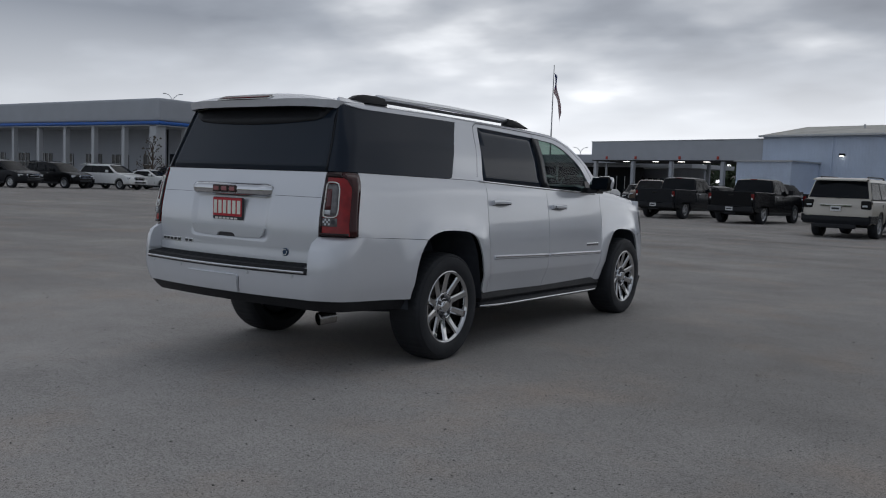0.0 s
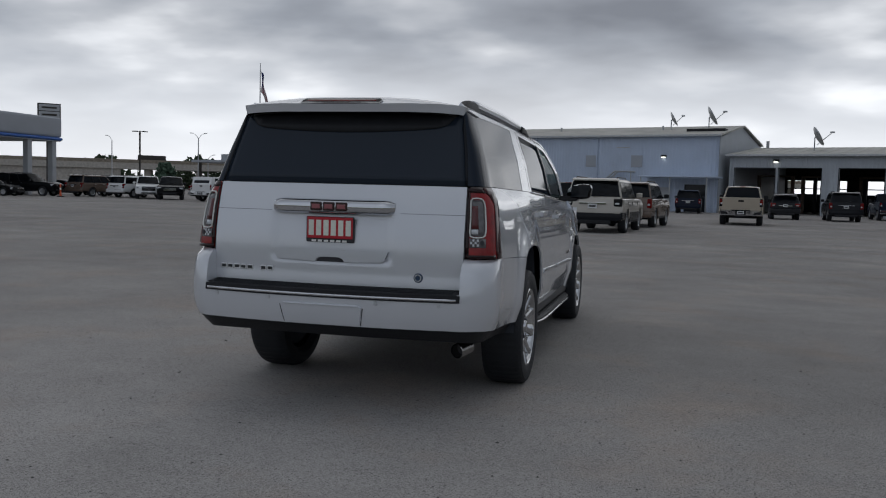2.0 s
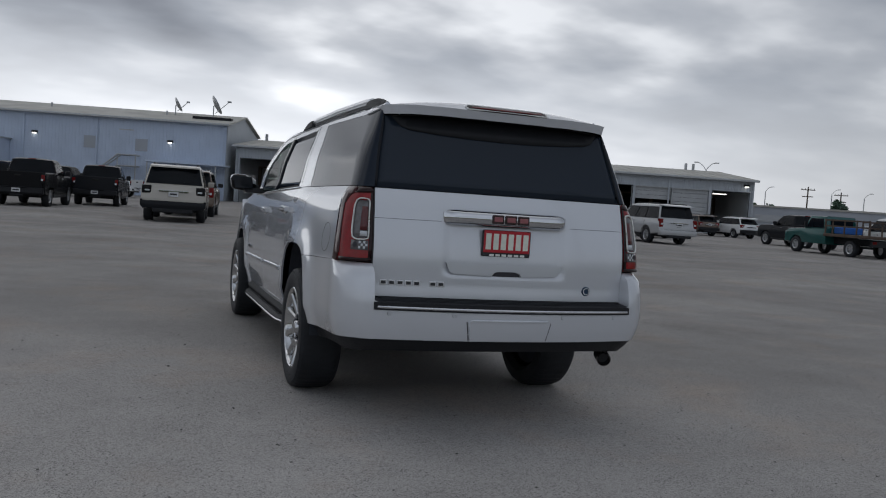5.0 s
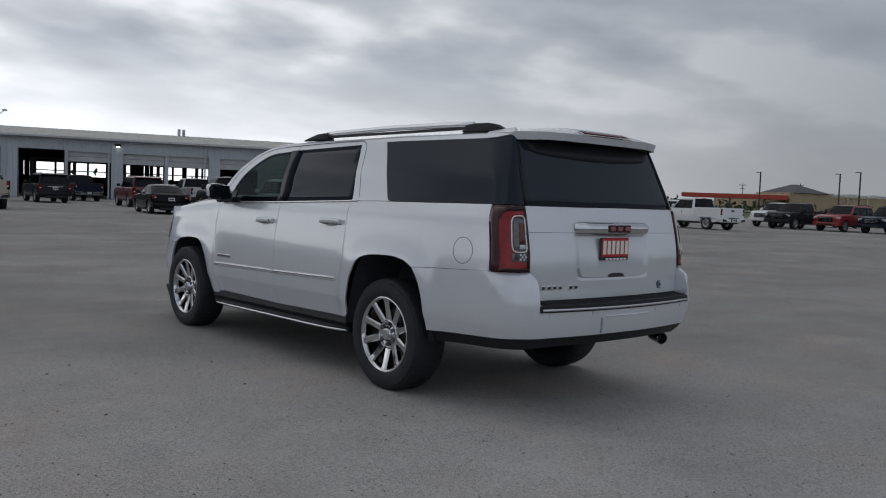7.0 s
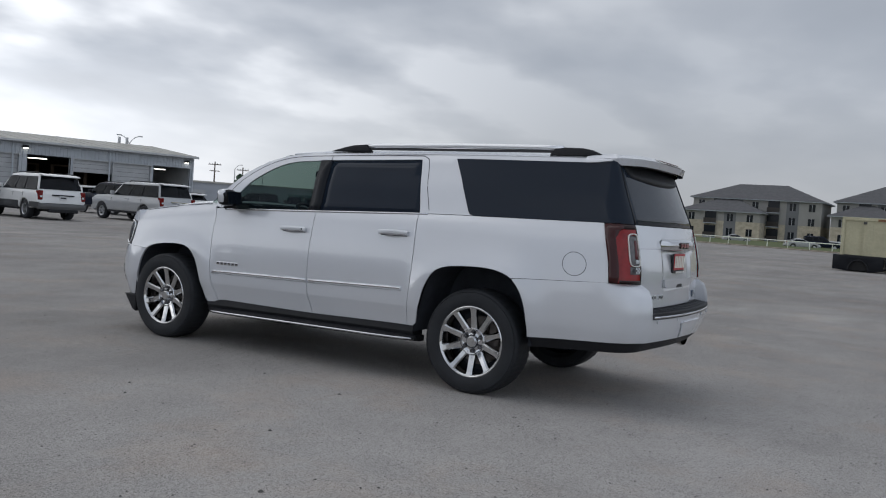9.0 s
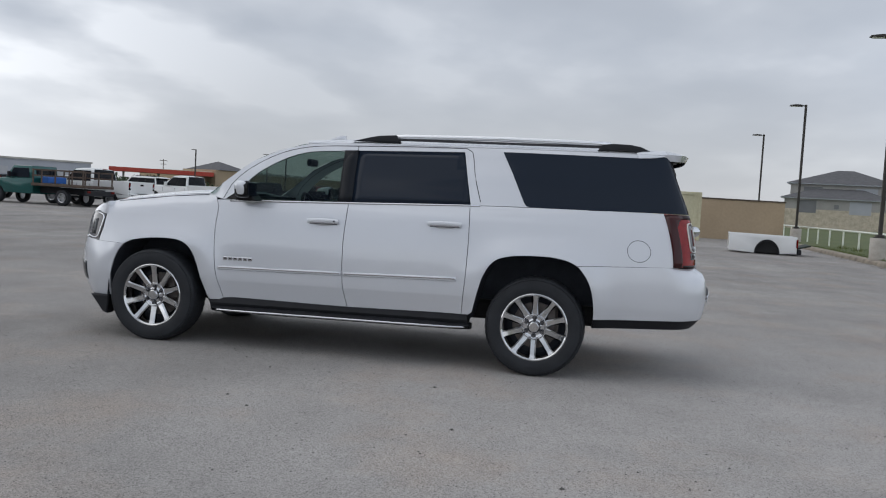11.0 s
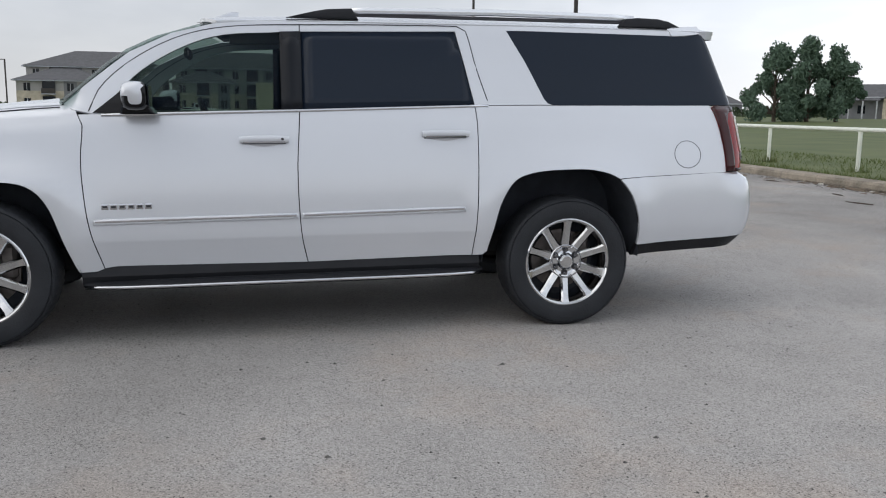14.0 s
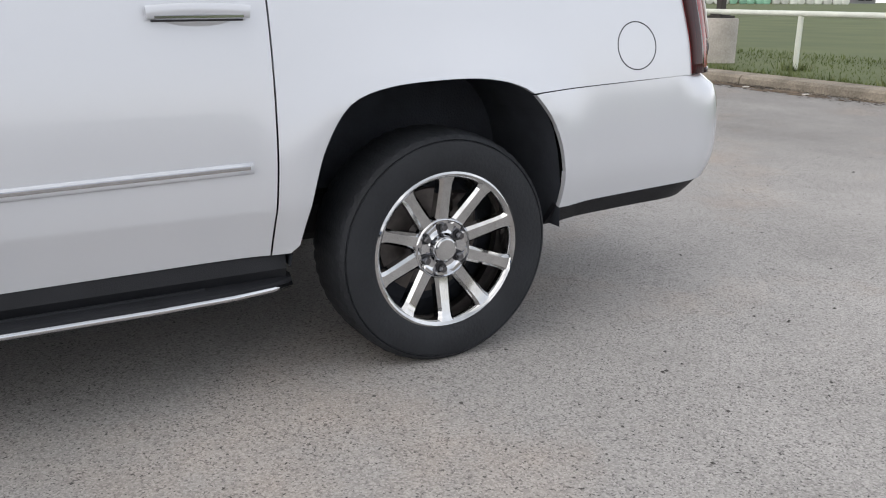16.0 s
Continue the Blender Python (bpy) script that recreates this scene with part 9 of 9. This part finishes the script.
    for y, xs in ((1.45, (-0.42, 0.42)), (0.45, (-0.42, 0.42)), (-0.45, (-0.40, 0.40))):
        for x in xs:
            st = part("seat", box(x, y + 0.02, 1.28, 0.50, 0.16, 0.62, 0.06, seg=2), M["interior"], root, smooth=True, angle=50)
            part("seat_cushion", box(x, y + 0.30, 1.02, 0.50, 0.5, 0.16, 0.05), M["interior"], st)
            part("headrest", box(x, y - 0.02, 1.655, 0.26, 0.10, 0.17, 0.04, seg=2), M["interior"], st)
    part("rear_mirror", box(0, 2.25, 1.66, 0.24, 0.04, 0.07, 0.015), M["black"], root)
    part("headliner", panel(dense([(-0.66, -0.85), (0.66, -0.85), (0.66, 2.0), (-0.66, 2.0), (-0.66, -0.85)], 0.3)[:-1], lambda x, y: roof(x, y) - Vector((0, 0, 0.045)), 0.2, 0.01), M["headliner"], root)
    settle_body(root)
    for x in (-1, 1):
        for y in (0.0, 3.302):
            suv_wheel(root, x * 0.843, y, 0.392, x)
    return root


M.update({
    "pillar": mat("dark_pillar_cover", (0.009, 0.011, 0.015), 0.25, spec=0.18),
    "nut": mat("darkened_steel", (0.16, 0.16, 0.17), 0.25, metal=1.0),
    "lamp_core": mat("bright_red_lens", (0.24, 0.010, 0.012), 0.14, coat=0.2, vary=0.25, scale=16, spec=0.35),
    "lamp_grey": mat("grey_lens", (0.11, 0.105, 0.11), 0.12, coat=0.6, vary=0.3, scale=30),
    "lamp_edge": mat("smoked_lens_edge", (0.040, 0.007, 0.008), 0.10, coat=0.15, spec=0.3),
    "lamp_maroon": mat("dark_red_lens", (0.085, 0.008, 0.010), 0.12, coat=0.3),
    "exhaust": mat("sooty_chrome", (0.30, 0.29, 0.28), 0.25, metal=1.0, vary=0.3, scale=20),
    "lamp_smoke": mat("smoked_red_lens", (0.016, 0.003, 0.0035), 0.10, coat=0.1, spec=0.3),
    "lamp_dark": mat("lamp_inside", (0.06, 0.065, 0.07), 0.2, metal=0.5, vary=0.4, scale=30),
    "mark_red": mat("dull_red_mark", (0.30, 0.10, 0.11), 0.3, coat=0.3),
    "mark_edge": mat("mark_edge", (0.035, 0.008, 0.010), 0.25, coat=0.3),
    "plate_red": mat("red_plate", (0.46, 0.016, 0.028), 0.35, vary=0.05),
    "emblem_blue": mat("dark_blue_sticker", (0.02, 0.05, 0.10), 0.35, vary=0.3, scale=60),
    "rail": mat("satin_aluminium", (0.84, 0.85, 0.87), 0.32, metal=0.9),
    "glass_rear": glass_mat("rear_glass", (0.10, 0.115, 0.14), 0.955, (0.019, 0.027, 0.040)),
    "interior": mat("grey_leather", (0.10, 0.095, 0.09), 0.6, vary=0.2, scale=5, bump=0.1),
    "headliner": mat("pale_headliner", (0.35, 0.34, 0.32), 0.9),
})
build_suv()


# ---- small things on the ground ----
def stuff(name, verts, faces, material, label, category):
    me = bpy.data.meshes.new(name)
    me.from_pydata(verts, [], faces)
    me.materials.append(material)
    return tagged(new(name, me), label, category, kind="stuff")


def build_blades():
    """Short grass along the kerb and fence, taller weeds round the posts."""
    rnd = random.Random(11)
    for name, material, label, count in (("grass_blades", M["blade"], "short green grass blades along the kerb", 26000), ("weeds", M["tuft"], "straggly yellowish weeds at kerb and posts", 3000)):
        verts, faces = [], []
        for i in range(count):
            if name == "grass_blades":
                x = -6 + 44 * rnd.random() ** 1.3
                off = 0.41 + 5.2 * rnd.random() ** 1.8
                h = rnd.uniform(0.03, 0.10)
                w = rnd.uniform(0.006, 0.016)
            else:
                if rnd.random() < 0.55:
                    x = 6.04 + 3.426 * rnd.randint(-3, 9) + rnd.gauss(0, 0.16)
                    off = kerb_y(x) - fence_y(x) + rnd.gauss(0, 0.12)
                    h = rnd.uniform(0.08, 0.26)
                else:
                    x = rnd.uniform(-6, 34)
                    off = 0.40 + abs(rnd.gauss(0, 0.10)) + (0.25 if math.sin(x * 1.7) + math.sin(x * 0.63) > 0.5 else 0.0) * rnd.random()
                    h = rnd.uniform(0.05, 0.17)
                w = rnd.uniform(0.008, 0.02)
            a = rnd.uniform(0, 6.283)
            dx, dy = math.cos(a) * w, math.sin(a) * w
            lx, ly = rnd.gauss(0, 0.35) * h, rnd.gauss(0, 0.35) * h
            y, z = kerb_y(x) - off, 0.12
            k = len(verts)
            verts += [(x - dx, y - dy, z), (x + dx, y + dy, z), (x + lx + dx * 0.3, y + ly, z + h)]
            faces.append((k, k + 1, k + 2))
        stuff(name, verts, faces, material, label, "grass")


def build_debris():
    """Washed-up soil, dead leaves and sticks at the foot of the kerb."""
    rnd = random.Random(23)
    verts, faces = [], []
    for i in range(120):
        x = rnd.choice((rnd.gauss(5.2, 1.3), rnd.gauss(7.6, 1.4), rnd.uniform(-4, 30)))
        off = 0.02 + abs(rnd.gauss(0, 0.16))
        rx, ry, h = rnd.uniform(0.06, 0.34), rnd.uniform(0.02, 0.08), rnd.uniform(0.006, 0.028)
        cx, cy = x, kerb_y(x) + off + ry
        k, n = len(verts), 9
        for r, z in ((1.0, 0.001), (0.55, h * 0.8)):
            for j in range(n):
                a = 6.283 * j / n
                q = r * rnd.uniform(0.65, 1.2)
                verts.append((cx + rx * q * math.cos(a), cy + ry * q * math.sin(a), z))
        verts.append((cx, cy, h))
        for j in range(n):
            m = (j + 1) % n
            faces.append((k + j, k + m, k + n + m, k + n + j))
            faces.append((k + n + j, k + n + m, k + 2 * n))
    stuff("soil_drift", verts, faces, M["dirt"], "brown soil washed against the kerb", "dirt")
    verts, faces = [], []
    for i in range(2600):
        x = rnd.choice((rnd.gauss(5.2, 1.5), rnd.gauss(7.8, 1.6), rnd.uniform(-5, 34)))
        off = 0.01 + abs(rnd.gauss(0, 0.22))
        s = rnd.uniform(0.008, 0.03)
        a = rnd.uniform(0, 6.283)
        c, d = math.cos(a), math.sin(a)
        z = 0.003 + rnd.random() * 0.03 * max(0, 1 - off / 0.3)
        k = len(verts)
        for u, v, w in ((-1, 0, 0), (0.1, -0.45, 0.3), (1, 0.1, 0), (0, 0.5, 0.25)):
            verts.append((x + s * (u * c - v * d), kerb_y(x) + off + s * (u * d + v * c), z + w * s))
        faces.append((k, k + 1, k + 2, k + 3))
    stuff("dead_leaves", verts, faces, M["twig"], "dead leaves and twigs along the kerb", "leaves")
    # dark and pale loose stones on the paving
    verts, faces = [], []
    for i in range(2600):
        r = 1.2 + 9.0 * rnd.random() ** 0.8
        a = rnd.uniform(0, 6.283)
        x, y = 0.0 + r * math.cos(a), 0.8 + r * 1.05 * math.sin(a)
        if y < kerb_y(x) + 0.4:
            continue
        s = rnd.uniform(0.0035, 0.009) * (1.8 if rnd.random() < 0.04 else 1)
        k = len(verts)
        for j in range(4):
            b = 6.283 * j / 4 + a
            verts.append((x + s * rnd.uniform(0.7, 1.3) * math.cos(b), y + s * rnd.uniform(0.7, 1.3) * math.sin(b), 0.0005))
        verts.append((x, y, s * 0.7))
        for j in range(4):
            faces.append((k + j, k + (j + 1) % 4, k + 4))
    stuff("loose_stones", verts, faces, M["joint"], "loose dark chippings on the paving", "gravel")
    for i, (x, off, az_) in enumerate(((5.6, 0.25, 20), (8.5, 0.2, 70), (6.9, 0.3, 10), (4.5, 0.28, 40))):
        ob = part("litter", box(0, 0, 0.012, 0.09, 0.05, 0.018, 0.006), M["litter"])
        ob.matrix_world = pose(x, kerb_y(x) + off, 0.004, 0, 4, az_)
        tagged(ob, "crumpled pale scrap lying by the kerb", "litter", "kerb litter")
    for x, y, az_, n in ((5.3, -7.0, 12, 0.5), (6.6, -7.6, -8, 0.35), (9.4, -8.2, 15, 0.4)):
        ob = part("stick", tube([(-n / 2, 0, 0.012), (0, 0.02, 0.014), (n / 2, -0.01, 0.01)], [0.008, 0.012, 0.005], 5), M["bark"])
        ob.matrix_world = pose(x, y, 0, 0, 0, az_)
        tagged(ob, "small dry stick lying on the paving", "stick", "sticks")


def build_joint():
    bm = bmesh.new()
    rnd = random.Random(4)
    prev = None
    for i in range(61):
        x = -45 + i * 2.0
        y = 19.1 + 0.05 * math.sin(x * 0.4) + rnd.gauss(0, 0.03)
        w = 0.035 + 0.03 * rnd.random()
        cur = (bm.verts.new((x, y - w, 0.004)), bm.verts.new((x, y + w, 0.004)))
        if prev:
            bm.faces.new((prev[0], cur[0], cur[1], prev[1]))
        prev = cur
    tagged(part("pavement_joint", bm, M["joint"]), "long dark joint across the paving", "joint", kind="structure")


def build_bales():
    """Wrapped bales stacked at the far side of the field."""
    bm = lathe([(0.0, -0.62), (0.50, -0.62), (0.60, -0.55), (0.63, -0.30), (0.63, 0.30), (0.60, 0.55), (0.50, 0.62), (0.0, 0.62)], 16)
    shared = {}
    rnd = random.Random(8)
    for row, n in ((0, 22), (1, 13)):
        for i in range(n):
            k = i + (0.5 if row else 0.0) + (4 if row else 0)
            green = 7 < k < 13
            key = "wrap_green" if green else "wrap"
            if key not in shared:
                me = bpy.data.meshes.new("hay_bale")
                bm.to_mesh(me)
                me.materials.append(M[key])
                me.polygons.foreach_set("use_smooth", [True] * len(me.polygons))
                me.set_sharp_from_angle(angle=radians(50))
                shared[key] = me
            ob = new("hay_bale", shared[key])
            t = k / 22
            ob.matrix_world = pose(106.8 - 20.3 * t + rnd.gauss(0, 0.1), -99.8 - 18.4 * t, 0.62 + 0.62 + 1.12 * row, 0, 0, -44 + rnd.gauss(0, 4))
            tagged(ob, "round bale in pale green wrap in a stack" if green else "round bale in white wrap in a stack", "hay bale", "wrapped bales")
    bm.free()


build_joint()
build_blades()
build_debris()
build_bales()
